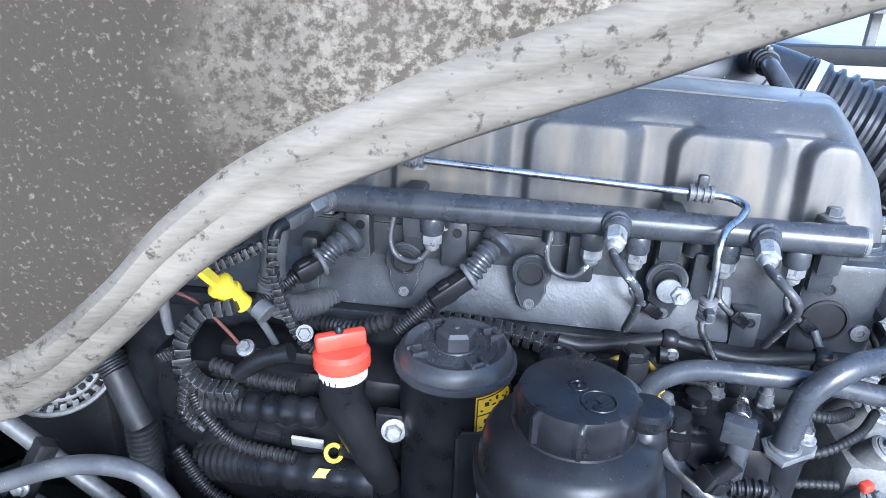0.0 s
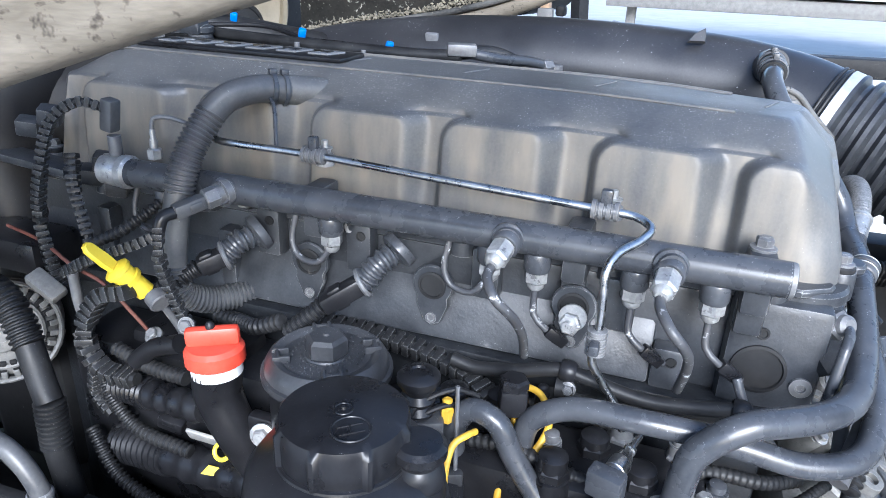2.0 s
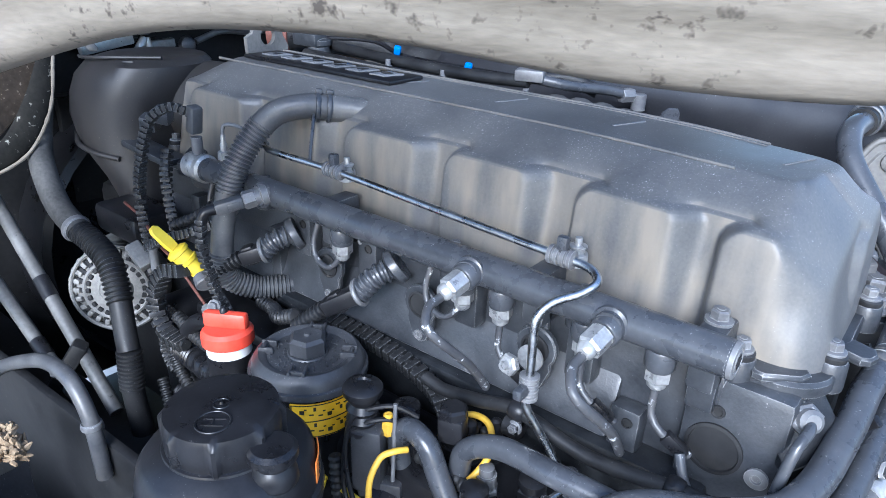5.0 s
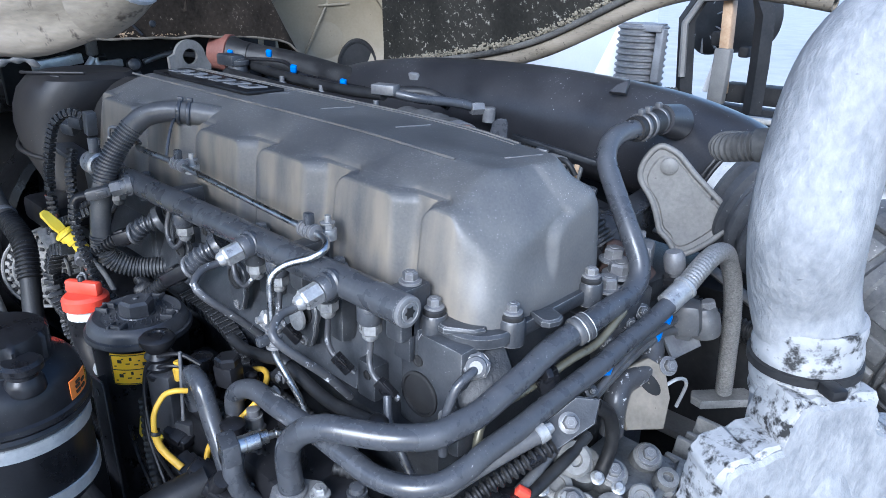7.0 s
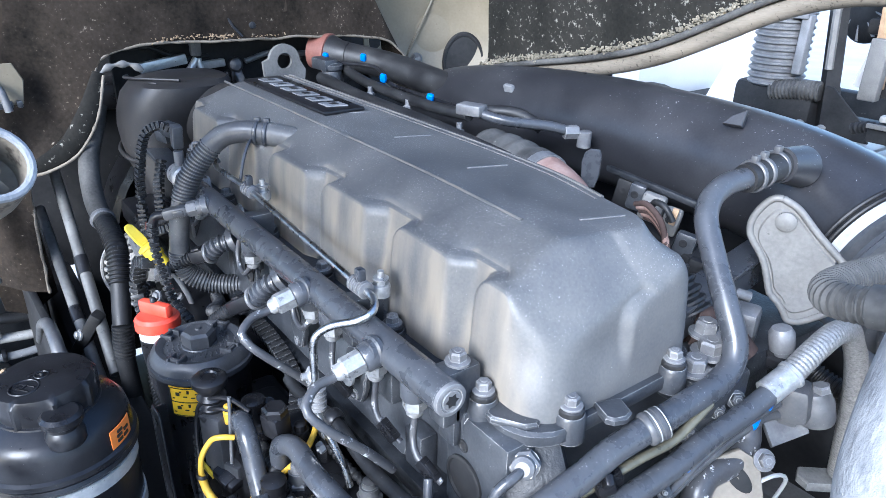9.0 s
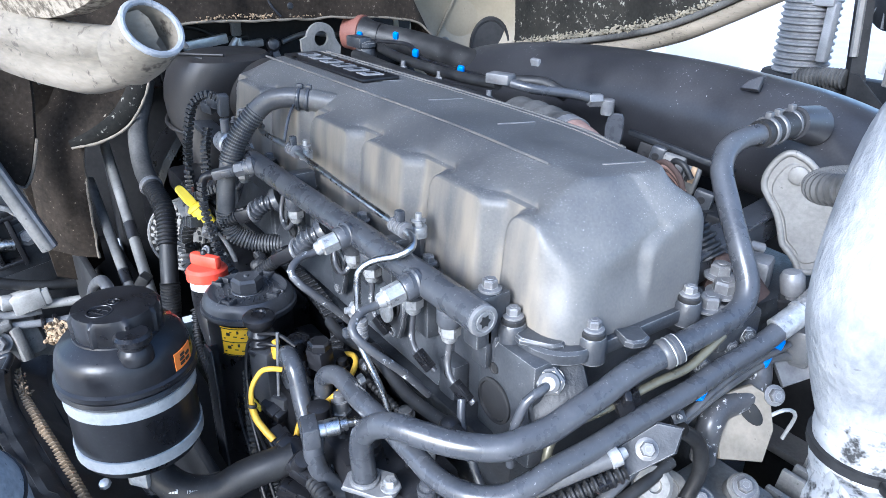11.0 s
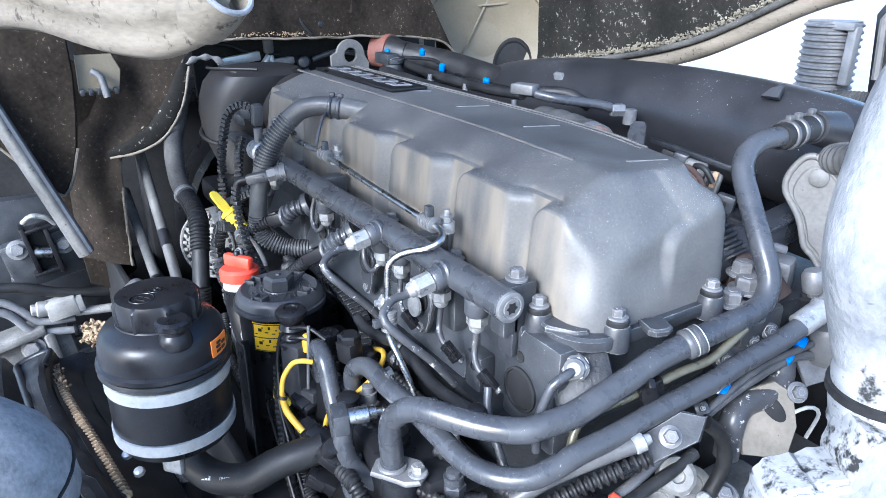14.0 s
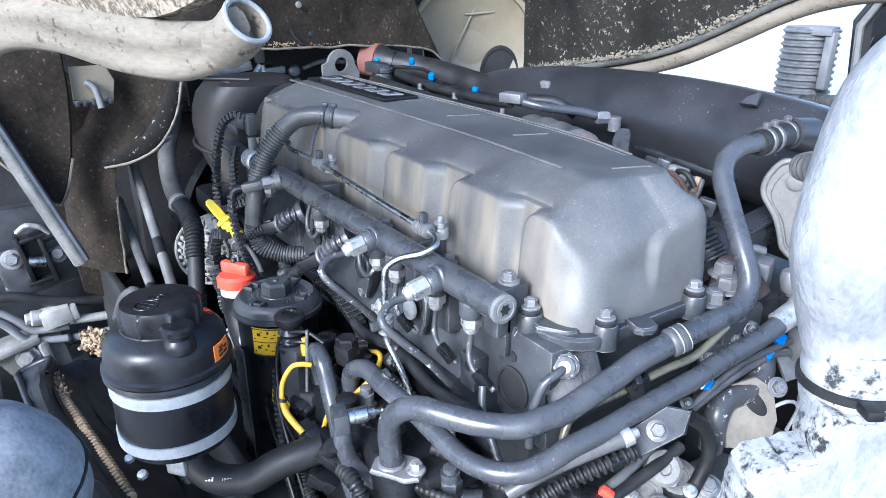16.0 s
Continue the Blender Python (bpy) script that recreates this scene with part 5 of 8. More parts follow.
part("nut", Shell().lathe([(0.012, 0), (0.012, 0.003)], aim((-0.153, -0.13, 1.294), (0.2, -0.9, 0.3)), 18).hexa(0.009, 0.009, aim((-0.153, -0.13, 1.294), (0.2, -0.9, 0.3))), DARKSTEEL, fcl)
part("pipe", Shell().tube([(-0.38, -0.1, 1.317), (-0.379, -0.1, 1.269), (-0.375, -0.1, 1.249)], 0.008, 12, 0.01), DARKSTEEL, fcl)
part("pipe", Shell().tube([(-0.263, -0.12, 1.203), (-0.227, -0.12, 1.234), (-0.179, -0.12, 1.253)], 0.014, 14, 0.01), BLACK, fcl)
for p in ((-0.568, 0.03, 1.49), (-0.517, 0.03, 1.513), (-0.418, 0.03, 1.449), (-0.4, 0.03, 1.411), (-0.449, 0.03, 1.424)):
    part("lug", Shell().box(0.035, 0.03, 0.03, at(*p, 15, 10, 30), 0.006), PAINT, fcl)
rcl = thing("rear_brackets", "dusty cast brackets and clips under the rear pipes", "brackets")
for p, u, s in (((0.715, 0.185, 1.285), 395, 0.7), ((0.715, 0.240, 1.286), 470, 0.6)):
    p = Vector(p)
    part("lug", Shell().box(0.030 * s, 0.034 * s, 0.022 * s, aim(p, (0.6, -0.5, 0.6), u), 0.004), PAINT, rcl)
    bolt(rcl, p + Vector((0.6, -0.5, 0.6)).normalized() * 0.011 * s, (0.6, -0.5, 0.6), 0.0055 * s, 0.006, PAINT)
part("flange", Shell().lathe([(0.024, -0.02), (0.026, -0.018), (0.026, 0.0), (0.020, 0.005), (0.010, 0.005), (0.009, -0.002), (0.001, -0.002)], aim((0.735, 0.183, 1.21), (0.7, -0.5, 0.5)), 28), ALU, rcl, "cast round cover")
part("fuel_line", Shell().tube([(0.671, -0.038, 1.239), (0.684, 0.03, 1.253), (0.694, 0.08, 1.26), (0.701, 0.135, 1.262)], 0.0085, 14, 0.012), HOSE, rcl)
part("line_clip", Shell().lathe([(0.010, -0.012), (0.012, -0.010), (0.012, 0.010), (0.010, 0.012)], aim((0.713, 0.098, 1.25), (0.1, 0.8, 0.3)), 16), BLACK, rcl)
GD = Vector((0.35, -0.40, 0.85)).normalized()
for x, y, z, r in ((0.700, 0.200, 1.13, 0.024), (0.706, 0.262, 1.135, 0.030), (0.746, 0.290, 1.12, 0.020), (0.770, 0.245, 1.10, 0.026), (0.730, 0.160, 1.115, 0.018), (0.700, 0.120, 1.125, 0.020), (0.745, 0.205, 1.12, 0.017), (0.790, 0.300, 1.10, 0.022)):
    part("cast_eye", Shell().lathe([(r * 1.05, -0.05), (r, 0.0), (r * 0.96, 0.012), (r * 0.82, 0.014), (r * 0.55, 0.0135), (r * 0.50, 0.008), (0.001, 0.008)], aim((x, y, z), GD), 22), ALU, rcl)
for x, y, z in ((0.715, 0.232, 1.152), (0.728, 0.180, 1.140), (0.765, 0.270, 1.125), (0.700, 0.160, 1.150), (0.775, 0.215, 1.12), (0.690, 0.235, 1.148), (0.740, 0.248, 1.142), (0.686, 0.088, 1.16)):
    bolt(rcl, (x, y, z), GD, 0.0075, 0.008, ZINC)
part("fuel_hose", Shell().tube([(0.672, -0.055, 1.235), (0.690, -0.010, 1.262), (0.712, 0.045, 1.283), (0.735, 0.095, 1.302)], 0.0105, 16, 0.008), HOSE, rcl)
part("hose_ferrule", Shell().lathe([(0.0105, 0), (0.0122, 0.001), (0.0122, 0.014), (0.008, 0.016), (0.006, 0.024)], aim((0.731, 0.086, 1.2985), (0.3, 0.85, 0.32)), 18), ZINC, rcl)
part("loom", Shell().tube([(0.690, -0.040, 1.215), (0.708, 0.010, 1.245), (0.730, 0.060, 1.268), (0.748, 0.100, 1.285)], 0.0095, 12, pitch=0.010, depth=0.004), RUBBER, rcl)
part("loom_clip", Shell().box(0.020, 0.012, 0.026, aim((0.738, 0.075, 1.275), (0.3, 0.85, 0.32)), 0.003), BLACK, rcl)
part("bolted_plate", Shell().plate([(-0.05, -0.018), (0.03, -0.022), (0.055, 0.0), (0.03, 0.022), (-0.05, 0.018)], 0.010, aim((0.735, 0.150, 1.288), (0.55, -0.55, 0.62), 35), 0.003), PAINT, rcl)
bolt(rcl, Vector((0.735, 0.150, 1.288)) + Vector((0.55, -0.55, 0.62)).normalized() * 0.010, (0.55, -0.55, 0.62), 0.010, 0.012, DARKSTEEL)
part("plug_red", Shell().box(0.020, 0.012, 0.014, at(0.722, 0.079, 1.208, 10, 30, 40), 0.003), RED, rcl, "red plug lock")
part("plug_body", Shell().box(0.050, 0.030, 0.026, at(0.705, 0.055, 1.200, 10, 20, 60), 0.005), BLACK, rcl)
part("olive_clip", Shell().box(0.018, 0.026, 0.024, aim((0.701, 0.137, 1.343), (0.3, 0.85, 0.32)), 0.004).box(0.010, 0.014, 0.040, aim((0.705, 0.133, 1.351), (0.5, -0.3, 0.8)), 0.003), BLACK, rcl, "black double pipe clip")

# ---- lifting eye and lines along the far side of the cover ----
eye = thing("lifting_eye", "flat grey steel lifting eye with a round hole", "lifting eye")
s = Shell()
EC = Vector((-0.615, 0.362, 1.626))
n = 32
for z in (-0.006, 0.006):
    for k in range(n):
        a = 2 * math.pi * k / n
        px, pz = math.sin(a), math.cos(a)
        oz = max(pz * 0.042, -0.09) if pz >= 0 else -0.09 * min(1, -pz * 1.4)
        ox = px * 0.042 if pz >= 0 else px * 0.052 + math.copysign(0.006, px)
        s.v.append(tuple(EC + Vector((z, ox, oz))))
    for k in range(n):
        a = 2 * math.pi * k / n
        s.v.append(tuple(EC + Vector((z, 0.020 * math.sin(a), 0.020 * math.cos(a)))))
for k in range(n):
    j = (k + 1) % n
    s.f += [[k, j, n + j, n + k], [2 * n + k, 3 * n + k, 3 * n + j, 2 * n + j], [k, 2 * n + k, 2 * n + j, j], [n + k, n + j, 3 * n + j, 3 * n + k]]
part("plate", s, SHIELD, eye)
lp = thing("far_line_bundle", "dark pipes and hoses along the cover's far side with blue ties", "pipe")
for pts, r, m in (([(-0.60, 0.52, 1.60), (-0.35, 0.46, 1.60), (-0.10, 0.45, 1.597), (0.03, 0.46, 1.60)], 0.012, RUBBER), ([(-0.58, 0.45, 1.58), (-0.30, 0.41, 1.58), (0.0, 0.405, 1.575), (0.2, 0.41, 1.56)], 0.016, RUBBER), ([(-0.66, 0.47, 1.61), (-0.45, 0.53, 1.62), (-0.30, 0.49, 1.604), (0.0, 0.485, 1.60)], 0.005, BLACK), ([(0.03, 0.465, 1.608), (0.09, 0.50, 1.597), (0.14, 0.58, 1.585), (0.165, 0.62, 1.572)], 0.010, PIPE), ([(0.0, 0.50, 1.60), (0.07, 0.55, 1.60), (0.12, 0.57, 1.58)], 0.013, RUBBER)):
    part("pipe", Shell().tube(pts, r, 14, 0.012), m, lp)
for p in ((-0.525, 0.545, 1.632), (-0.314, 0.475, 1.618), (-0.121, 0.473, 1.606), (-0.63, 0.49, 1.625)):
    part("tie", Shell().box(0.016, 0.012, 0.020, at(*p, 20, 10, 30), 0.004), BLUE, lp, "bright blue tie")
for p in ((-0.30, 0.43, 1.57), (-0.16, 0.44, 1.565), (0.05, 0.42, 1.56)):
    part("stud", Shell().hexa(0.010, 0.022, at(*p)).lathe([(0.006, 0.022), (0.0055, 0.035)], at(*p), 12), DARKSTEEL, lp)
part("sensor_box", Shell().box(0.055, 0.035, 0.022, at(0.03, 0.465, 1.612, 0, 0, 20), 0.004), DARKSTEEL, lp, "dusty grey sensor box")
part("elbow_fitting", Shell().hexa(0.014, 0.03, aim((0.155, 0.60, 1.574), (0.4, 0.9, 0))).lathe([(0.014, 0), (0.014, 0.03), (0.011, 0.032)], at(0.178, 0.635, 1.545), 18), DARKSTEEL, lp)
wt = thing("water_outlet", "dark cast outlet housing behind the cover's front", "housing")
part("body", Shell().lathe([(0.028, 0), (0.03, 0.02), (0.026, 0.05), (0.03, 0.055), (0.03, 0.065), (0.02, 0.07)], at(-0.56, 0.47, 1.55), 20).box(0.08, 0.04, 0.03, at(-0.58, 0.46, 1.615), 0.006), PAINT, wt)
rp = thing("turbo_pipe", "black rubber charge pipe with an orange-red collar", "pipe")
part("pipe", Shell().tube([(-0.78, 0.62, 1.60), (-0.64, 0.70, 1.58), (-0.45, 0.74, 1.555), (-0.25, 0.74, 1.54)], 0.040, 22, 0.02), RUBBER, rp)
part("bell", Shell().lathe([(0.040, 0.0), (0.043, 0.03), (0.052, 0.055), (0.054, 0.062)], aim((-0.755, 0.632, 1.598), (-0.84, -0.52, 0.06)), 28), RUBBER, rp)
part("collar", Shell().lathe([(0.054, 0.060), (0.0575, 0.062), (0.0575, 0.078), (0.053, 0.080), (0.050, 0.120)], aim((-0.755, 0.632, 1.598), (-0.84, -0.52, 0.06)), 28), FADED, rp, "faded orange-red collar")

# ---- exhaust manifold ----
ex = thing("exhaust_manifold", "rusty red exhaust manifold with a grey ribbed heat sleeve", "exhaust manifold")
part("sleeve", Shell().tube([(0.06, 0.485, 1.532), (0.15, 0.472, 1.536), (0.245, 0.455, 1.534)], 0.045, 24, pitch=0.048, depth=0.005), DUSTRUBBER, ex, "dusty grey heat sleeve")
part("collar", Shell().tube([(0.240, 0.456, 1.534), (0.262, 0.452, 1.532)], 0.047, 24, 0.012), DARKSTEEL, ex)
part("manifold", Shell().tube([(0.255, 0.453, 1.532), (0.31, 0.445, 1.520), (0.37, 0.435, 1.492), (0.43, 0.430, 1.450)], lambda u: 0.045 - 0.008 * u, 22, 0.012), COPPER, ex)
part("branch", Shell().tube([(0.44, 0.43, 1.43), (0.52, 0.425, 1.475), (0.56, 0.42, 1.475), (0.60, 0.425, 1.43)], 0.026, 20, pitch=0.014, depth=0.006), GRIMESHADE, ex)
part("outlet", Shell().tube([(0.60, 0.43, 1.41), (0.63, 0.45, 1.40), (0.66, 0.46, 1.37)], 0.035, 18, 0.02), RUST, ex)
PD = Matrix(((0.88, 0, 0.47, 0.272), (0.47, 0, -0.88, 0.556), (0, 1, 0, 1.540), (0, 0, 0, 1)))
part("paddle", Shell().plate([(-0.017, -0.022), (-0.019, 0.010), (-0.014, 0.028), (-0.004, 0.036), (0.012, 0.036), (0.017, 0.028), (0.017, -0.010), (0.010, -0.036), (0.002, -0.038)], 0.006, PD, 0.002), PIPE, ex, "dark grey steel paddle")
for k in range(5):
    part("wire", Shell().tube([(0.395 + 0.006 * k, 0.535, 1.512 - 0.004 * k), (0.425 + 0.005 * k, 0.525, 1.522 - 0.006 * k), (0.462 + 0.004 * k, 0.515, 1.508 - 0.007 * k), (0.478 + 0.002 * k, 0.512, 1.478 - 0.006 * k), (0.470, 0.520, 1.44)], 0.0052, 10, 0.008), COPPER if k % 2 else RUST, ex, "rusty red heat-proof wire")

# ---- air duct ----
duct = thing("air_intake_duct", "large matt black plastic air intake duct with a bright clamp", "air duct")
DP = [(-0.60, 0.83, 1.44), (-0.42, 0.79, 1.50), (-0.15, 0.775, 1.535), (0.12, 0.785, 1.545), (0.35, 0.795, 1.540), (0.52, 0.79, 1.528), (0.64, 0.772, 1.507), (0.72, 0.745, 1.480)]
part("duct", Shell().tube(DP, lambda u: 0.100 + 0.012 * smooth(0.0, 0.6, u), 40, 0.02, flat=0.95), DUCT, duct)
part("tab", Shell().plate([(0, 0), (0.034, 0), (0.034, 0.03), (0.010, 0.016)], 0.012, at(0.42, 0.718, 1.628, 60, 0, 12), 0.002), DUCT, duct)
part("tab", Shell().box(0.03, 0.012, 0.03, at(-0.115, 0.695, 1.60, 20, 0, 0), 0.003), GREY, duct)
part("stub", Shell().tube([(0.577, 0.63, 1.611), (0.58, 0.69, 1.60)], lambda u: 0.027 + 0.006 * u, 24, 0.01), DUCT, duct)
dd = (Vector(DP[-1]) - Vector(DP[-2])).normalized()
DE = Vector(DP[-1])
part("clamp", Shell().lathe([(0.112, -0.003), (0.117, -0.001), (0.117, 0.019), (0.112, 0.021)], aim(DE - dd * 0.02, dd), 44), BAND, duct, "bright steel band clamp")
for k in range(2):
    part("bead", Shell().torus(0.1135, 0.0035, aim(DE - dd * (0.028 + 0.010 * k), dd), 44, 8), RUBBER, duct)
bel = thing("intake_bellows", "black ribbed rubber intake bellows leading to the air filter", "bellows")
BP = [DE - dd * 0.005, DE + Vector((0.08, -0.03, -0.025)), DE + Vector((0.17, -0.06, -0.055)), DE + Vector((0.26, -0.085, -0.09))]
part("bellows", Shell().tube(BP[:3], lambda u: 0.112 - 0.006 * u, 44, pitch=0.027, depth=0.012), BELLOWS, bel)
AF = aim(BP[2] + Vector((0.10, -0.03, -0.035)), Vector((0.86, -0.28, -0.32)), 20)
can = part("filter_can", Shell().rings([[AF @ Vector((r * math.copysign(abs(math.cos(a)) ** 0.6, math.cos(a)), r * math.copysign(abs(math.sin(a)) ** 0.6, math.sin(a)), z)) for a in (2 * math.pi * k / 40 for k in range(40))] for r, z in ((0.085, -0.12), (0.100, -0.115), (0.102, -0.09), (0.112, -0.085), (0.114, -0.02), (0.118, -0.015), (0.118, 0.0), (0.114, 0.005), (0.116, 0.30), (0.10, 0.31))]), CANGREY, bel, "dusty dark grey air filter body")
for k in range(14):
    a = 2 * math.pi * k / 14
    for z in (-0.055, 0.045, 0.115, 0.185):
        part("rib", Shell().box(0.034, 0.010, 0.052, AF @ Matrix.Rotation(a, 4, "Z") @ at(0, 0.118 + 0.008 * abs(math.sin(2 * a)), z), 0.003), CANGREY, can)
for z in (0.010, 0.080, 0.150):
    part("hoop", Shell().torus(0.119, 0.005, AF @ at(0, 0, z), 44, 8), CANGREY, can)
part("hose_band", Shell().lathe([(0.104, -0.006), (0.109, -0.005), (0.109, 0.005), (0.104, 0.006)], aim(BP[2], BP[2] - BP[1]), 44), DARKSTEEL, bel)

# ---- heat shield ----
hs = thing("heat_shield", "dusty grey pressed steel heat shield with rounded corners", "heat shield")
out = [(-0.02, 0.059), (0.007, 0.055), (0.055, 0.004), (0.111, -0.043), (0.121, -0.056), (0.121, -0.079), (0.096, -0.110), (0.054, -0.146), (0.032, -0.146), (0.026, -0.124), (0.001, -0.107), (-0.005, -0.084), (-0.017, -0.052), (-0.028, -0.035), (-0.050, -0.007), (-0.047, 0.021), (-0.033, 0.047)]
cx, cz = 0.029, -0.045
hm = Matrix(((0.9243, 0, 0.3818, 0.612), (0.3818, 0, -0.9243, 0.611), (0, 1, 0, 1.52), (0, 0, 0, 1))) @ at(cx, cz, 0)
out = [(0.985 * (x - cx), 0.985 * (z - cz)) for x, z in out]
for _ in range(2):
    out = [q for a, b in zip(out, out[1:] + out[:1]) for q in ((0.75 * a[0] + 0.25 * b[0], 0.75 * a[1] + 0.25 * b[1]), (0.25 * a[0] + 0.75 * b[0], 0.25 * a[1] + 0.75 * b[1]))]
part("plate", Shell().plate(out, 0.010, hm, 0.004), SHIELD, hs)
inn = [(x * 0.80, y * 0.82) for x, y in out]
part("pressing", Shell().plate(inn, 0.006, hm @ at(0, 0, 0.007), 0.003), SHIELD, hs)
part("bolt", Shell().lathe([(0.015, 0), (0.015, 0.006), (0.010, 0.009)], hm @ at(-0.026, 0.065, 0.012), 22), SHIELD, hs)
part("rolled_rim", Shell().tube([hm @ Vector((x * 0.97, y * 0.97, 0.010)) for x, y in out[::3]] + [hm @ Vector((out[0][0] * 0.97, out[0][1] * 0.97, 0.010))], 0.0055, 10, 0.008), SHIELD, hs)
arm = thing("support_arm", "grey steel support arm behind the engine", "bracket")
part("arm", Shell().box(0.035, 0.34, 0.050, at(0.575, 0.53, 1.425, 2, 0, 7), 0.006), PIPE, arm)
part("arm_lip", Shell().box(0.050, 0.33, 0.008, at(0.572, 0.53, 1.452, 2, 0, 7), 0.002), PIPE, arm)

# ---- rear of the engine: flywheel housing and gearbox ----
gb = thing("gearbox", "ribbed cast aluminium gearbox and flywheel housing, dirty", "gearbox")
part("housing", Shell().box(0.15, 0.46, 0.26, at(0.725, 0.22, 0.965), 0.03), ALU, gb)
part("case", Shell().box(1.1, 0.40, 0.34, at(1.33, 0.36, 0.85), 0.04), ALU, gb)
for k in range(11):
    part("rib", Shell().box(0.022, 0.42, 0.05, at(0.84 + 0.085 * k, 0.36, 1.03, 0, 0, 10), 0.006), ALU, gb)
for k in range(4):
    part("rib", Shell().box(1.0, 0.020, 0.036, at(1.32, 0.20 + 0.105 * k, 1.03), 0.006), ALU, gb)
for x, y, z in ((0.70, 0.02, 1.10), (0.715, 0.10, 1.115), (0.73, 0.19, 1.12), (0.74, 0.29, 1.12), (0.75, 0.39, 1.10), (0.68, -0.03, 1.04), (0.80, 0.12, 1.07), (0.82, 0.25, 1.07)):
    d = Vector((0.35, -0.35, 0.85)).normalized()
    part("boss", Shell().lathe([(0.027, -0.05), (0.025, 0.0), (0.024, 0.018), (0.020, 0.022)], aim((x, y, z), d), 20), ALU, gb)
    bolt(gb, Vector((x, y, z)) + d * 0.022, d, 0.012, 0.010, DARKSTEEL)
for k in range(6):
    part("web", Shell().box(0.014, 0.09, 0.07, at(0.79, 0.02 + 0.075 * k, 1.065, 0, 25, 6 * (k % 3)), 0.004), ALU, gb)
for k in range(15):
    part("fin", Shell().box(0.30, 0.012, 0.045, at(0.90, 0.02 + 0.042 * k, 1.055 - 0.012 * (k % 2), 0, 6, 8), 0.004), ALU, gb)
for k in range(9):
    d = Vector((0.3, -0.3, 0.9)).normalized()
    p = Vector((0.77 + 0.03 * (k % 3), -0.02 + 0.055 * k, 1.085 + 0.02 * (k % 2)))
    part("boss", Shell().lathe([(0.020, -0.05), (0.019, 0.0), (0.017, 0.010), (0.009, 0.011), (0.008, 0.002)], aim(p, d), 18), ALU, gb)
br2 = thing("cable_bracket", "tan primer bracket with slots at the engine's rear", "bracket")
TB = aim((0.728, 0.385, 1.225), (0.75, -0.45, 0.45))
part("plate", Shell().plate([(-0.055, -0.075), (0.035, -0.085), (0.062, -0.02), (0.058, 0.05), (0.020, 0.075), (-0.035, 0.06), (-0.06, 0.0)], 0.010, TB @ Matrix.Diagonal((0.72, 0.72, 1, 1)), 0.002), TAN, br2)
for a, b, k in ((0.012, 0.020, 2.0),):
    part("slot", Shell().lathe([(0.011, 0), (0.013, 0.002), (0.010, 0.003), (0.001, 0.001)], TB @ at(a * 0.72, b * 0.72, 0.009, 0, 0, 40) @ Matrix.Diagonal((1, k, 1, 1)), 18), CHASSIS, br2)
part("armoured_hose", Shell().tube([(0.70, 0.455, 1.285), (0.712, 0.44, 1.262), (0.715, 0.40, 1.250), (0.708, 0.355, 1.245), (0.712, 0.330, 1.225), (0.715, 0.325, 1.17)], 0.019, 18, 0.008), CHIPS, br2, "black hose with flaking pale coating")
bolt(br2, (0.745, 0.43, 1.262), (0.7, -0.4, 0.5), 0.011, 0.010, DARKSTEEL)
for p in ((0.702, 0.355, 1.350), (0.708, 0.385, 1.362), (0.698, 0.30, 1.338)):
    bolt(br2, p, (0.7, -0.5, 0.4), 0.009, 0.009, PAINT)
part("lug_plate", Shell().plate([(-0.03, -0.025), (0.03, -0.025), (0.035, 0.02), (0.0, 0.032), (-0.035, 0.02)], 0.010, aim((0.690, 0.345, 1.342), (0.7, -0.5, 0.4)) @ Matrix.Diagonal((0.75, 0.75, 1, 1)), 0.002), PAINT, br2)
part("wire_loop", Shell().tube([(0.74, 0.40, 1.22), (0.76, 0.44, 1.24), (0.765, 0.47, 1.22), (0.755, 0.47, 1.17)], 0.003, 8, 0.01), BAND, br2)

rear = thing("rear_cable_loom", "black taped cables with blue ties at the engine's rear", "cable")
for pts, r in (([(0.705, 0.02, 1.18), (0.715, 0.12, 1.215), (0.712, 0.22, 1.255), (0.712, 0.34, 1.288), (0.712, 0.47, 1.295), (0.72, 0.55, 1.27)], 0.011), ([(0.715, 0.25, 1.275), (0.716, 0.36, 1.31), (0.716, 0.5, 1.31)], 0.008), ([(0.69, -0.05, 1.16), (0.72, 0.06, 1.19), (0.73, 0.16, 1.215), (0.73, 0.22, 1.23)], 0.013), ([(0.725, 0.24, 1.27), (0.735, 0.27, 1.24), (0.74, 0.28, 1.19), (0.735, 0.26, 1.13)], 0.016)):
    part("loom", Shell().tube(pts, r * 0.68, 12, 0.012), HOSE if r < 0.012 else RUBBER, rear)
part("white_rod", Shell().tube([(0.708, 0.28, 1.295), (0.714, 0.36, 1.335), (0.722, 0.42, 1.36)], 0.0035, 8, 0.02), WHITE, rear)
for p in ((0.708, 0.295, 1.296), (0.712, 0.445, 1.30), (0.712, 0.475, 1.318)):
    part("tie", Shell().box(0.016, 0.022, 0.013, at(*p, 20, 15, 20), 0.004), BLUE, rear, "bright blue tie")
bt = thing("rear_bolts", "cluster of grey hexagon bolts beside the cover", "bolt")
for p, r in (((0.665, 0.345, 1.40), 0.016), ((0.66, 0.385, 1.41), 0.018), ((0.69, 0.36, 1.385), 0.014), ((0.64, 0.40, 1.425), 0.016)):
    bolt(bt, p, (0, 0, 1), r, 0.018, DARKSTEEL)
part("base", Shell().box(0.10, 0.10, 0.05, at(0.655, 0.375, 1.37), 0.01), PAINT, bt)
cp = thing("solenoid_valve", "grey plastic solenoid valve behind the pipes", "valve")
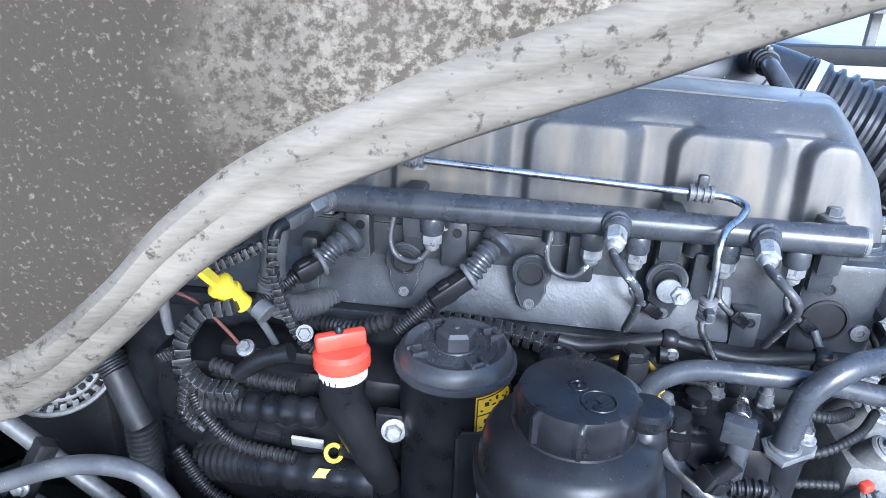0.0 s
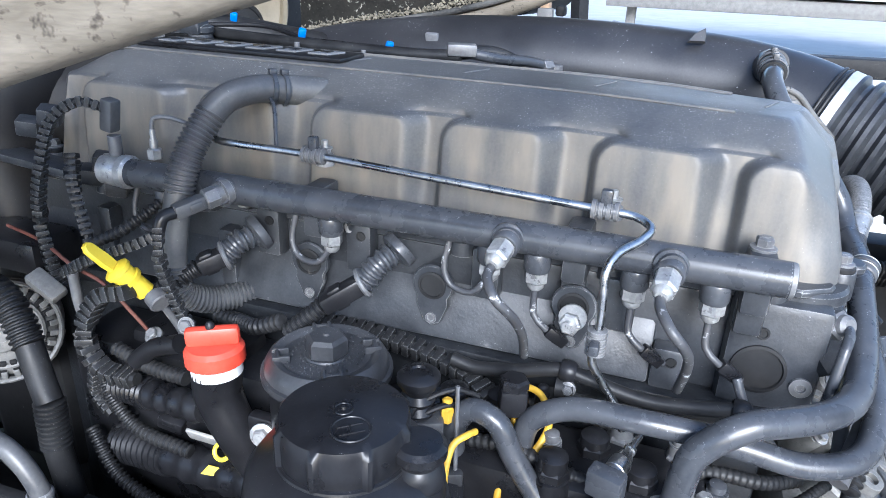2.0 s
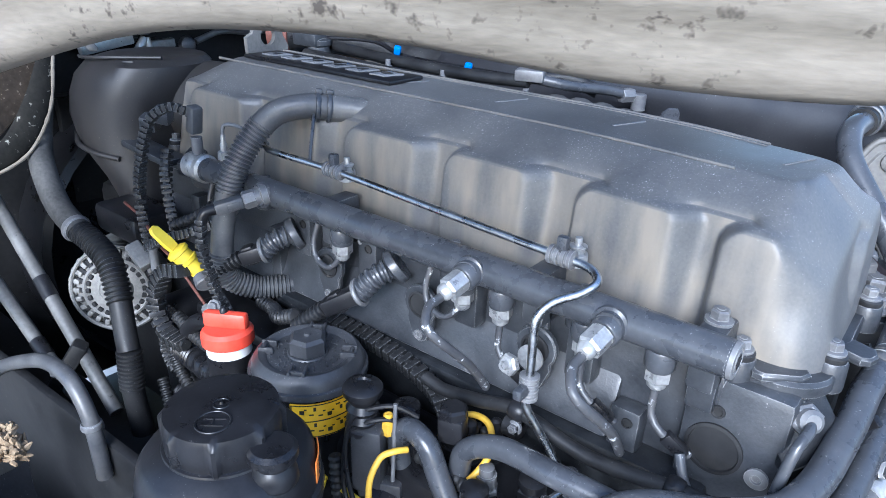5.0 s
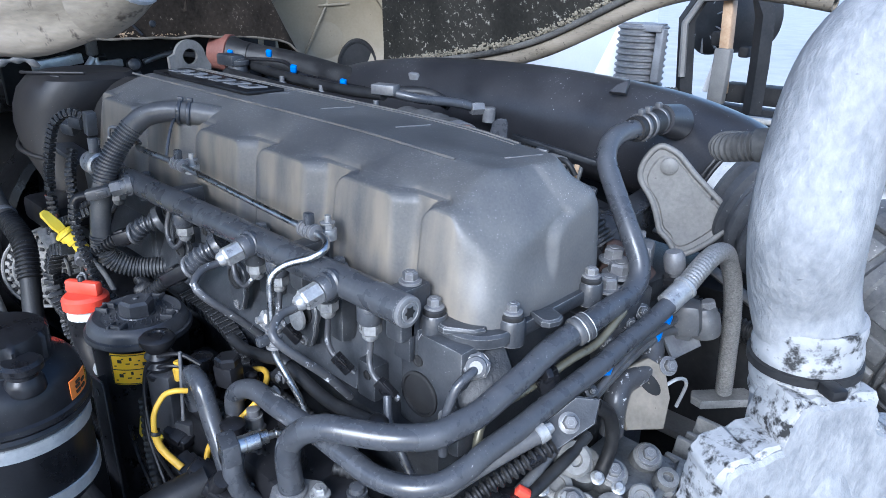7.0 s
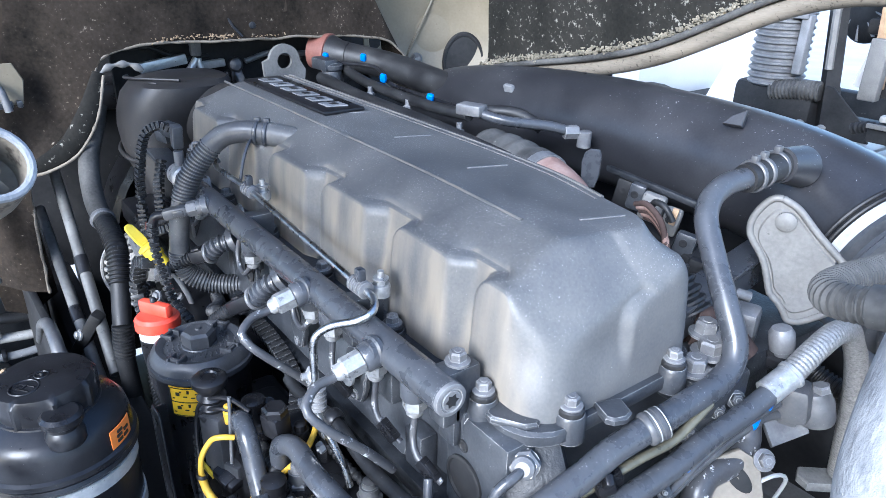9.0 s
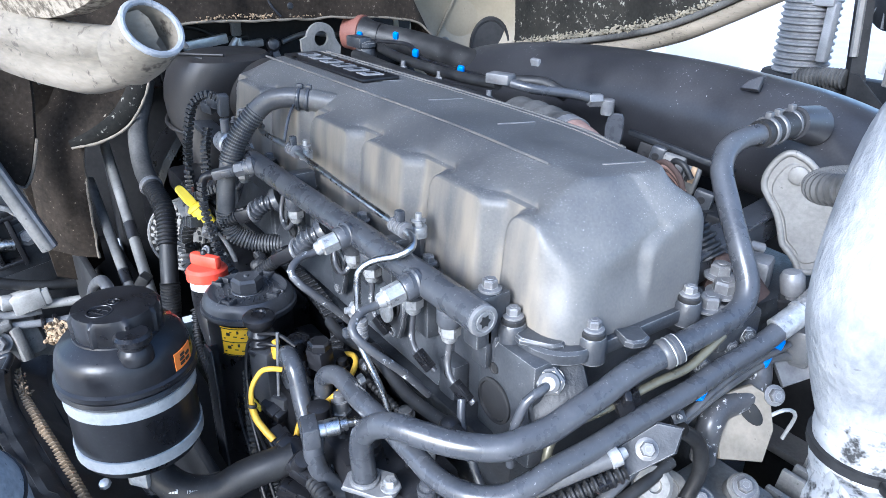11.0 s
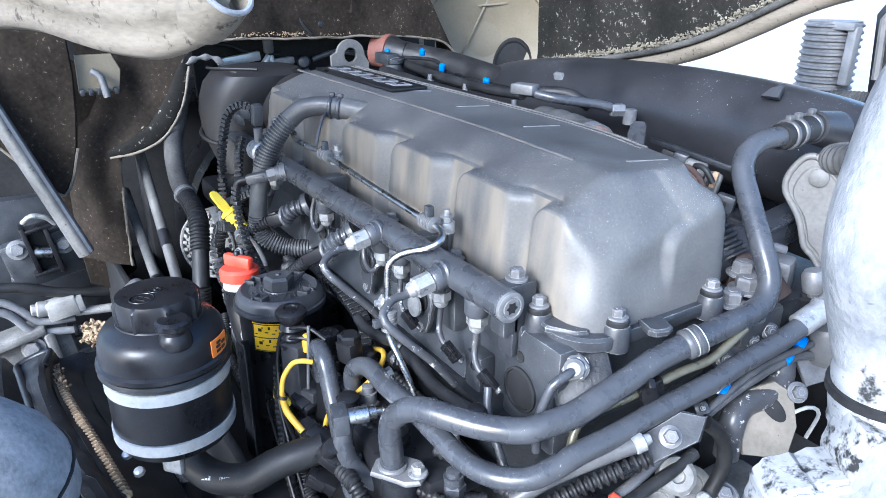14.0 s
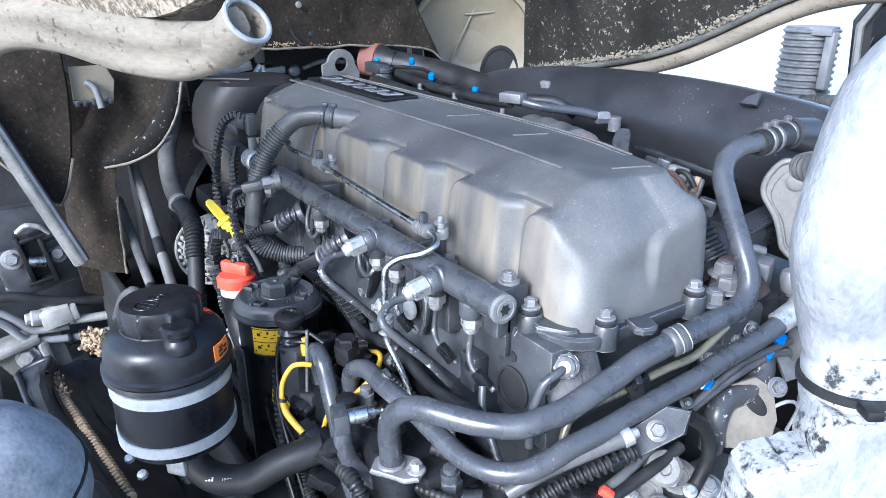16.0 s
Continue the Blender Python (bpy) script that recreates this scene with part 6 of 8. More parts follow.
part("body", Shell().box(0.050, 0.050, 0.062, at(0.722, 0.533, 1.305, 0, -8, 20), 0.014).box(0.030, 0.06, 0.022, at(0.715, 0.55, 1.275, 0, 0, 20), 0.006), HOSE, cp)
part("lobe", Shell().lathe([(0.010, -0.032), (0.024, -0.030), (0.0265, -0.022), (0.0265, 0.006), (0.0235, 0.010), (0.0235, 0.016), (0.020, 0.024), (0.012, 0.028), (0.001, 0.029)], at(0.742, 0.560, 1.300, 8, -14, 0), 26), HOSE, cp)
part("lobe_cap", Shell().hexa(0.013, 0.012, at(0.747, 0.556, 1.326, 8, -14, 0)), DARKSTEEL, cp)
part("knob", Shell().lathe([(0.010, -0.06), (0.010, -0.020), (0.0165, -0.018), (0.0175, -0.010), (0.0175, 0.008), (0.013, 0.016), (0.001, 0.019)], at(0.700, 0.495, 1.415, 6, -10, 0), 24), DARKSTEEL, cp, "rounded dusty plug")
part("seat", Shell().hexa(0.020, 0.018, at(0.703, 0.502, 1.370, 6, -10, 0)), BLACK, cp)
part("bracket", Shell().plate([(-0.03, -0.03), (0.035, -0.03), (0.04, 0.02), (0.0, 0.045), (-0.03, 0.03)], 0.008, aim((0.712, 0.53, 1.262), (0.7, -0.4, 0.55), 15), 0.002), DARKSTEEL, cp)

for o in (0.0, 0.045):
    harness("rear_conduit", "black corrugated conduit behind the engine", [(x, y + o, z - o * 0.8) for x, y, z in [(0.40, 0.86, 1.22), (0.52, 0.82, 1.225), (0.61, 0.8, 1.215), (0.672, 0.8, 1.196), (0.756, 0.8, 1.191), (0.839, 0.8, 1.183), (1.0, 0.82, 1.18), (1.25, 0.86, 1.18)]], 0.018, RUBBER, 0.009, 0.004, "rear conduits")
# pale tube added in place of bright ground showing past the wing
solid("ground_gap_strip", Shell().tube([(0.476, 0.9, 1.31), (0.527, 0.9, 1.295), (0.62, 0.9, 1.253), (0.73, 0.9, 1.199), (0.808, 0.9, 1.142)], 0.010, 12, 0.02, flat=1.8), SHIELD, "pale strip standing for bright ground seen through the wing gap", "wing edge")

# ---- front: intake elbow, alternator, belt side ----
el = thing("intake_manifold_elbow", "black plastic intake elbow in front of the valve cover", "intake elbow")
BODY = [(1.602, -0.690, 0.130, 0.060, 0.060), (1.599, -0.692, 0.128, 0.100, 0.098), (1.588, -0.700, 0.120, 0.122, 0.118), (1.56, -0.712, 0.108, 0.134, 0.126), (1.52, -0.724, 0.095, 0.136, 0.124), (1.48, -0.730, 0.082, 0.130, 0.115), (1.44, -0.720, 0.070, 0.114, 0.102), (1.40, -0.695, 0.060, 0.092, 0.088), (1.36, -0.665, 0.054, 0.070, 0.072), (1.32, -0.648, 0.050, 0.058, 0.060), (1.24, -0.640, 0.050, 0.052, 0.052)]
part("elbow", Shell().rings([[(cx + rx * math.copysign(abs(math.cos(a)) ** 0.85, math.cos(a)), cy + ry * math.copysign(abs(math.sin(a)) ** 0.85, math.sin(a)), z) for a in (2 * math.pi * k / 44 for k in range(44))] for z, cx, cy, rx, ry in BODY]), ELBOW, el)
part("neck", Shell().tube([(-0.46, 0.215, 1.500), (-0.60, 0.185, 1.500), (-0.72, 0.13, 1.498)], 0.090, 32, 0.02), ELBOW, el)
part("seam", Shell().tube([(-0.80, 0.02, 1.592), (-0.74, 0.0, 1.598), (-0.68, 0.02, 1.602), (-0.60, 0.09, 1.604)], 0.0035, 8, 0.01), ELBOW, el)
part("rim", Shell().tube([(-0.800, -0.012, 1.436), (-0.745, -0.036, 1.424), (-0.680, -0.034, 1.416), (-0.630, -0.012, 1.410)], 0.0055, 10, 0.01), ELBOW, el)
part("tab", Shell().box(0.026, 0.022, 0.020, at(-0.640, 0.045, 1.590, 0, 0, 30), 0.004), ELBOW, el)
alt = thing("alternator", "dusty cast aluminium alternator with cooling slots", "alternator")
AM = aim((-0.610, -0.065, 1.150), (0.74, -0.64, 0.14))
part("rotor", Shell().lathe([(0.075, -0.08), (0.078, 0.0), (0.078, 0.012), (0.060, 0.020), (0.02, 0.022)], AM, 36), CHASSIS, alt)
part("winding", Shell().torus(0.060, 0.014, AM @ at(0, 0, 0.0), 36, 8), AMBER, alt, "copper winding")
for k in range(26):
    part("fin", Shell().box(0.026, 0.010, 0.030, AM @ Matrix.Rotation(radians(360 * k / 26), 4, "Z") @ at(0.079, 0, 0.006, 0, 24, 0), 0.002), ALU, alt)
part("rim", Shell().torus(0.088, 0.006, AM @ at(0, 0, -0.012), 40, 8, 1.8).torus(0.062, 0.006, AM @ at(0, 0, 0.022), 40, 8, 1.2).torus(0.090, 0.005, AM @ at(0, 0, 0.016), 40, 8, 1.6), ALU, alt)
part("casing", Shell().lathe([(0.092, -0.10), (0.096, -0.095), (0.096, -0.03), (0.090, -0.022), (0.080, -0.022)], AM, 40), ALU, alt)
part("end_cover", Shell().lathe([(0.088, -0.012), (0.086, 0.004), (0.078, 0.016), (0.056, 0.026), (0.034, 0.029), (0.030, 0.036), (0.022, 0.038), (0.012, 0.038), (0.010, 0.045)], AM, 44), ALU, alt)
for k in range(22):
    part("slot", Shell().box(0.034, 0.0105, 0.007, AM @ Matrix.Rotation(radians(360 * k / 22), 4, "Z") @ at(0.066, 0, 0.0215, 0, 24, 0), 0.002), CHASSIS, alt)
hl = thing("radiator_hose", "black coolant hose with corrugated section running down past the alternator", "hose")
part("upper", Shell().tube([(-0.835, -0.055, 1.52), (-0.815, -0.075, 1.47), (-0.755, -0.112, 1.40), (-0.676, -0.128, 1.33), (-0.60, -0.128, 1.295)], 0.024, 22, 0.012), DUSTRUBBER, hl, "dusty upper hose")
part("bellows", Shell().tube([(-0.615, -0.128, 1.298), (-0.55, -0.127, 1.285), (-0.491, -0.130, 1.260), (-0.445, -0.144, 1.20)], 0.0225, 22, pitch=0.009, depth=0.004), RUBBER, hl)
part("lower", Shell().tube([(-0.446, -0.144, 1.202), (-0.418, -0.157, 1.145), (-0.405, -0.162, 1.12)], 0.0205, 22, 0.02), RUBBER, hl)
part("lower_bellows", Shell().tube([(-0.406, -0.162, 1.122), (-0.402, -0.167, 1.08), (-0.40, -0.17, 1.045)], 0.0215, 22, pitch=0.008, depth=0.0035), RUBBER, hl)
part("foot", Shell().tube([(-0.40, -0.17, 1.047), (-0.392, -0.17, 0.98), (-0.38, -0.17, 0.90)], 0.0205, 22, 0.02), RUBBER, hl)
lh = thing("drain_hose", "dark grey hose arching low beside the wheel arch", "hose")
part("hose", Shell().tube([(-0.86, -0.30, 0.90), (-0.66, -0.30, 1.04), (-0.50, -0.30, 1.125), (-0.40, -0.30, 1.165), (-0.32, -0.30, 1.165), (-0.275, -0.30, 1.11), (-0.265, -0.30, 1.0)], 0.013, 16, 0.012), HOSE, lh)
part("clamp", Shell().torus(0.0145, 0.003, aim((-0.275, -0.30, 1.10), (0.1, 0, -1)), 20, 8, 2.0), DARKSTEEL, lh)
part("clamp", Shell().torus(0.0245, 0.004, aim((-0.612, -0.128, 1.298), (1, 0, -0.2)), 24, 8, 2), DARKSTEEL, hl)
for pts in ([(-0.375, 0.0, 1.545), (-0.40, -0.02, 1.555), (-0.43, -0.045, 1.53), (-0.45, -0.06, 1.46), (-0.465, -0.066, 1.38), (-0.455, -0.07, 1.30), (-0.44, -0.07, 1.26)], [(-0.43, -0.02, 1.47), (-0.42, -0.035, 1.42), (-0.40, -0.045, 1.36), (-0.385, -0.05, 1.32)], [(-0.22, -0.06, 1.40), (-0.27, -0.085, 1.375), (-0.34, -0.10, 1.345), (-0.40, -0.10, 1.31)], [(-0.40, -0.09, 1.20), (-0.36, -0.11, 1.22), (-0.35, -0.115, 1.18), (-0.36, -0.115, 1.12), (-0.33, -0.12, 1.09)]):
    cable_chain("wiring_harness", "black segmented wiring conduit at the engine's front", pts, 0.0185, group="front wiring conduits")
fs = thing("front_plug", "grey two-pin plug at the rail's front end", "connector")
part("plug", Shell().box(0.022, 0.022, 0.05, aim((-0.365, 0.002, 1.535), (0.2, 0, 1)), 0.004), HOSE, fs)
part("stem", Shell().lathe([(0.010, 0), (0.010, 0.03)], at(-0.362, 0.0, 1.475), 14), DARKSTEEL, fs)
solid("red_cable", Shell().tube([(-0.56, -0.05, 1.345), (-0.48, -0.06, 1.335), (-0.40, -0.08, 1.315), (-0.34, -0.085, 1.30), (-0.30, -0.075, 1.25), (-0.275, -0.06, 1.20)], 0.0030, 10, 0.012), FADED, "thin red battery cable behind the dipstick", "cable")
fb = thing("front_casting", "dark timing cover and brackets at the engine's front", "casting")
part("cover", Shell().box(0.22, 0.42, 0.55, at(-0.70, 0.22, 1.05), 0.03), CHASSIS, fb)
part("bracket", Shell().box(0.16, 0.10, 0.06, at(-0.56, -0.03, 1.305), 0.015), BLACK, fb)
part("oil_module", Shell().box(0.42, 0.12, 0.30, at(-0.22, -0.03, 1.05), 0.02), BLACK, fb)
part("step", Shell().box(0.20, 0.08, 0.05, at(-0.22, -0.030, 1.195), 0.012), BLACK, fb)
part("stud", Shell().lathe([(0.014, 0), (0.014, 0.008), (0.010, 0.010)], aim((-0.274, -0.065, 1.212), (0, -0.6, 0.8)), 20).hexa(0.009, 0.018, aim((-0.274, -0.065, 1.212), (0, -0.6, 0.8))), ZINC, fb)
part("duct_a", Shell().tube([(-0.345, -0.095, 1.125), (-0.30, -0.102, 1.135), (-0.245, -0.114, 1.145)], 0.023, 18, pitch=0.012, depth=0.004), BLACK, fb)
part("duct_sleeve", Shell().tube([(-0.252, -0.113, 1.144), (-0.205, -0.125, 1.154), (-0.130, -0.140, 1.168)], lambda u: 0.021 + 0.002 * math.sin(24 * u), 18, 0.004), BLACK, fb)
part("duct_b", Shell().tube([(-0.36, -0.085, 1.00), (-0.30, -0.095, 1.015), (-0.235, -0.105, 1.025)], 0.031, 18, pitch=0.013, depth=0.005), BLACK, fb)
part("duct_b_sleeve", Shell().tube([(-0.24, -0.104, 1.024), (-0.16, -0.115, 1.032), (-0.05, -0.125, 1.045)], lambda u: 0.029 + 0.0018 * math.sin(30 * u), 18, 0.006), BLACK, fb)
part("silver_plate", Shell().box(0.050, 0.006, 0.030, at(-0.165, -0.112, 1.088, 30, 8, 8), 0.002), ALUWHITE, fb, "small pale metal plate")
for q in ((-0.33, -0.085, 1.075), (-0.235, -0.095, 1.085), (-0.09, -0.12, 1.095), (-0.30, -0.09, 1.175)):
    part("connector", Shell().box(0.042, 0.024, 0.026, at(*q, 15, 18, 12), 0.004).box(0.020, 0.030, 0.012, at(q[0], q[1], q[2] + 0.008, 15, 18, 12), 0.002), BLACK, fb)
for pts in ([(-0.36, -0.10, 1.17), (-0.33, -0.115, 1.12), (-0.28, -0.12, 1.075), (-0.18, -0.125, 1.065)], [(-0.31, -0.11, 1.21), (-0.24, -0.12, 1.20), (-0.17, -0.125, 1.20)], [(-0.38, -0.12, 1.05), (-0.32, -0.135, 0.98), (-0.22, -0.14, 0.95), (-0.10, -0.14, 0.94)]):
    part("loom", Shell().tube(pts, 0.010, 10, pitch=0.009, depth=0.003), RUBBER, fb)
part("yellow_tag", Shell().plate([(-0.03, -0.006), (0.03, -0.008), (0.034, 0.004), (-0.02, 0.008)], 0.003, at(-0.120, -0.135, 1.055, 60, 0, 10), 0.001), YELLOW, fb, "yellow wire tags")
part("yellow_ring", Shell().torus(0.012, 0.0035, at(-0.118, -0.130, 1.090, 60, 10, 0), 22, 8), YELLOW, fb)

# ---- struts and left side ----
for a, b in (((-1.02, -0.17, 1.42), (-0.44, -0.19, 0.98)), ((-1.00, -0.22, 1.22), (-0.42, -0.22, 0.92))):
    t = thing("tilt_strut", "grey dirty steel pipe slanting down beside the engine", "pipe", "slanting pipes")
    A, B = Vector(a), Vector(b)
    part("rod", Shell().tube([A, B], 0.014, 16, 0.2), OLDROD, t)
    part("tape", Shell().tube([A.lerp(B, 0.55), A.lerp(B, 0.62)], 0.0155, 16, 0.03), BLACK, t)

cc = thing("strut_clamp", "black clamp with a zinc bolt holding the slanting pipes", "clamp")
c0, c1 = Vector((-1.02, -0.17, 1.42)).lerp(Vector((-0.44, -0.19, 0.98)), 0.80), Vector((-1.00, -0.22, 1.22)).lerp(Vector((-0.42, -0.22, 0.92)), 0.72)
part("clamp", Shell().box(0.034, 0.030, (c1 - c0).length + 0.05, aim((c0 + c1) / 2 + Vector((0, -0.012, 0)), c1 - c0), 0.006), RUBBER, cc)
bolt(cc, (c0 + c1) / 2 + Vector((0.0, -0.030, 0.0)), (0.1, -1, 0.3), 0.010, 0.009, ZINC)

# ---- cab, tilted forward ----
cab = thing("truck_cab", "tilted truck cab seen from below, dirty linings and bare edges", "truck cab")
NEAR = [(-0.40, -0.62, 1.455), (-0.28, -0.61, 1.468), (-0.20, -0.60, 1.486), (-0.145, -0.595, 1.512), (-0.09, -0.588, 1.560), (-0.045, -0.583, 1.605), (0.02, -0.575, 1.652), (0.10, -0.565, 1.690), (0.20, -0.548, 1.726), (0.30, -0.518, 1.760), (0.40, -0.485, 1.788), (0.50, -0.452, 1.793), (0.60, -0.420, 1.785), (0.68, -0.397, 1.786), (0.725, -0.384, 1.796), (0.750, -0.377, 1.806), (0.764, -0.372, 1.817)]


def side_panel(line, y, lean, top, mat, edge, r, outward):
    rows = []
    pts = [Vector((q[0], q[1] if len(q) > 2 else y, q[-1])) for q in line]
    path = spline(pts, 0.03)
    m = 22
    for p in path:
        row = []
        for k in range(m + 1):
            u = k / m
            z = p.z + (top - p.z) * u
            bulge = 0.012 * noise.noise(Vector((p.x * 4, z * 4, y))) * min(1, 4 * u)
            row.append((p.x + 0.04 * u * smooth(0.5, 0.8, p.x), p.y + lean * (z - p.z) + bulge + outward * 0.010 * smooth(0, 0.1, u), z))
        rows.append(row)
    s = Shell()
    w = m + 1
    th = outward * 0.012
    for off in (0, th):
        for row in rows:
            s.v += [(a, b + off, c) for a, b, c in row]
    n = len(rows)
    for off in (0, n * w):
        for i in range(n - 1):
            for j in range(m):
                a = off + i * w + j
                s.f.append([a, a + 1, a + w + 1, a + w])
    for i in range(n - 1):
        a, b = i * w, n * w + i * w
        s.f += [[a, a + w, b + w, b]]
        a, b = i * w + m, n * w + i * w + m
        s.f += [[a, a + w, b + w, b]]
    for j in range(m):
        for i in (0, n - 1):
            a, b = i * w + j, n * w + i * w + j
            s.f += [[a, a + 1, b + 1, b]]
    return s, path


EDGE_SECTION = [(-0.013, 0.013), (-0.010, 0.004), (0.0, 0.0), (0.010, 0.004), (0.013, 0.013), (0.008, 0.021), (0.011, 0.026), (0.009, 0.033), (0.005, 0.043), (-0.003, 0.050), (-0.012, 0.048), (-0.020, 0.038), (-0.018, 0.028), (-0.012, 0.023)]


def edge_profile(path, flip=1):
    rings = []
    for k, p in enumerate(path):
        w = (1 + 0.10 * noise.noise(p * 14)) * (1 - 0.42 * smooth(len(path) - 11, len(path) - 1, k))
        rings.append([(p.x, p.y + a * flip * w, p.z + b * w) for a, b in EDGE_SECTION])
    return Shell().rings(rings)


s, path = side_panel([(x, y, z + 0.045) for x, y, z in NEAR], -0.365, 0.06, 2.02, FELT, EDGE, 0.02, -1)
part("side_lining", s, FELT, cab, "dirty speckled felt side lining")
low = spline(NEAR, 0.012)
part("edge_band", edge_profile(low[:-1]), EDGE, cab, "dusty rolled edge band", sharp=60)
tube_end = [tuple(p + Vector((0, 0, 0.015))) for p in low[-4:]]
part("edge_tube", Shell().tube(tube_end, 0.0165, 24, 0.006, inner=0.84), EDGE, cab, "open tube end of the edge")
part("tube_rim", Shell().torus(0.0152, 0.0018, aim(tube_end[-1], low[-1] - low[-3]), 28, 8), POST, cab, "pale rim of the tube end")
FAR = [(-0.70, 1.50), (-0.60, 1.525), (-0.45, 1.555), (-0.20, 1.605), (-0.03, 1.655), (0.12, 1.722), (0.24, 1.78), (0.34, 1.815), (0.45, 1.834), (0.58, 1.826), (0.69, 1.812)]
# far lining's shade is put into a darker felt than the near one
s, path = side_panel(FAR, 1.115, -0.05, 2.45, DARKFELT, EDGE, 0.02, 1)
part("far_lining", s, DARKFELT, cab, "dirty felt lining on the far side, shade in its dark tone")
part("far_edge", Shell().tube([tuple(p) for p in path], 0.021, 16, 0.03, flat=1.0, inner=0.78), EDGE, cab, "grey rubber edge strip")
part("far_bead", Shell().tube([tuple(p + Vector((0, -0.018, 0.030))) for p in path], 0.009, 10, 0.03), DUSTRUBBER, cab)
FARLINE = [tuple(p + Vector((0, -0.016, 0.046))) for p in path]
# engine tunnel
AR = [(-0.255, 1.05), (-0.250, 1.25), (-0.235, 1.375), (-0.17, 1.44), (-0.115, 1.49), (-0.06, 1.58), (-0.03, 1.635), (0.03, 1.655), (0.10, 1.662), (0.29, 1.658), (0.50, 1.655), (0.66, 1.650), (0.78, 1.632), (0.84, 1.60), (0.88, 1.55), (0.90, 1.40)]
arch = spline([(-0.82, y, z) for y, z in AR], 0.03)
s = Shell()
m = 12
c = Vector((0, 0.33, 1.3))
for off in (0.0, -0.02):
    for p in arch:
        o = Vector((0, p.y - c.y, max(0.02, p.z - c.z))).normalized()
        reach = 1.0
        if p.z < 1.45:
            o = Vector((0, math.copysign(1, p.y - c.y), 0.15)).normalized()
            reach = 0.16
        elif p.y < 0.05:
            reach = 0.16 + 0.5 * smooth(1.45, 1.66, p.z)
        if p.y > 0.45:
            o = Vector((0, -0.55 * smooth(0.5, 0.85, p.y), 1)).normalized()
            reach = 1.0 if p.z > 1.58 else 0.10
        for k in range(m + 1):
            u = k / m
            s.v.append((p.x + off - 0.10 * u * u + 0.02 * noise.noise(p * 3 + Vector((u * 3, 0, 0))), p.y + o.y * 0.75 * u * reach, p.z + o.z * 0.85 * u * reach))
n, w = len(arch), m + 1
for off in (0, n * w):
    for i in range(n - 1):
        for j in range(m):
            a = off + i * w + j
            s.f.append([a, a + 1, a + w + 1, a + w])
for i in range(n - 1):
    a, b = i * w, n * w + i * w
    s.f.append([a, a + w, b + w, b])
part("tunnel_lining", s, LINER, cab, "dark brown-black engine tunnel lining")
part("tunnel_edge", Shell().tube([tuple(p + Vector((0.004, 0.004 * noise.noise(p * 40), 0.004 * noise.noise(p * 31)))) for p in arch], lambda u: 0.0038 + 0.0022 * noise.noise(Vector((u * 90, 0, 0))), 8, 0.008), EDGE, cab, "pale worn lining edge")
part("curled_lip", Shell().tube([(-0.800, -0.268, 1.380), (-0.780, -0.205, 1.402), (-0.772, -0.140, 1.440), (-0.780, -0.085, 1.515), (-0.800, -0.045, 1.605)], lambda u: 0.012 + 0.016 * math.sin(3.1 * u), 12, 0.01, flat=0.5), DARKFELT, cab, "curled lip of the torn lining")
part("lip_edge", Shell().tube([(-0.790, -0.268, 1.374), (-0.762, -0.200, 1.388), (-0.752, -0.130, 1.424), (-0.762, -0.072, 1.500), (-0.790, -0.036, 1.598)], lambda u: 0.0035 + 0.002 * noise.noise(Vector((u * 60, 3, 0))), 8, 0.008), EDGE, cab, "frayed pale edge of the lip")
part("tunnel_seam", Shell().tube([(-0.815, 0.335, 1.665), (-0.83, 0.30, 1.72), (-0.88, 0.29, 1.95)], 0.004, 8, 0.03), BLACK, cab)
part("front_wall", Shell().box(0.04, 3.0, 2.4, at(-1.75, 0.4, 2.0, 0, -12, 0), 0.01), CHASSIS, cab, "dark cab front wall")
part("floor_pan", Shell().box(2.3, 2.3, 0.05, at(-0.86, 0.27, 2.55, 0, -52, 0), 0.01), CHASSIS, cab, "dark tilted cab floor")
PAN = aim((-1.02, 1.13, 1.60), (0.85, -0.5, 0.0))
cz = Shell().lathe([(0.262, -0.06), (0.262, 0.0), (0.255, 0.008), (0.240, 0.006), (0.236, -0.012), (0.20, -0.03), (0.001, -0.075)], PAN, 44)
part("lamp_pan", cz, CREAM, cab, "cream painted round pressing in the cab floor")
well = part("pan_opening", Shell().lathe([(0.100, 0.004), (0.094, 0.012), (0.086, 0.010), (0.080, -0.01), (0.070, -0.03), (0.001, -0.035)], PAN @ at(0.115, -0.100, -0.040, 0, 0, 0) @ Matrix.Diagonal((0.8, 1.1, 1, 1)), 34), CHASSIS, cab, "dark round opening in the pressing")
part("well_ring", Shell().torus(0.052, 0.010, PAN @ at(0.115, -0.100, -0.052) @ Matrix.Diagonal((0.8, 1.1, 1, 1)), 30, 8), DARKSTEEL, well)
part("pan_rib", Shell().box(0.30, 0.008, 0.008, PAN @ at(-0.05, 0.02, -0.046, 0, 0, 65), 0.003), CREAM, cab)
part("pan_rib", Shell().box(0.12, 0.008, 0.008, PAN @ at(0.03, 0.13, -0.040, 0, 0, 5), 0.003), CREAM, cab)
part("pan_knob", Shell().lathe([(0.022, 0), (0.020, 0.02), (0.012, 0.03)], PAN @ at(-0.06, -0.09, -0.055), 18).hexa(0.016, 0.03, PAN @ at(-0.06, -0.09, -0.03)), DARKSTEEL, cab)
part("bulkhead", Shell().box(0.03, 2.2, 1.6, at(-1.16, 1.2, 1.95), 0.01), CHASSIS, cab, "dark cab underside")
part("lower_bulkhead", Shell().box(0.03, 0.62, 0.9, at(-1.12, 1.22, 1.05), 0.01), CHASSIS, cab)

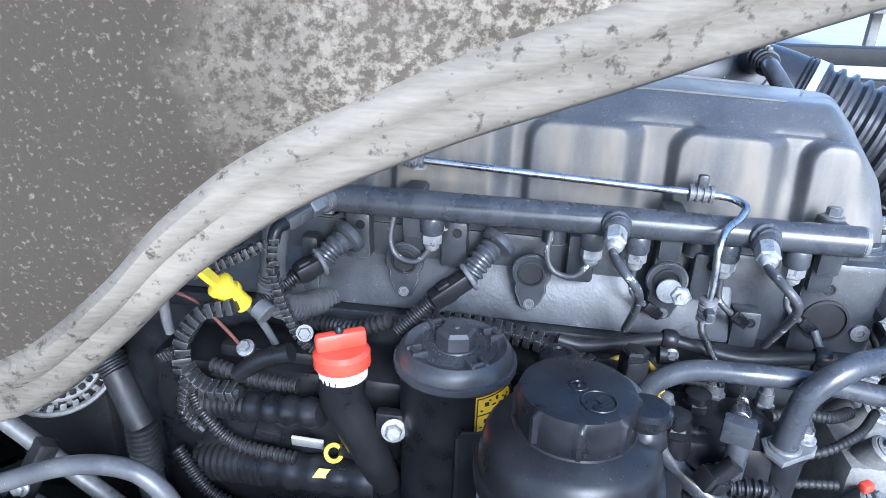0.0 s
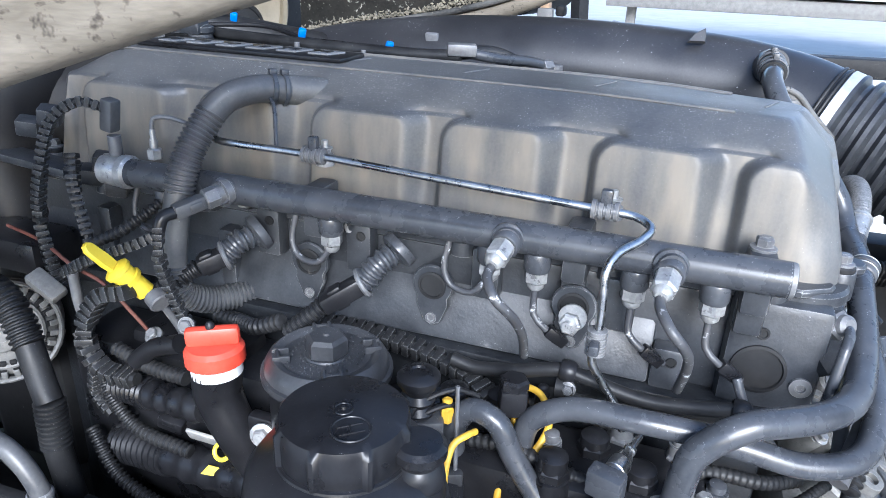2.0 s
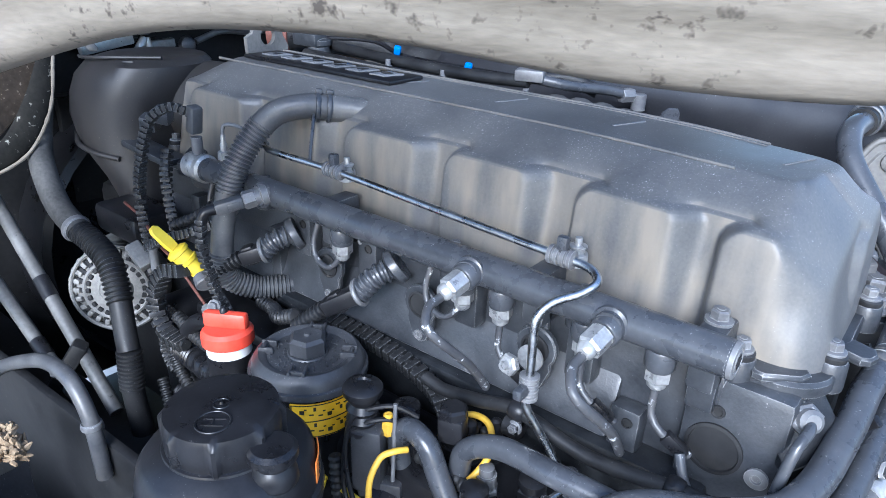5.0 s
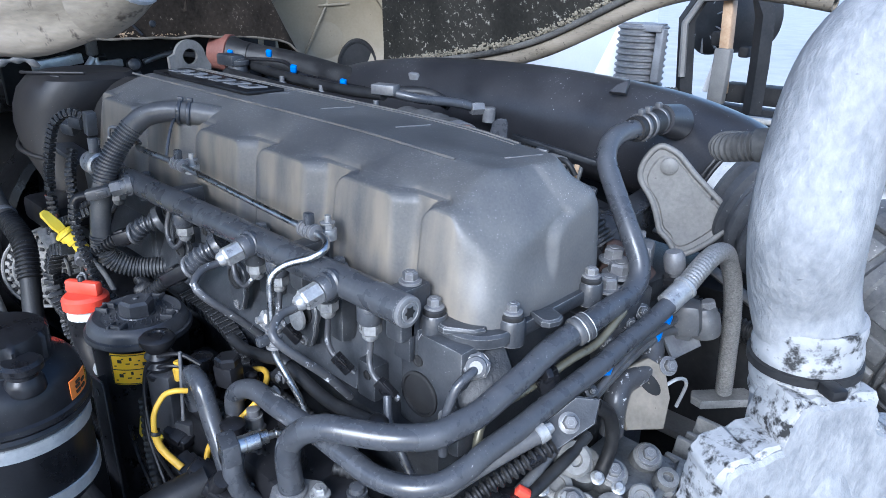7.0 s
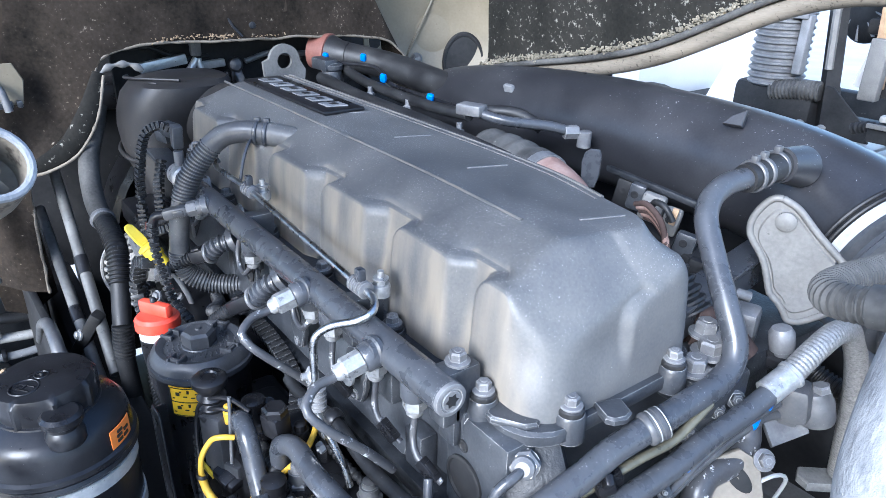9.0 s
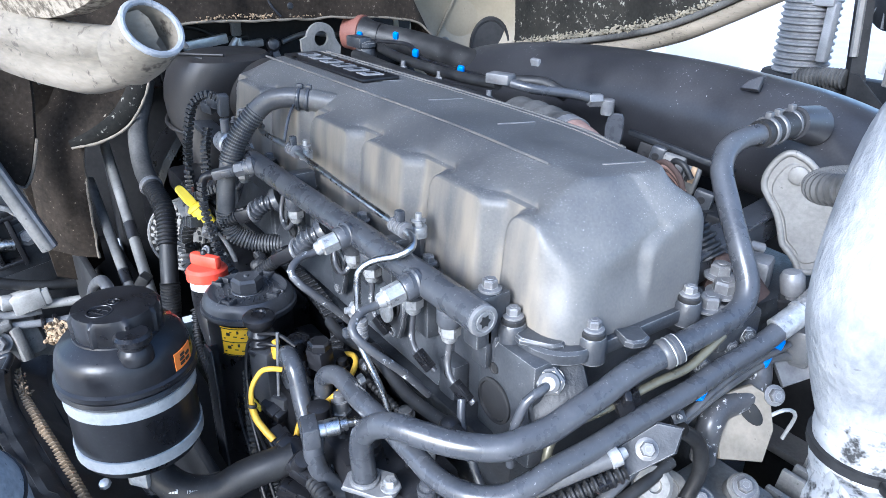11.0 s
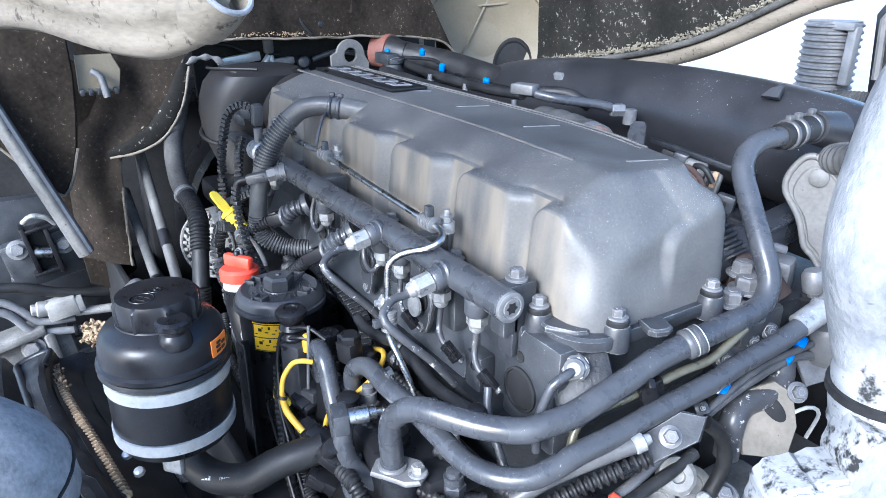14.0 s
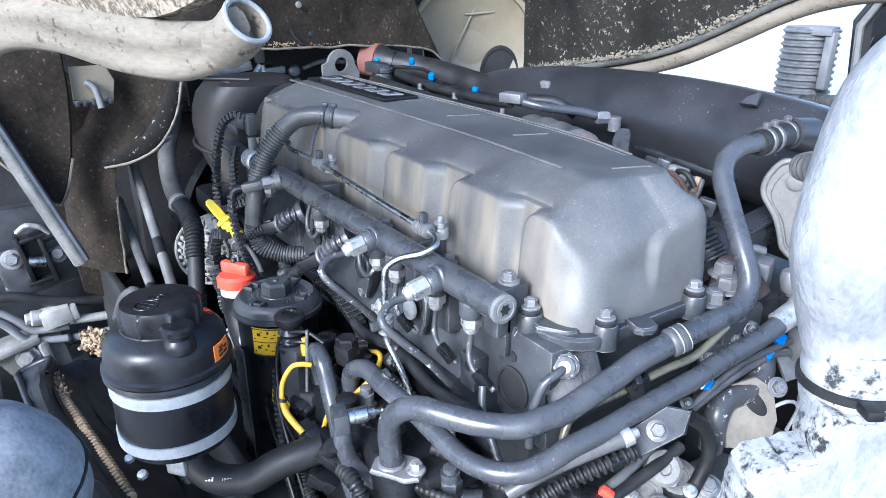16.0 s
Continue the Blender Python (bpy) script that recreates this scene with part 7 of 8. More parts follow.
# ---- flap on the near front ----
flap = Shell()
FL = [(-0.52, 1.74), (-0.36, 1.66), (-0.22, 1.545), (-0.02, 1.63), (-0.02, 1.60), (-0.12, 1.47), (-0.235, 1.33), (-0.235, 1.20), (-0.225, 0.97), (-0.30, 0.92), (-0.36, 0.95), (-0.375, 1.15), (-0.41, 1.32), (-0.50, 1.52)]
flap.plate(FL, 0.02, Matrix(((0, 0, 1, -1.0), (1, 0, 0, 0), (0, 1, 0, 0), (0, 0, 0, 1))), 0.004)
solid("wheel_flap", flap, LINER, "dirty black rubber flap hanging beside the engine", "rubber flap")

# ---- brackets under the cab front ----
wl = thing("front_bracketry", "pale brackets, struts and cables under the cab front", "brackets")
part("bar", Shell().box(0.02, 0.13, 0.028, at(-0.93, 0.145, 1.593, 8, 0, 0), 0.004), BAND, wl)
part("bar", Shell().box(0.02, 0.085, 0.022, at(-0.93, 0.275, 1.580, 4, 0, 0), 0.004), ALUWHITE, wl)
part("strut", Shell().tube([(-0.91, 0.185, 1.54), (-0.92, 0.235, 1.60)], 0.010, 12, 0.02), BAND, wl)
part("strut", Shell().tube([(-0.91, 0.25, 1.53), (-0.92, 0.24, 1.60)], 0.009, 12, 0.02), BAND, wl)
part("hook", Shell().box(0.02, 0.03, 0.05, at(-0.92, 0.235, 1.632), 0.006), DARKSTEEL, wl)
part("knob", Shell().lathe([(0.020, 0), (0.022, 0.01), (0.016, 0.024), (0.006, 0.028)], aim((-0.92, 0.345, 1.575), (1, -0.3, 0.2)), 20), PAINT, wl)
part("knob_foot", Shell().box(0.02, 0.025, 0.06, at(-0.92, 0.355, 1.535, 20, 0, 0), 0.006), DARKSTEEL, wl)
for k in range(6):
    part("comb", Shell().box(0.02, 0.010, 0.028, at(-0.91, 0.245 + 0.017 * k, 1.545), 0.002), BLACK, wl)
part("cable", Shell().tube([(-0.95, 0.05, 1.64), (-0.94, 0.12, 1.635), (-0.94, 0.20, 1.60), (-0.95, 0.28, 1.60)], 0.007, 10, 0.02), RUBBER, wl)
part("cable", Shell().tube([(-0.93, 0.38, 1.58), (-0.93, 0.46, 1.60), (-0.93, 0.56, 1.59), (-0.93, 0.66, 1.60)], 0.008, 10, 0.02), DARKSTEEL, wl)
part("foil", Shell().tube([(-0.80, -0.055, 1.585), (-0.80, -0.02, 1.615), (-0.80, 0.03, 1.618), (-0.80, 0.06, 1.60)], lambda u: 0.007 + 0.003 * math.sin(23 * u), 9, 0.006, flat=0.6), SHIELD, wl, "crumpled pale foil edge")
part("rear_plate", Shell().box(0.02, 0.75, 0.16, at(-1.0, 0.40, 1.56), 0.004), CHASSIS, wl)


def tufts(name, label, cat, line, n, size, mat, seed, parent=None):
    """Torn foam: many small leaning shreds along a line."""
    rnd2 = random.Random(seed)
    path = spline(line, 0.004)
    s = Shell()
    for _ in range(n):
        p = rnd2.choice(path) + Vector((rnd2.gauss(0, size * 0.35), rnd2.gauss(0, size * 0.35), rnd2.gauss(0, size * 0.35)))
        d = Vector((rnd2.uniform(-1, 1), rnd2.uniform(-1, 1), rnd2.uniform(-0.6, 1)))
        r = size * rnd2.uniform(0.10, 0.26)
        s.lathe([(r * 0.7, 0), (r, size * rnd2.uniform(0.1, 0.2)), (r * 0.8, size * rnd2.uniform(0.3, 0.5)), (r * 0.3, size * rnd2.uniform(0.5, 0.65))], aim(p, d), 5)
    if parent:
        return tagged(part(name, s, mat, parent, label), kind="stuff")
    return solid(name, s, mat, label, cat, kind="stuff")


tufts("torn_lining", "pale torn foam along the lining's edge", "", [(-0.812, 0.10, 1.668), (-0.812, 0.20, 1.672), (-0.812, 0.33, 1.668)], 90, 0.010, FOAM, 3, cab)
tufts("torn_lining", "pale fibres along the far lining's edge", "", FARLINE, 1500, 0.014, FRAYED, 5, cab)
tufts("torn_lining", "pale torn foam along the lining's edge", "", [(-0.812, 0.36, 1.665), (-0.812, 0.46, 1.664)], 24, 0.007, FOAM, 4, cab)
part("stud", Shell().lathe([(0.010, 0), (0.008, 0.004), (0.001, 0.005)], aim((-0.812, 0.33, 1.78), (1, 0, 0.1)), 16), SHIELD, cab)
part("stud", Shell().lathe([(0.010, 0), (0.008, 0.004), (0.001, 0.005)], aim((-0.800, 0.36, 1.695), (1, 0, 0.1)), 16), GRIMESHADE, cab)
part("cream_bracket", Shell().plate([(-0.312, 1.545), (-0.215, 1.545), (-0.205, 1.60), (-0.222, 1.640), (-0.308, 1.640)], 0.006, Matrix(((0, 0, 1, -0.815), (1, 0, 0, 0), (0, 1, 0, 0), (0, 0, 0, 1))), 0.002), CREAM, cab, "cream bracket showing through the lining")
for k in range(5):
    part("bracket_comb", Shell().box(0.02, 0.012, 0.016, at(-0.80, -0.305 + 0.020 * k, 1.548, 4, 0, 0), 0.003), PAINT, cab)
part("bracket_hook", Shell().tube([(-0.80, -0.275, 1.600), (-0.79, -0.258, 1.585), (-0.785, -0.250, 1.535)], 0.009, 10, 0.01), DARKSTEEL, cab)

# ---- hanging flap and slanting beam ----
hf = thing("hanging_flap", "dark dusty rubber flap hanging from the cab", "rubber flap")
part("sheet", Shell().plate([(-0.66, 1.80), (-0.32, 1.70), (-0.318, 1.60), (-0.325, 1.50), (-0.34, 1.41), (-0.365, 1.33), (-0.39, 1.29), (-0.42, 1.31), (-0.50, 1.42), (-0.62, 1.56)], 0.022, Matrix(((0, 0, 1, -0.81), (1, 0, 0, 0), (0, 1, 0, 0), (0, 0, 0, 1))), 0.007), LINER, hf)
part("worn_edge", Shell().tube([(-0.79, -0.34, 1.41), (-0.79, -0.365, 1.33), (-0.79, -0.39, 1.29), (-0.79, -0.42, 1.31), (-0.79, -0.50, 1.42), (-0.79, -0.62, 1.56)], 0.004, 6, 0.02), EDGE, hf, "pale worn edge")
sbm = thing("cab_stay", "dusty grey steel stay slanting down beside the flap", "stay")
part("bar", Shell().tube([(-0.8, -0.548, 1.649), (-0.72, -0.373, 1.148)], 0.036, 16, 0.03, flat=0.6), OLDROD, sbm)
part("ridge", Shell().tube([(-0.78, -0.542, 1.657), (-0.7, -0.367, 1.156)], 0.012, 8, 0.05), GREY, sbm)

# ---- painted post at the rear ----
post = thing("cab_post", "thick white painted post with chipped paint and black straps", "post")
POSTLINE = [(1.19, -0.026, 1.80), (1.12, -0.041, 1.828), (1.070, -0.056, 1.826), (1.038, -0.066, 1.812), (1.024, -0.072, 1.79), (1.019, -0.078, 1.75), (1.02, -0.084, 1.7), (1.02, -0.06, 1.65), (1.028, -0.052, 1.6)]
part("upper", Shell().tube(POSTLINE[:-1] + [(1.028, -0.052, 1.618)], 0.034, 34, 0.006), POST, post)
part("joint", Shell().tube([(1.027, -0.054, 1.632), (1.031, -0.048, 1.572)], lambda u: 0.0346 + 0.0006 * math.sin(19 * u), 34, 0.003), CHIPPED, post, "bare chipped joint under a strap")
part("lower", Shell().tube([(1.030, -0.050, 1.584), (1.034, -0.046, 1.555), (1.040, -0.044, 1.50), (1.052, -0.05, 1.42), (1.06, -0.06, 1.2)], lambda u: 0.034 + 0.006 * smooth(0.04, 0.22, u), 34, 0.008), POST, post)
FOOT = Matrix(((0.56, 0, 0.83, 1.030), (0.83, 0, -0.56, -0.052), (0, 1, 0, 1.562), (0, 0, 0, 1)))


def ragged(outline, size, seed, step=0.004):
    """An outline in short steps with a worn, uneven rim."""
    out = []
    for a, b in zip(outline, outline[1:] + outline[:1]):
        n = max(2, int(math.hypot(b[0] - a[0], b[1] - a[1]) / step))
        for k in range(n):
            x, y = a[0] + (b[0] - a[0]) * k / n, a[1] + (b[1] - a[1]) * k / n
            w = noise.noise(Vector((x * 150, y * 150, seed)))
            out.append((x + size * w, y + size * noise.noise(Vector((x * 130, y * 130, seed + 7)))))
    return out


FOOTLINE = [(-0.030, 0.026), (-0.036, -0.008), (-0.052, -0.014), (-0.071, -0.018), (-0.078, -0.030), (-0.080, -0.070), (-0.086, -0.26), (0.11, -0.26), (0.11, -0.03), (0.06, -0.012), (0.036, 0.004), (0.030, 0.026)]
part("foot", Shell().plate(ragged(FOOTLINE, 0.0032, 2), 0.040, FOOT @ at(0, 0, -0.004), 0.004), CHIPPED, post, "bare chipped rim of the foot")
part("foot_paint", Shell().plate(ragged([(x * 0.955, y * 0.975 - 0.003) for x, y in FOOTLINE], 0.0036, 5), 0.012, FOOT @ at(0, 0, 0.0265), 0.003), POST, post)
for h, v in ((0.02, -0.118), (-0.045, -0.115)):
    part("hole", Shell().lathe([(0.011, 0), (0.012, 0.002), (0.009, 0.003), (0.008, 0.0005), (0.001, 0.0005)], FOOT @ at(h, v, 0.0375), 20), CHASSIS, post)
part("strap", Shell().tube([FOOT @ Vector((-0.084, -0.092, 0.036)), FOOT @ Vector((-0.05, -0.096, 0.044)), FOOT @ Vector((0.02, -0.094, 0.044)), FOOT @ Vector((0.11, -0.086, 0.044))], 0.0035, 8, 0.01, flat=1.6), RUBBER, post, "black plastic strap")
part("strap", Shell().lathe([(0.0345, -0.0032), (0.0367, -0.003), (0.0367, 0.003), (0.0345, 0.0032)], aim((1.029, -0.052, 1.598), (0.05, 0.05, -1)), 30), RUBBER, post, "black plastic strap")
part("strap_buckle", Shell().box(0.012, 0.008, 0.014, FOOT @ at(-0.012, 0.036, 0.040), 0.002), RUBBER, post)
pin = thing("breather_line", "black corrugated hose ending beside the post", "hose")
part("hose", Shell().tube([(1.160, -0.020, 1.795), (1.12, 0.035, 1.765), (1.02, 0.05, 1.735), (0.965, 0.048, 1.722), (0.938, 0.046, 1.716)], 0.0138, 20, 0.01), DUSTRUBBER, pin)
part("corrugated_limb", Shell().tube([(0.945, 0.047, 1.717), (0.918, 0.050, 1.710), (0.904, 0.066, 1.706), (0.900, 0.095, 1.703), (0.900, 0.155, 1.694), (0.903, 0.235, 1.684), (0.93, 0.32, 1.68)], 0.0112, 20, pitch=0.0046, depth=0.0022), DUSTRUBBER, pin, "dusty corrugated hose bend")

# ---- lower left: fender and mat ----
DOME = (0.432, -0.640, 1.312)
fen = Shell()
fen.lathe([(0.125 * math.cos(radians(a)), 0.125 * math.sin(radians(a))) for a in (-50, -30, -10, 5, 20, 35, 50, 65, 78, 89)], at(DOME[0], DOME[1], DOME[2], 8, 6, 0) @ Matrix.Diagonal((1.0, 1.15, 1.0, 1)), 44)
dome = thing("wheel_arch_dome", "dusty light grey rounded plastic arch", "mudguard")
part("shell", fen, DOMEGREY, dome)
part("seam", Shell().torus(0.1245, 0.0022, at(DOME[0], DOME[1], DOME[2], 8, 6, 0) @ Matrix.Diagonal((1.0, 1.15, 1.0, 1)) @ at(0, 0, 0.012), 44, 6), BLACK, dome, "black rubber seam")


def draped(lines, thick, seed):
    """A sheet laid over neighbouring lines, with a wavy surface and real thickness."""
    path = [spline(q, 0.012) for q in lines]
    n = min(len(q) for q in path)
    path = [[q[int(k * (len(q) - 1) / (n - 1))] for k in range(n)] for q in path]
    rows = []
    for k in range(n):
        col = spline([q[k] for q in path], 0.01) if len(path) > 2 else [path[0][k].lerp(path[1][k], u / 10) for u in range(11)]
        rows.append([col[int(u * (len(col) - 1) / 12)] + Vector((0, 0, 0.008 * noise.noise(Vector((k * 0.22, u * 0.3, seed))))) for u in range(13)])
    s = Shell()
    for off in (0.0, -thick):
        for row in rows:
            s.v += [(p.x, p.y, p.z + off) for p in row]
    for off in (0, n * 13):
        s.f += [[off + a * 13 + b, off + a * 13 + b + 1, off + a * 13 + b + 14, off + a * 13 + b + 13] for a in range(n - 1) for b in range(12)]
    for b in (0, 12):
        s.f += [[a * 13 + b, a * 13 + b + 13, n * 13 + a * 13 + b + 13, n * 13 + a * 13 + b] for a in range(n - 1)]
    for a in (0, n - 1):
        s.f += [[a * 13 + b, a * 13 + b + 1, n * 13 + a * 13 + b + 1, n * 13 + a * 13 + b] for b in range(12)]
    return s


FRAY = [(-0.261, -0.489, 1.103), (-0.214, -0.501, 1.099), (-0.124, -0.499, 1.103), (-0.028, -0.484, 1.099), (0.073, -0.467, 1.091), (0.225, -0.446, 1.088)]
lin = thing("arch_liner", "scuffed dark plastic wheel arch liner with a rolled rim", "arch liner")
part("sheet", draped([[(-0.244, -0.559, 1.115), (-0.191, -0.56, 1.122), (-0.115, -0.557, 1.129), (0.003, -0.545, 1.124), (0.102, -0.525, 1.119), (0.248, -0.499, 1.121)], [(-0.233, -0.504, 1.136), (-0.186, -0.517, 1.132), (-0.093, -0.52, 1.129), (0.006, -0.51, 1.118), (0.106, -0.494, 1.112), (0.252, -0.471, 1.117)], FRAY], 0.006, 1), RUBBER, lin)
part("rim", Shell().tube([(0.003, -0.545, 1.124), (-0.191, -0.56, 1.122), (-0.244, -0.559, 1.115), (-0.233, -0.504, 1.136), (-0.186, -0.517, 1.132)], 0.007, 10, 0.01), BLACK, lin)
sm = thing("sound_mat", "black sound-damping mat with torn brown foam edge", "mat")
part("sheet", draped([FRAY, [(-0.29, -0.395, 1.079), (-0.253, -0.405, 1.052), (-0.174, -0.409, 1.035), (-0.069, -0.398, 1.02), (0.044, -0.367, 1.004), (0.181, -0.352, 0.996)]], 0.010, 2), RUBBER, sm)
part("cut_edge", Shell().tube(FRAY[2:], 0.0085, 7, pitch=0.010, depth=0.005), FOAM, sm, "ribbed brown cut edge")
tufts("torn_foam", "frayed brown foam tuft", "", FRAY[1:3], 300, 0.013, FOAM, 8, sm)
tufts("torn_foam", "brown foam tuft", "", [(-0.40, -0.415, 1.08), (-0.36, -0.405, 1.09), (-0.32, -0.40, 1.085)], 420, 0.024, FOAM, 9, sm)
for p in ((0.16, -0.417, 1.077), (0.091, -0.425, 1.068)):
    part("pebble", Shell().lathe([(0.006, -0.003), (0.010, 0.0), (0.008, 0.006), (0.002, 0.008)], at(*p, 20, 10, 30), 8), BAND, sm, "pale grit")

# ---- far side and distance ----
ft = thing("far_truck", "parked truck chassis with dark frames and a pale tank behind", "truck")
part("rail", Shell().box(5.0, 0.12, 0.26, at(1.2, 3.75, 0.92), 0.02), CHASSIS, ft)
part("rail", Shell().box(5.0, 0.12, 0.26, at(1.2, 4.55, 0.92), 0.02), CHASSIS, ft)
part("rail", Shell().box(2.6, 0.16, 0.10, at(0.86, 3.55, 1.295, 0, -1, 0), 0.01), CHASSIS, ft, "dark cross rail")
part("axle", Shell().box(0.3, 1.1, 0.3, at(-1.9, 4.15, 0.75), 0.03), CHASSIS, ft)
part("air_pipe", Shell().tube([(-0.93, 3.42, 1.22), (-0.935, 3.42, 1.62)], 0.142, 30, pitch=0.036, depth=0.014), DARKSTEEL, ft, "grey ribbed air intake pipe")
part("pipe_bracket", Shell().box(0.05, 0.06, 0.30, at(-0.775, 3.34, 1.45), 0.01).box(0.16, 0.05, 0.04, at(-0.84, 3.32, 1.60), 0.008), GREY, ft)
part("pipe_base", Shell().box(0.46, 0.34, 0.22, at(-0.87, 3.46, 1.13), 0.04), CHASSIS, ft)
part("corrugated_elbow", Shell().tube([(-0.88, 3.32, 1.20), (-0.76, 3.31, 1.225), (-0.62, 3.32, 1.235)], 0.05, 18, pitch=0.02, depth=0.008), DUSTRUBBER, ft)
part("frame_hoop", Shell().tube([(-0.575, 3.36, 1.0), (-0.615, 3.37, 1.35), (-0.655, 3.38, 1.66), (-0.575, 3.38, 1.80), (-0.30, 3.39, 1.825), (-0.235, 3.39, 1.70), (-0.215, 3.38, 1.45), (-0.20, 3.38, 1.0)], 0.050, 4, 0.05, straight=True), CHASSIS, ft, "dark steel frame hoop")
part("hoop_face", Shell().tube([(-0.612, 3.325, 1.35), (-0.640, 3.33, 1.64), (-0.562, 3.335, 1.775), (-0.31, 3.345, 1.795)], 0.020, 6, 0.05, straight=True), SHIELD, ft)
part("gusset", Shell().plate([(-0.58, 1.02), (-0.33, 1.02), (-0.36, 1.10), (-0.56, 1.27), (-0.60, 1.27)], 0.02, Matrix(((1, 0, 0, 0), (0, 0, -1, 3.32), (0, 1, 0, 0), (0, 0, 0, 1))), 0.003), CHASSIS, ft)
part("frame_post", Shell().box(0.055, 0.07, 0.52, at(-0.425, 3.42, 1.53, 0, -4, 0), 0.006), OCHRE, ft, "rusty brown upright")
part("frame_post", Shell().box(0.09, 0.06, 0.30, at(-0.415, 3.38, 1.37), 0.01), SHIELD, ft)
part("frame_post", Shell().box(0.04, 0.06, 0.20, at(-0.505, 3.50, 1.36, 0, 12, 0), 0.008), TRUCKWHITE, ft)
part("bracket", Shell().box(0.10, 0.08, 0.08, at(-0.50, 3.52, 1.56), 0.02), CHASSIS, ft)
part("bracket", Shell().box(0.06, 0.08, 0.06, at(-0.35, 3.52, 1.50), 0.015), CHASSIS, ft)
drum = part("air_drum", Shell().lathe([(0.03, 0.16), (0.06, 0.17), (0.19, 0.15), (0.21, 0.13), (0.21, -0.10), (0.20, -0.12), (0.20, -0.24), (0.19, -0.25), (0.04, -0.26)], aim((-0.62, 3.85, 1.66), (-0.45, -0.85, -0.05)), 36), CHASSIS, ft, "dark air filter drum")
for k in range(10):
    part("fin", Shell().box(0.010, 0.145, 0.02, aim((-0.62, 3.85, 1.66), (-0.45, -0.85, -0.05)) @ Matrix.Rotation(2 * math.pi * k / 10, 4, "Z") @ at(0, 0.125, 0.152), 0.003), GREY, drum)
part("mirror_box", Shell().box(0.06, 0.05, 0.11, at(-0.10, 4.2, 1.36, 0, 10, 0), 0.012), GREY, ft)
part("tray", Shell().box(1.5, 0.42, 0.07, at(0.55, 3.12, 1.165), 0.008), CHASSIS, ft, "black tray above the tank")
part("tray_lip", Shell().box(1.5, 0.02, 0.02, at(0.55, 2.90, 1.205), 0.003), SHIELD, ft)
part("tray_bar", Shell().box(0.42, 0.05, 0.03, at(0.02, 3.02, 1.225, 0, 0, 6), 0.008), ALUWHITE, ft)
part("chain", Shell().tube([(-0.34, 3.1, 1.13), (-0.26, 3.08, 1.16), (-0.18, 3.06, 1.15), (-0.12, 3.0, 1.17)], 0.022, 10, pitch=0.022, depth=0.012), CHASSIS, ft)
for k in range(11):
    part("tank_panel", Shell().box(0.186, 0.72, 0.46, at(-0.36 + 0.192 * k, 3.06, 0.795), 0.035), TANK, ft, "pale ribbed tank panel")
part("tank_core", Shell().box(2.2, 0.66, 0.42, at(0.60, 3.08, 0.79), 0.02), SHIELD, ft)
part("fitting", Shell().lathe([(0.05, 0), (0.055, 0.02), (0.03, 0.03)], at(-0.42, 3.0, 1.06), 18), GREY, ft)
for x, y, r in ((-0.55, 3.02, 0.035), (-0.48, 3.1, 0.028), (-0.60, 3.12, 0.03), (-0.66, 3.05, 0.022)):
    part("valve", Shell().lathe([(r, 0), (r * 1.1, 0.03), (r * 0.7, 0.06), (r * 0.8, 0.09), (r * 0.3, 0.10)], at(x, y, 1.02), 14), ALU, ft)
part("valve_deck", Shell().box(0.42, 0.40, 0.05, at(-0.60, 3.12, 1.0), 0.01), CHASSIS, ft)
part("fairing", Shell().plate([(-1.46, 1.02), (-1.06, 1.02), (-1.04, 1.10), (-1.02, 1.62), (-1.20, 1.60)], 0.03, Matrix(((1, 0, 0, 0), (0, 0, -1, 3.62), (0, 1, 0, 0), (0, 0, 0, 1))), 0.006), TRUCKWHITE, ft, "white plastic fairing")
for x in (-1.9, 3.1):
    part("wheel", Shell().lathe([(0.50, -0.15), (0.52, -0.1), (0.52, 0.1), (0.50, 0.15), (0.30, 0.16), (0.28, 0.05), (0.10, 0.05)], aim((x, 3.6, 0.52), (0, -1, 0)), 30), RUBBER, ft)
part("cabin", Shell().box(1.6, 2.3, 2.6, at(-2.9, 4.9, 2.1), 0.15), TRUCKWHITE, ft)
wt2 = thing("white_trailer", "white box trailer far behind", "trailer")
part("box", Shell().box(9, 2.5, 2.6, at(3.0, 16, 2.6), 0.03), TRUCKWHITE, wt2)
for x in (-1.0, 6.8):
    part("leg", Shell().box(0.2, 0.2, 1.0, at(x, 15.5, 0.5), 0.02), SHIELD, wt2)
part("frame", Shell().box(9, 2.2, 0.3, at(3.0, 16, 1.1), 0.02), SHIELD, wt2)
oc = thing("ochre_beam", "worn ochre steel beam beside the chassis", "beam")
part("beam", Shell().box(0.12, 0.55, 0.10, at(0.66, 2.62, 1.34, 0, 0, -18), 0.01), OCHRE, oc)
for k in range(3):
    part("step", Shell().box(0.16, 0.10, 0.06, at(0.60 + 0.06 * k, 2.38 + 0.17 * k, 1.40 - 0.005 * k, 0, 0, -18), 0.008), OCHRE, oc)
part("foot", Shell().box(0.06, 0.06, 1.30, at(0.70, 2.75, 0.65), 0.008), CHASSIS, oc)
own = thing("chassis_frame", "truck's own dark chassis rails", "chassis")
part("rail", Shell().box(4.5, 0.09, 0.30, at(1.0, -0.20, 0.80), 0.01), CHASSIS, own)
part("rail", Shell().box(4.5, 0.09, 0.42, at(1.2, 0.97, 0.99), 0.01), CHASSIS, own)
part("rail_lip", Shell().box(4.5, 0.10, 0.02, at(1.2, 0.90, 0.84), 0.004), SHIELD, own)
part("cross", Shell().box(0.12, 1.1, 0.2, at(1.9, 0.35, 0.85), 0.01), CHASSIS, own)
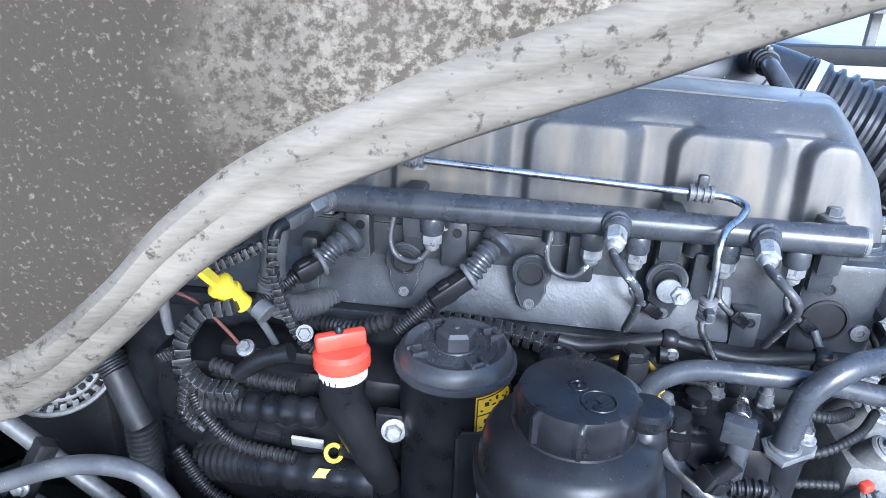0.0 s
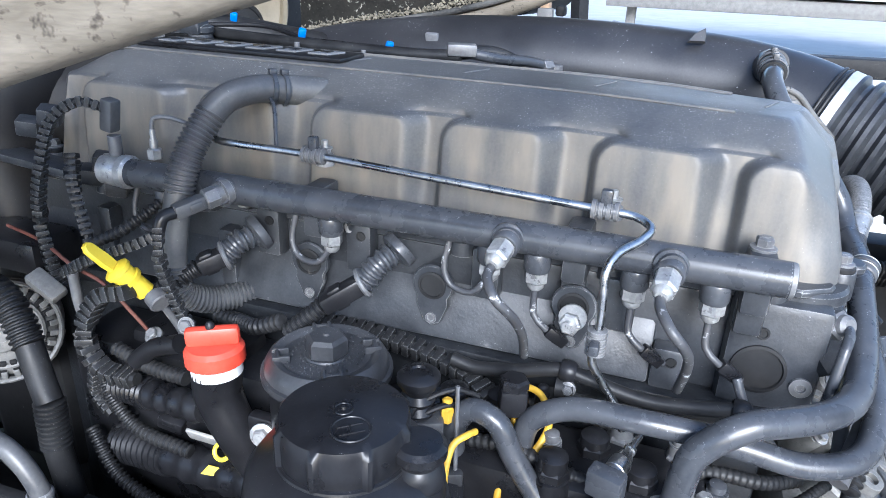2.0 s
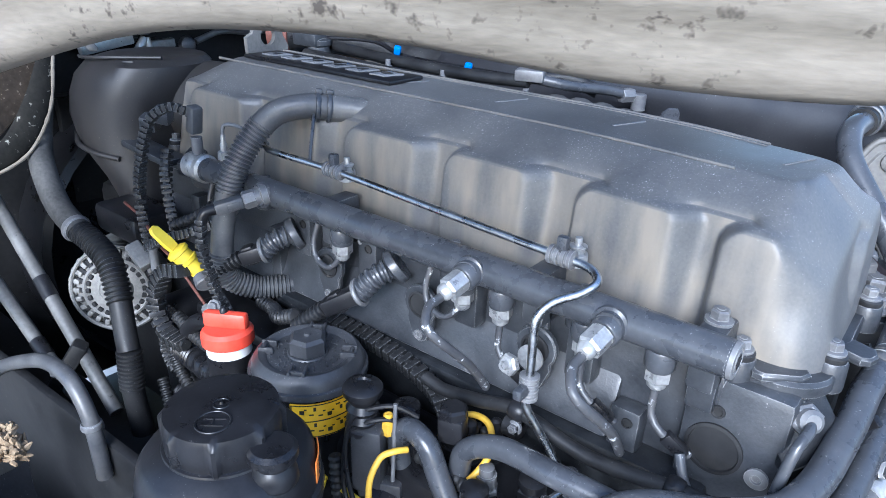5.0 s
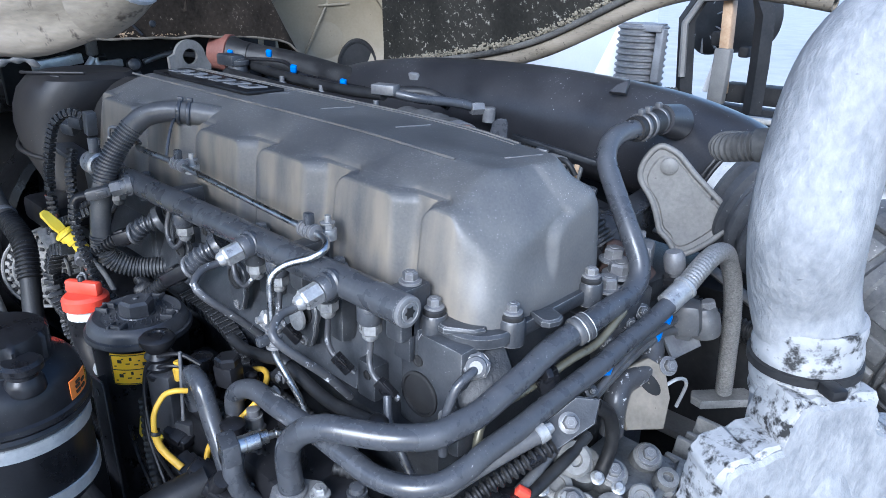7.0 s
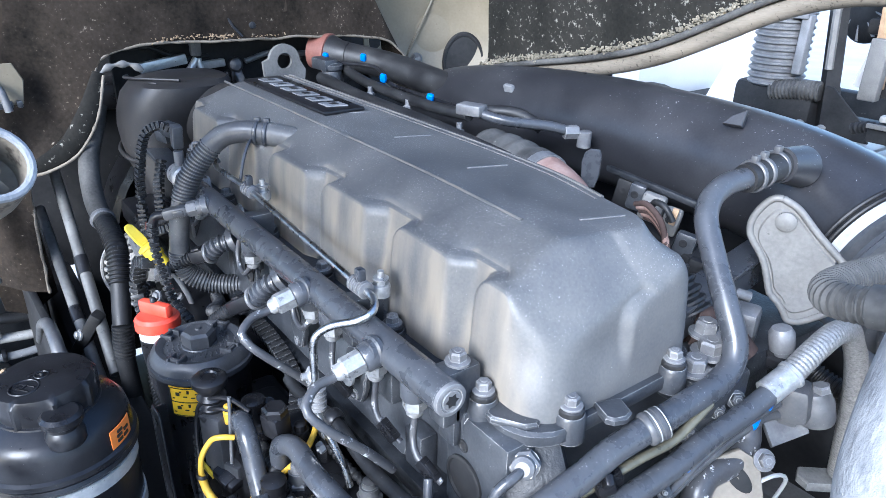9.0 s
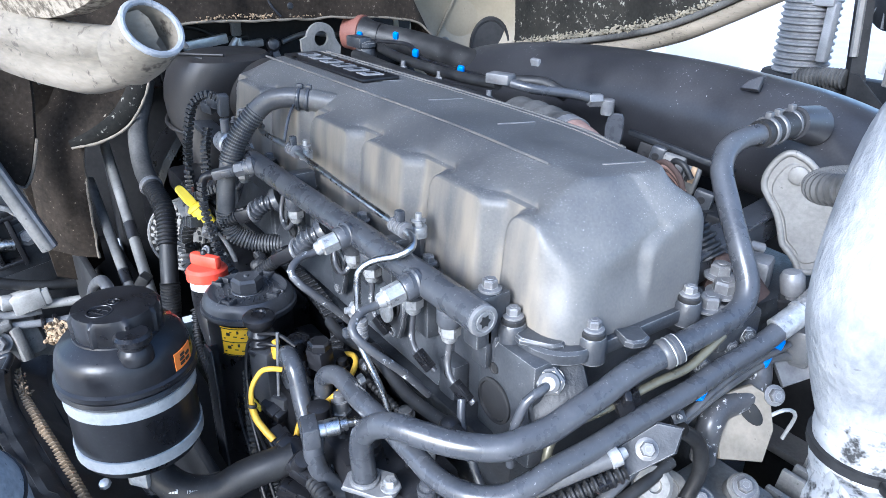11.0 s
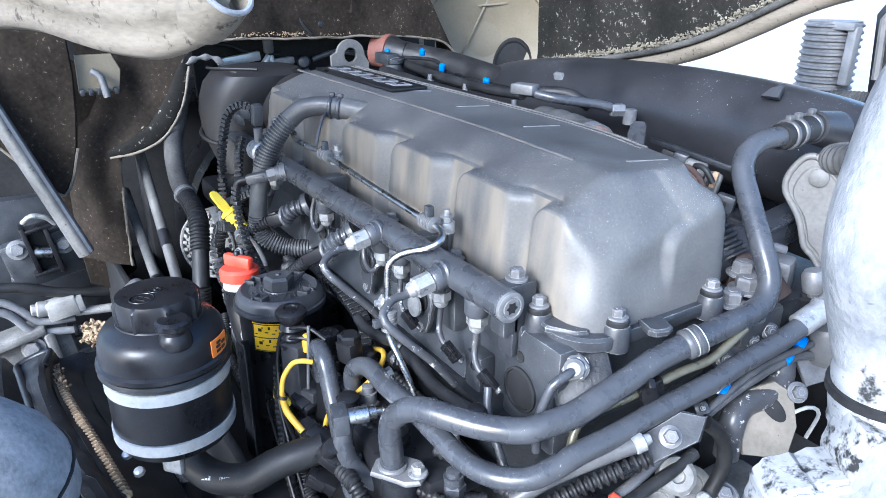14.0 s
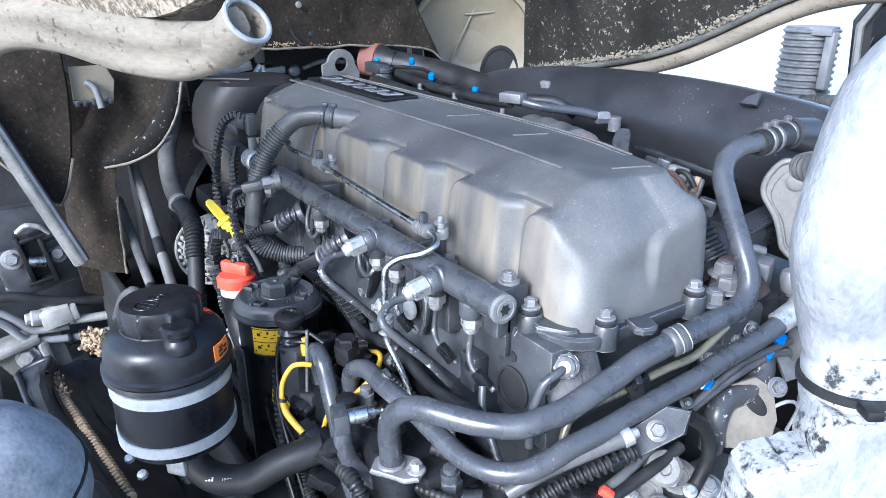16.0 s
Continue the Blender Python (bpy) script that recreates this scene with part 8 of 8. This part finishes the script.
# unseen sheets added below to keep bright ground out of the gaps
part("under_blind", Shell().box(2.6, 1.5, 0.03, at(0.1, 0.35, 0.55), 0.01), CHASSIS, own)
part("rear_blind", Shell().box(2.4, 1.4, 0.03, at(2.0, 0.4, 0.50), 0.01), CHASSIS, own)
for y in (-0.72, 1.50):
    t = thing("axle_end", "large black truck tyre on a pale steel rim", "truck axle", "front axle ends")
    m = aim((-0.35, y, 0.52), (0, -1, 0))
    part("tyre", Shell().lathe([(0.30, -0.15), (0.46, -0.15), (0.51, -0.12), (0.52, -0.06), (0.52, 0.06), (0.51, 0.12), (0.46, 0.15), (0.30, 0.15)], m, 44), RUBBER, t)
    part("rim", Shell().lathe([(0.30, -0.14), (0.30, 0.14), (0.27, 0.12), (0.25, 0.02), (0.12, 0.04), (0.11, 0.12), (0.02, 0.13)], m, 36), ALU, t)
    part("axle", Shell().tube([(-0.35, y, 0.52), (-0.35, 0.4, 0.50)], 0.06, 16, 0.3), CHASSIS, t)
# made-up dark sheets that block the bright ground between parts
ws = thing("dark_blind", "dark sheets added beside the engine to hide bright ground", "wing panel")
part("panel", Shell().box(1.25, 0.02, 0.55, at(-0.42, -0.28, 0.78, 0, 0, 2), 0.006), CHASSIS, ws)
part("panel", Shell().box(0.75, 0.02, 0.40, at(0.30, -0.50, 0.80, -8, 0, 0), 0.006), CHASSIS, ws)
part("floor", Shell().box(1.7, 0.34, 0.02, at(-0.10, -0.42, 0.60), 0.006), CHASSIS, ws)
part("far_panel", Shell().box(1.5, 0.02, 0.85, at(0.1, 1.03, 0.98), 0.006), CHASSIS, ws)
# unseen; dark filling added to close the bright gap ahead
rad = thing("radiator", "black radiator and fan shroud, added as dark filling before the engine", "radiator")
part("core", Shell().box(0.10, 1.0, 0.85, at(-1.22, 0.36, 1.02), 0.02), CHASSIS, rad)
part("shroud", Shell().lathe([(0.42, 0), (0.42, 0.14), (0.40, 0.15), (0.39, 0.02)], aim((-1.17, 0.36, 1.02), (1, 0, 0)), 36), BLACK, rad)
part("header", Shell().box(0.14, 0.95, 0.08, at(-1.18, 0.36, 1.48), 0.02), BLACK, rad)
gap = thing("exhaust_brackets", "small dusty steel brackets beside the exhaust manifold", "brackets")
for x, y, z, w, h, mm in ((0.315, 0.605, 1.495, 0.035, 0.055, CHASSIS), (0.350, 0.595, 1.500, 0.030, 0.050, PAINT), (0.390, 0.590, 1.492, 0.042, 0.052, SHIELD), (0.435, 0.585, 1.482, 0.030, 0.050, SHIELD), (0.475, 0.575, 1.455, 0.035, 0.045, PAINT), (0.52, 0.565, 1.425, 0.05, 0.04, CHASSIS)):
    m = at(x, y, z, 0, 10, 22)
    bk = part("bracket", Shell().box(w, 0.020, h, m, 0.006), mm, gap)
    part("hole", Shell().lathe([(0.0065, 0), (0.007, 0.0015), (0.005, 0.002), (0.001, 0.0005)], m @ aim((-0.002, -0.0105, 0.006), (0, -1, 0)), 14), CHASSIS, bk)
part("rail", Shell().box(0.22, 0.012, 0.012, at(0.385, 0.612, 1.520, 0, 8, 10), 0.003), GRIMESHADE, gap)
part("tag", Shell().box(0.010, 0.006, 0.030, at(0.452, 0.566, 1.500, 0, 10, 22), 0.001), OCHRE, gap, "small yellowed tag")
part("wire_loop", Shell().tube([(0.41, 0.56, 1.50), (0.425, 0.545, 1.522), (0.45, 0.54, 1.522), (0.465, 0.545, 1.50)], 0.0055, 10, 0.008), RUBBER, gap)
part("stem", Shell().box(0.26, 0.05, 0.16, at(0.42, 0.60, 1.375, 0, 8, -10), 0.01), CHASSIS, gap)
tc = thing("turbocharger", "dark cast turbocharger low on the engine's far side", "turbocharger")
part("housing", Shell().lathe([(0.05, -0.08), (0.10, -0.06), (0.12, 0.0), (0.10, 0.06), (0.06, 0.09)], aim((0.18, 0.62, 1.28), (1, 0, 0)), 30), RUST, tc)
part("compressor", Shell().lathe([(0.06, -0.05), (0.11, -0.03), (0.12, 0.02), (0.06, 0.05)], aim((0.0, 0.62, 1.28), (1, 0, 0)), 30), ALU, tc)
part("bracket", Shell().box(0.9, 0.20, 0.5, at(0.2, 0.52, 1.06), 0.03), GRIMESHADE, tc)
part("bracket", Shell().box(0.50, 0.26, 0.05, at(0.42, 0.60, 1.335, 0, 0, -6), 0.015), GRIMESHADE, tc)
for k in range(5):
    part("lug", Shell().box(0.045, 0.05, 0.06, at(0.34 + 0.07 * k, 0.535 + 0.01 * (k % 2), 1.385, 0, 0, 20 * (k % 3)), 0.008), (PAINT, DARKSTEEL, ALU)[k % 3], tc)
for k in range(4):
    part("pipe", Shell().tube([(0.26 + 0.09 * k, 0.48, 1.33), (0.28 + 0.09 * k, 0.52, 1.42), (0.33 + 0.09 * k, 0.58, 1.41)], 0.009, 10, 0.02), DARKSTEEL, tc)
fc = thing("front_corner", "dusty grey castings of the front cab mount", "cab mount")
part("plate", Shell().box(0.06, 0.75, 0.75, at(-1.20, -0.62, 0.82), 0.02), PAINT, fc)
for y, z, h in ((-0.78, 0.9, 0.16), (-0.45, 0.62, 0.14), (-0.7, 0.62, 0.12)):
    part("lump", Shell().box(0.12, 0.16, h, at(-1.14, y, z, 6, 0, 10), 0.03), ALU, fc)
cl = thing("cab_latch", "grey steel cab latch with hydraulic pipes", "latch")
part("body", Shell().box(0.05, 0.20, 0.15, at(-1.06, -0.465, 1.035, 10, 0, 0), 0.016).box(0.04, 0.20, 0.05, at(-1.06, -0.46, 0.985, 10, 0, 0), 0.010), PAINT, cl)
for y, z, w, h in ((-0.495, 1.078, 0.014, 0.145), (-0.436, 1.070, 0.014, 0.145), (-0.465, 1.142, 0.072, 0.014), (-0.465, 1.006, 0.072, 0.014)):
    part("slot_frame", Shell().box(0.05, w, h, at(-1.025, y, z, 10, 0, 0), 0.004), BLACK, cl, "black steel hook frame")
part("slot", Shell().box(0.012, 0.050, 0.13, at(-1.038, -0.465, 1.074, 10, 0, 0), 0.003), CHASSIS, cl)
part("roller", Shell().lathe([(0.017, -0.024), (0.019, -0.022), (0.019, 0.022), (0.017, 0.024)], aim((-1.02, -0.465, 1.066), (0, 1, -0.15)), 24), STEEL, cl, "bright striker roller")
for p in ((-1.034, -0.408, 1.075), (-1.034, -0.527, 1.080)):
    bolt(cl, p, (1, -0.1, 0.25), 0.020, 0.014, DARKSTEEL)
part("striker", Shell().tube([(-1.01, -0.50, 1.165), (-1.0, -0.475, 1.185), (-1.0, -0.44, 1.175), (-1.01, -0.42, 1.15)], 0.008, 10, 0.01), ZINC, cl)
part("black_hose", Shell().tube([(-1.03, -0.66, 0.985), (-1.03, -0.55, 0.966), (-1.03, -0.46, 0.930), (-1.03, -0.37, 0.906), (-1.04, -0.28, 0.89)], 0.016, 14, 0.02), RUBBER, cl)
vb = part("valve_block", Shell().box(0.05, 0.085, 0.060, at(-1.02, -0.448, 0.880, 8, 0, 0), 0.006).box(0.045, 0.035, 0.050, at(-1.02, -0.405, 0.885, 8, 0, 0), 0.005), ALUWHITE, cl, "pale aluminium hydraulic valve block")
part("block_plug", Shell().lathe([(0.022, 0), (0.024, 0.004), (0.024, 0.028), (0.018, 0.032)], aim((-1.02, -0.485, 0.885), (0, -1, 0.1)), 20).hexa(0.017, 0.016, aim((-1.02, -0.515, 0.888), (0, -1, 0.1))), ALUWHITE, vb)
part("ram_rod", Shell().tube([(-1.02, -0.415, 0.855), (-1.02, -0.32, 0.843), (-1.03, -0.22, 0.835)], 0.014, 16, 0.03), ALUWHITE, cl)
part("pipe", Shell().tube([(-1.03, -0.70, 0.955), (-1.03, -0.60, 0.930), (-1.03, -0.565, 0.903), (-1.03, -0.520, 0.847), (-1.03, -0.469, 0.835), (-1.03, -0.42, 0.832)], 0.012, 14, 0.012), GREY, cl)
part("pipe", Shell().tube([(-1.02, -0.70, 0.925), (-1.02, -0.60, 0.900), (-1.02, -0.575, 0.875), (-1.02, -0.535, 0.820), (-1.02, -0.435, 0.797), (-1.02, -0.342, 0.788), (-1.03, -0.25, 0.79)], 0.012, 14, 0.012), GREY, cl)
for y in (-0.424, -0.392):
    part("pipe_clip", Shell().torus(0.015, 0.004, aim((-1.02, y, 0.795), (0, 1, -0.08)), 18, 8, 1.6), BLACK, cl)
part("casting", Shell().box(0.10, 0.30, 0.12, at(-1.08, -0.58, 0.73, 8, 0, 0), 0.02), ALU, cl)
bolt(cl, (-1.02, -0.545, 0.764), (1, -0.3, 0.3), 0.024, 0.02, DARKSTEEL)
part("casting_rib", Shell().box(0.10, 0.03, 0.14, at(-1.05, -0.50, 0.74, 8, 0, 15), 0.010).box(0.10, 0.20, 0.03, at(-1.05, -0.60, 0.80, 12, 0, 0), 0.010), ALU, cl)
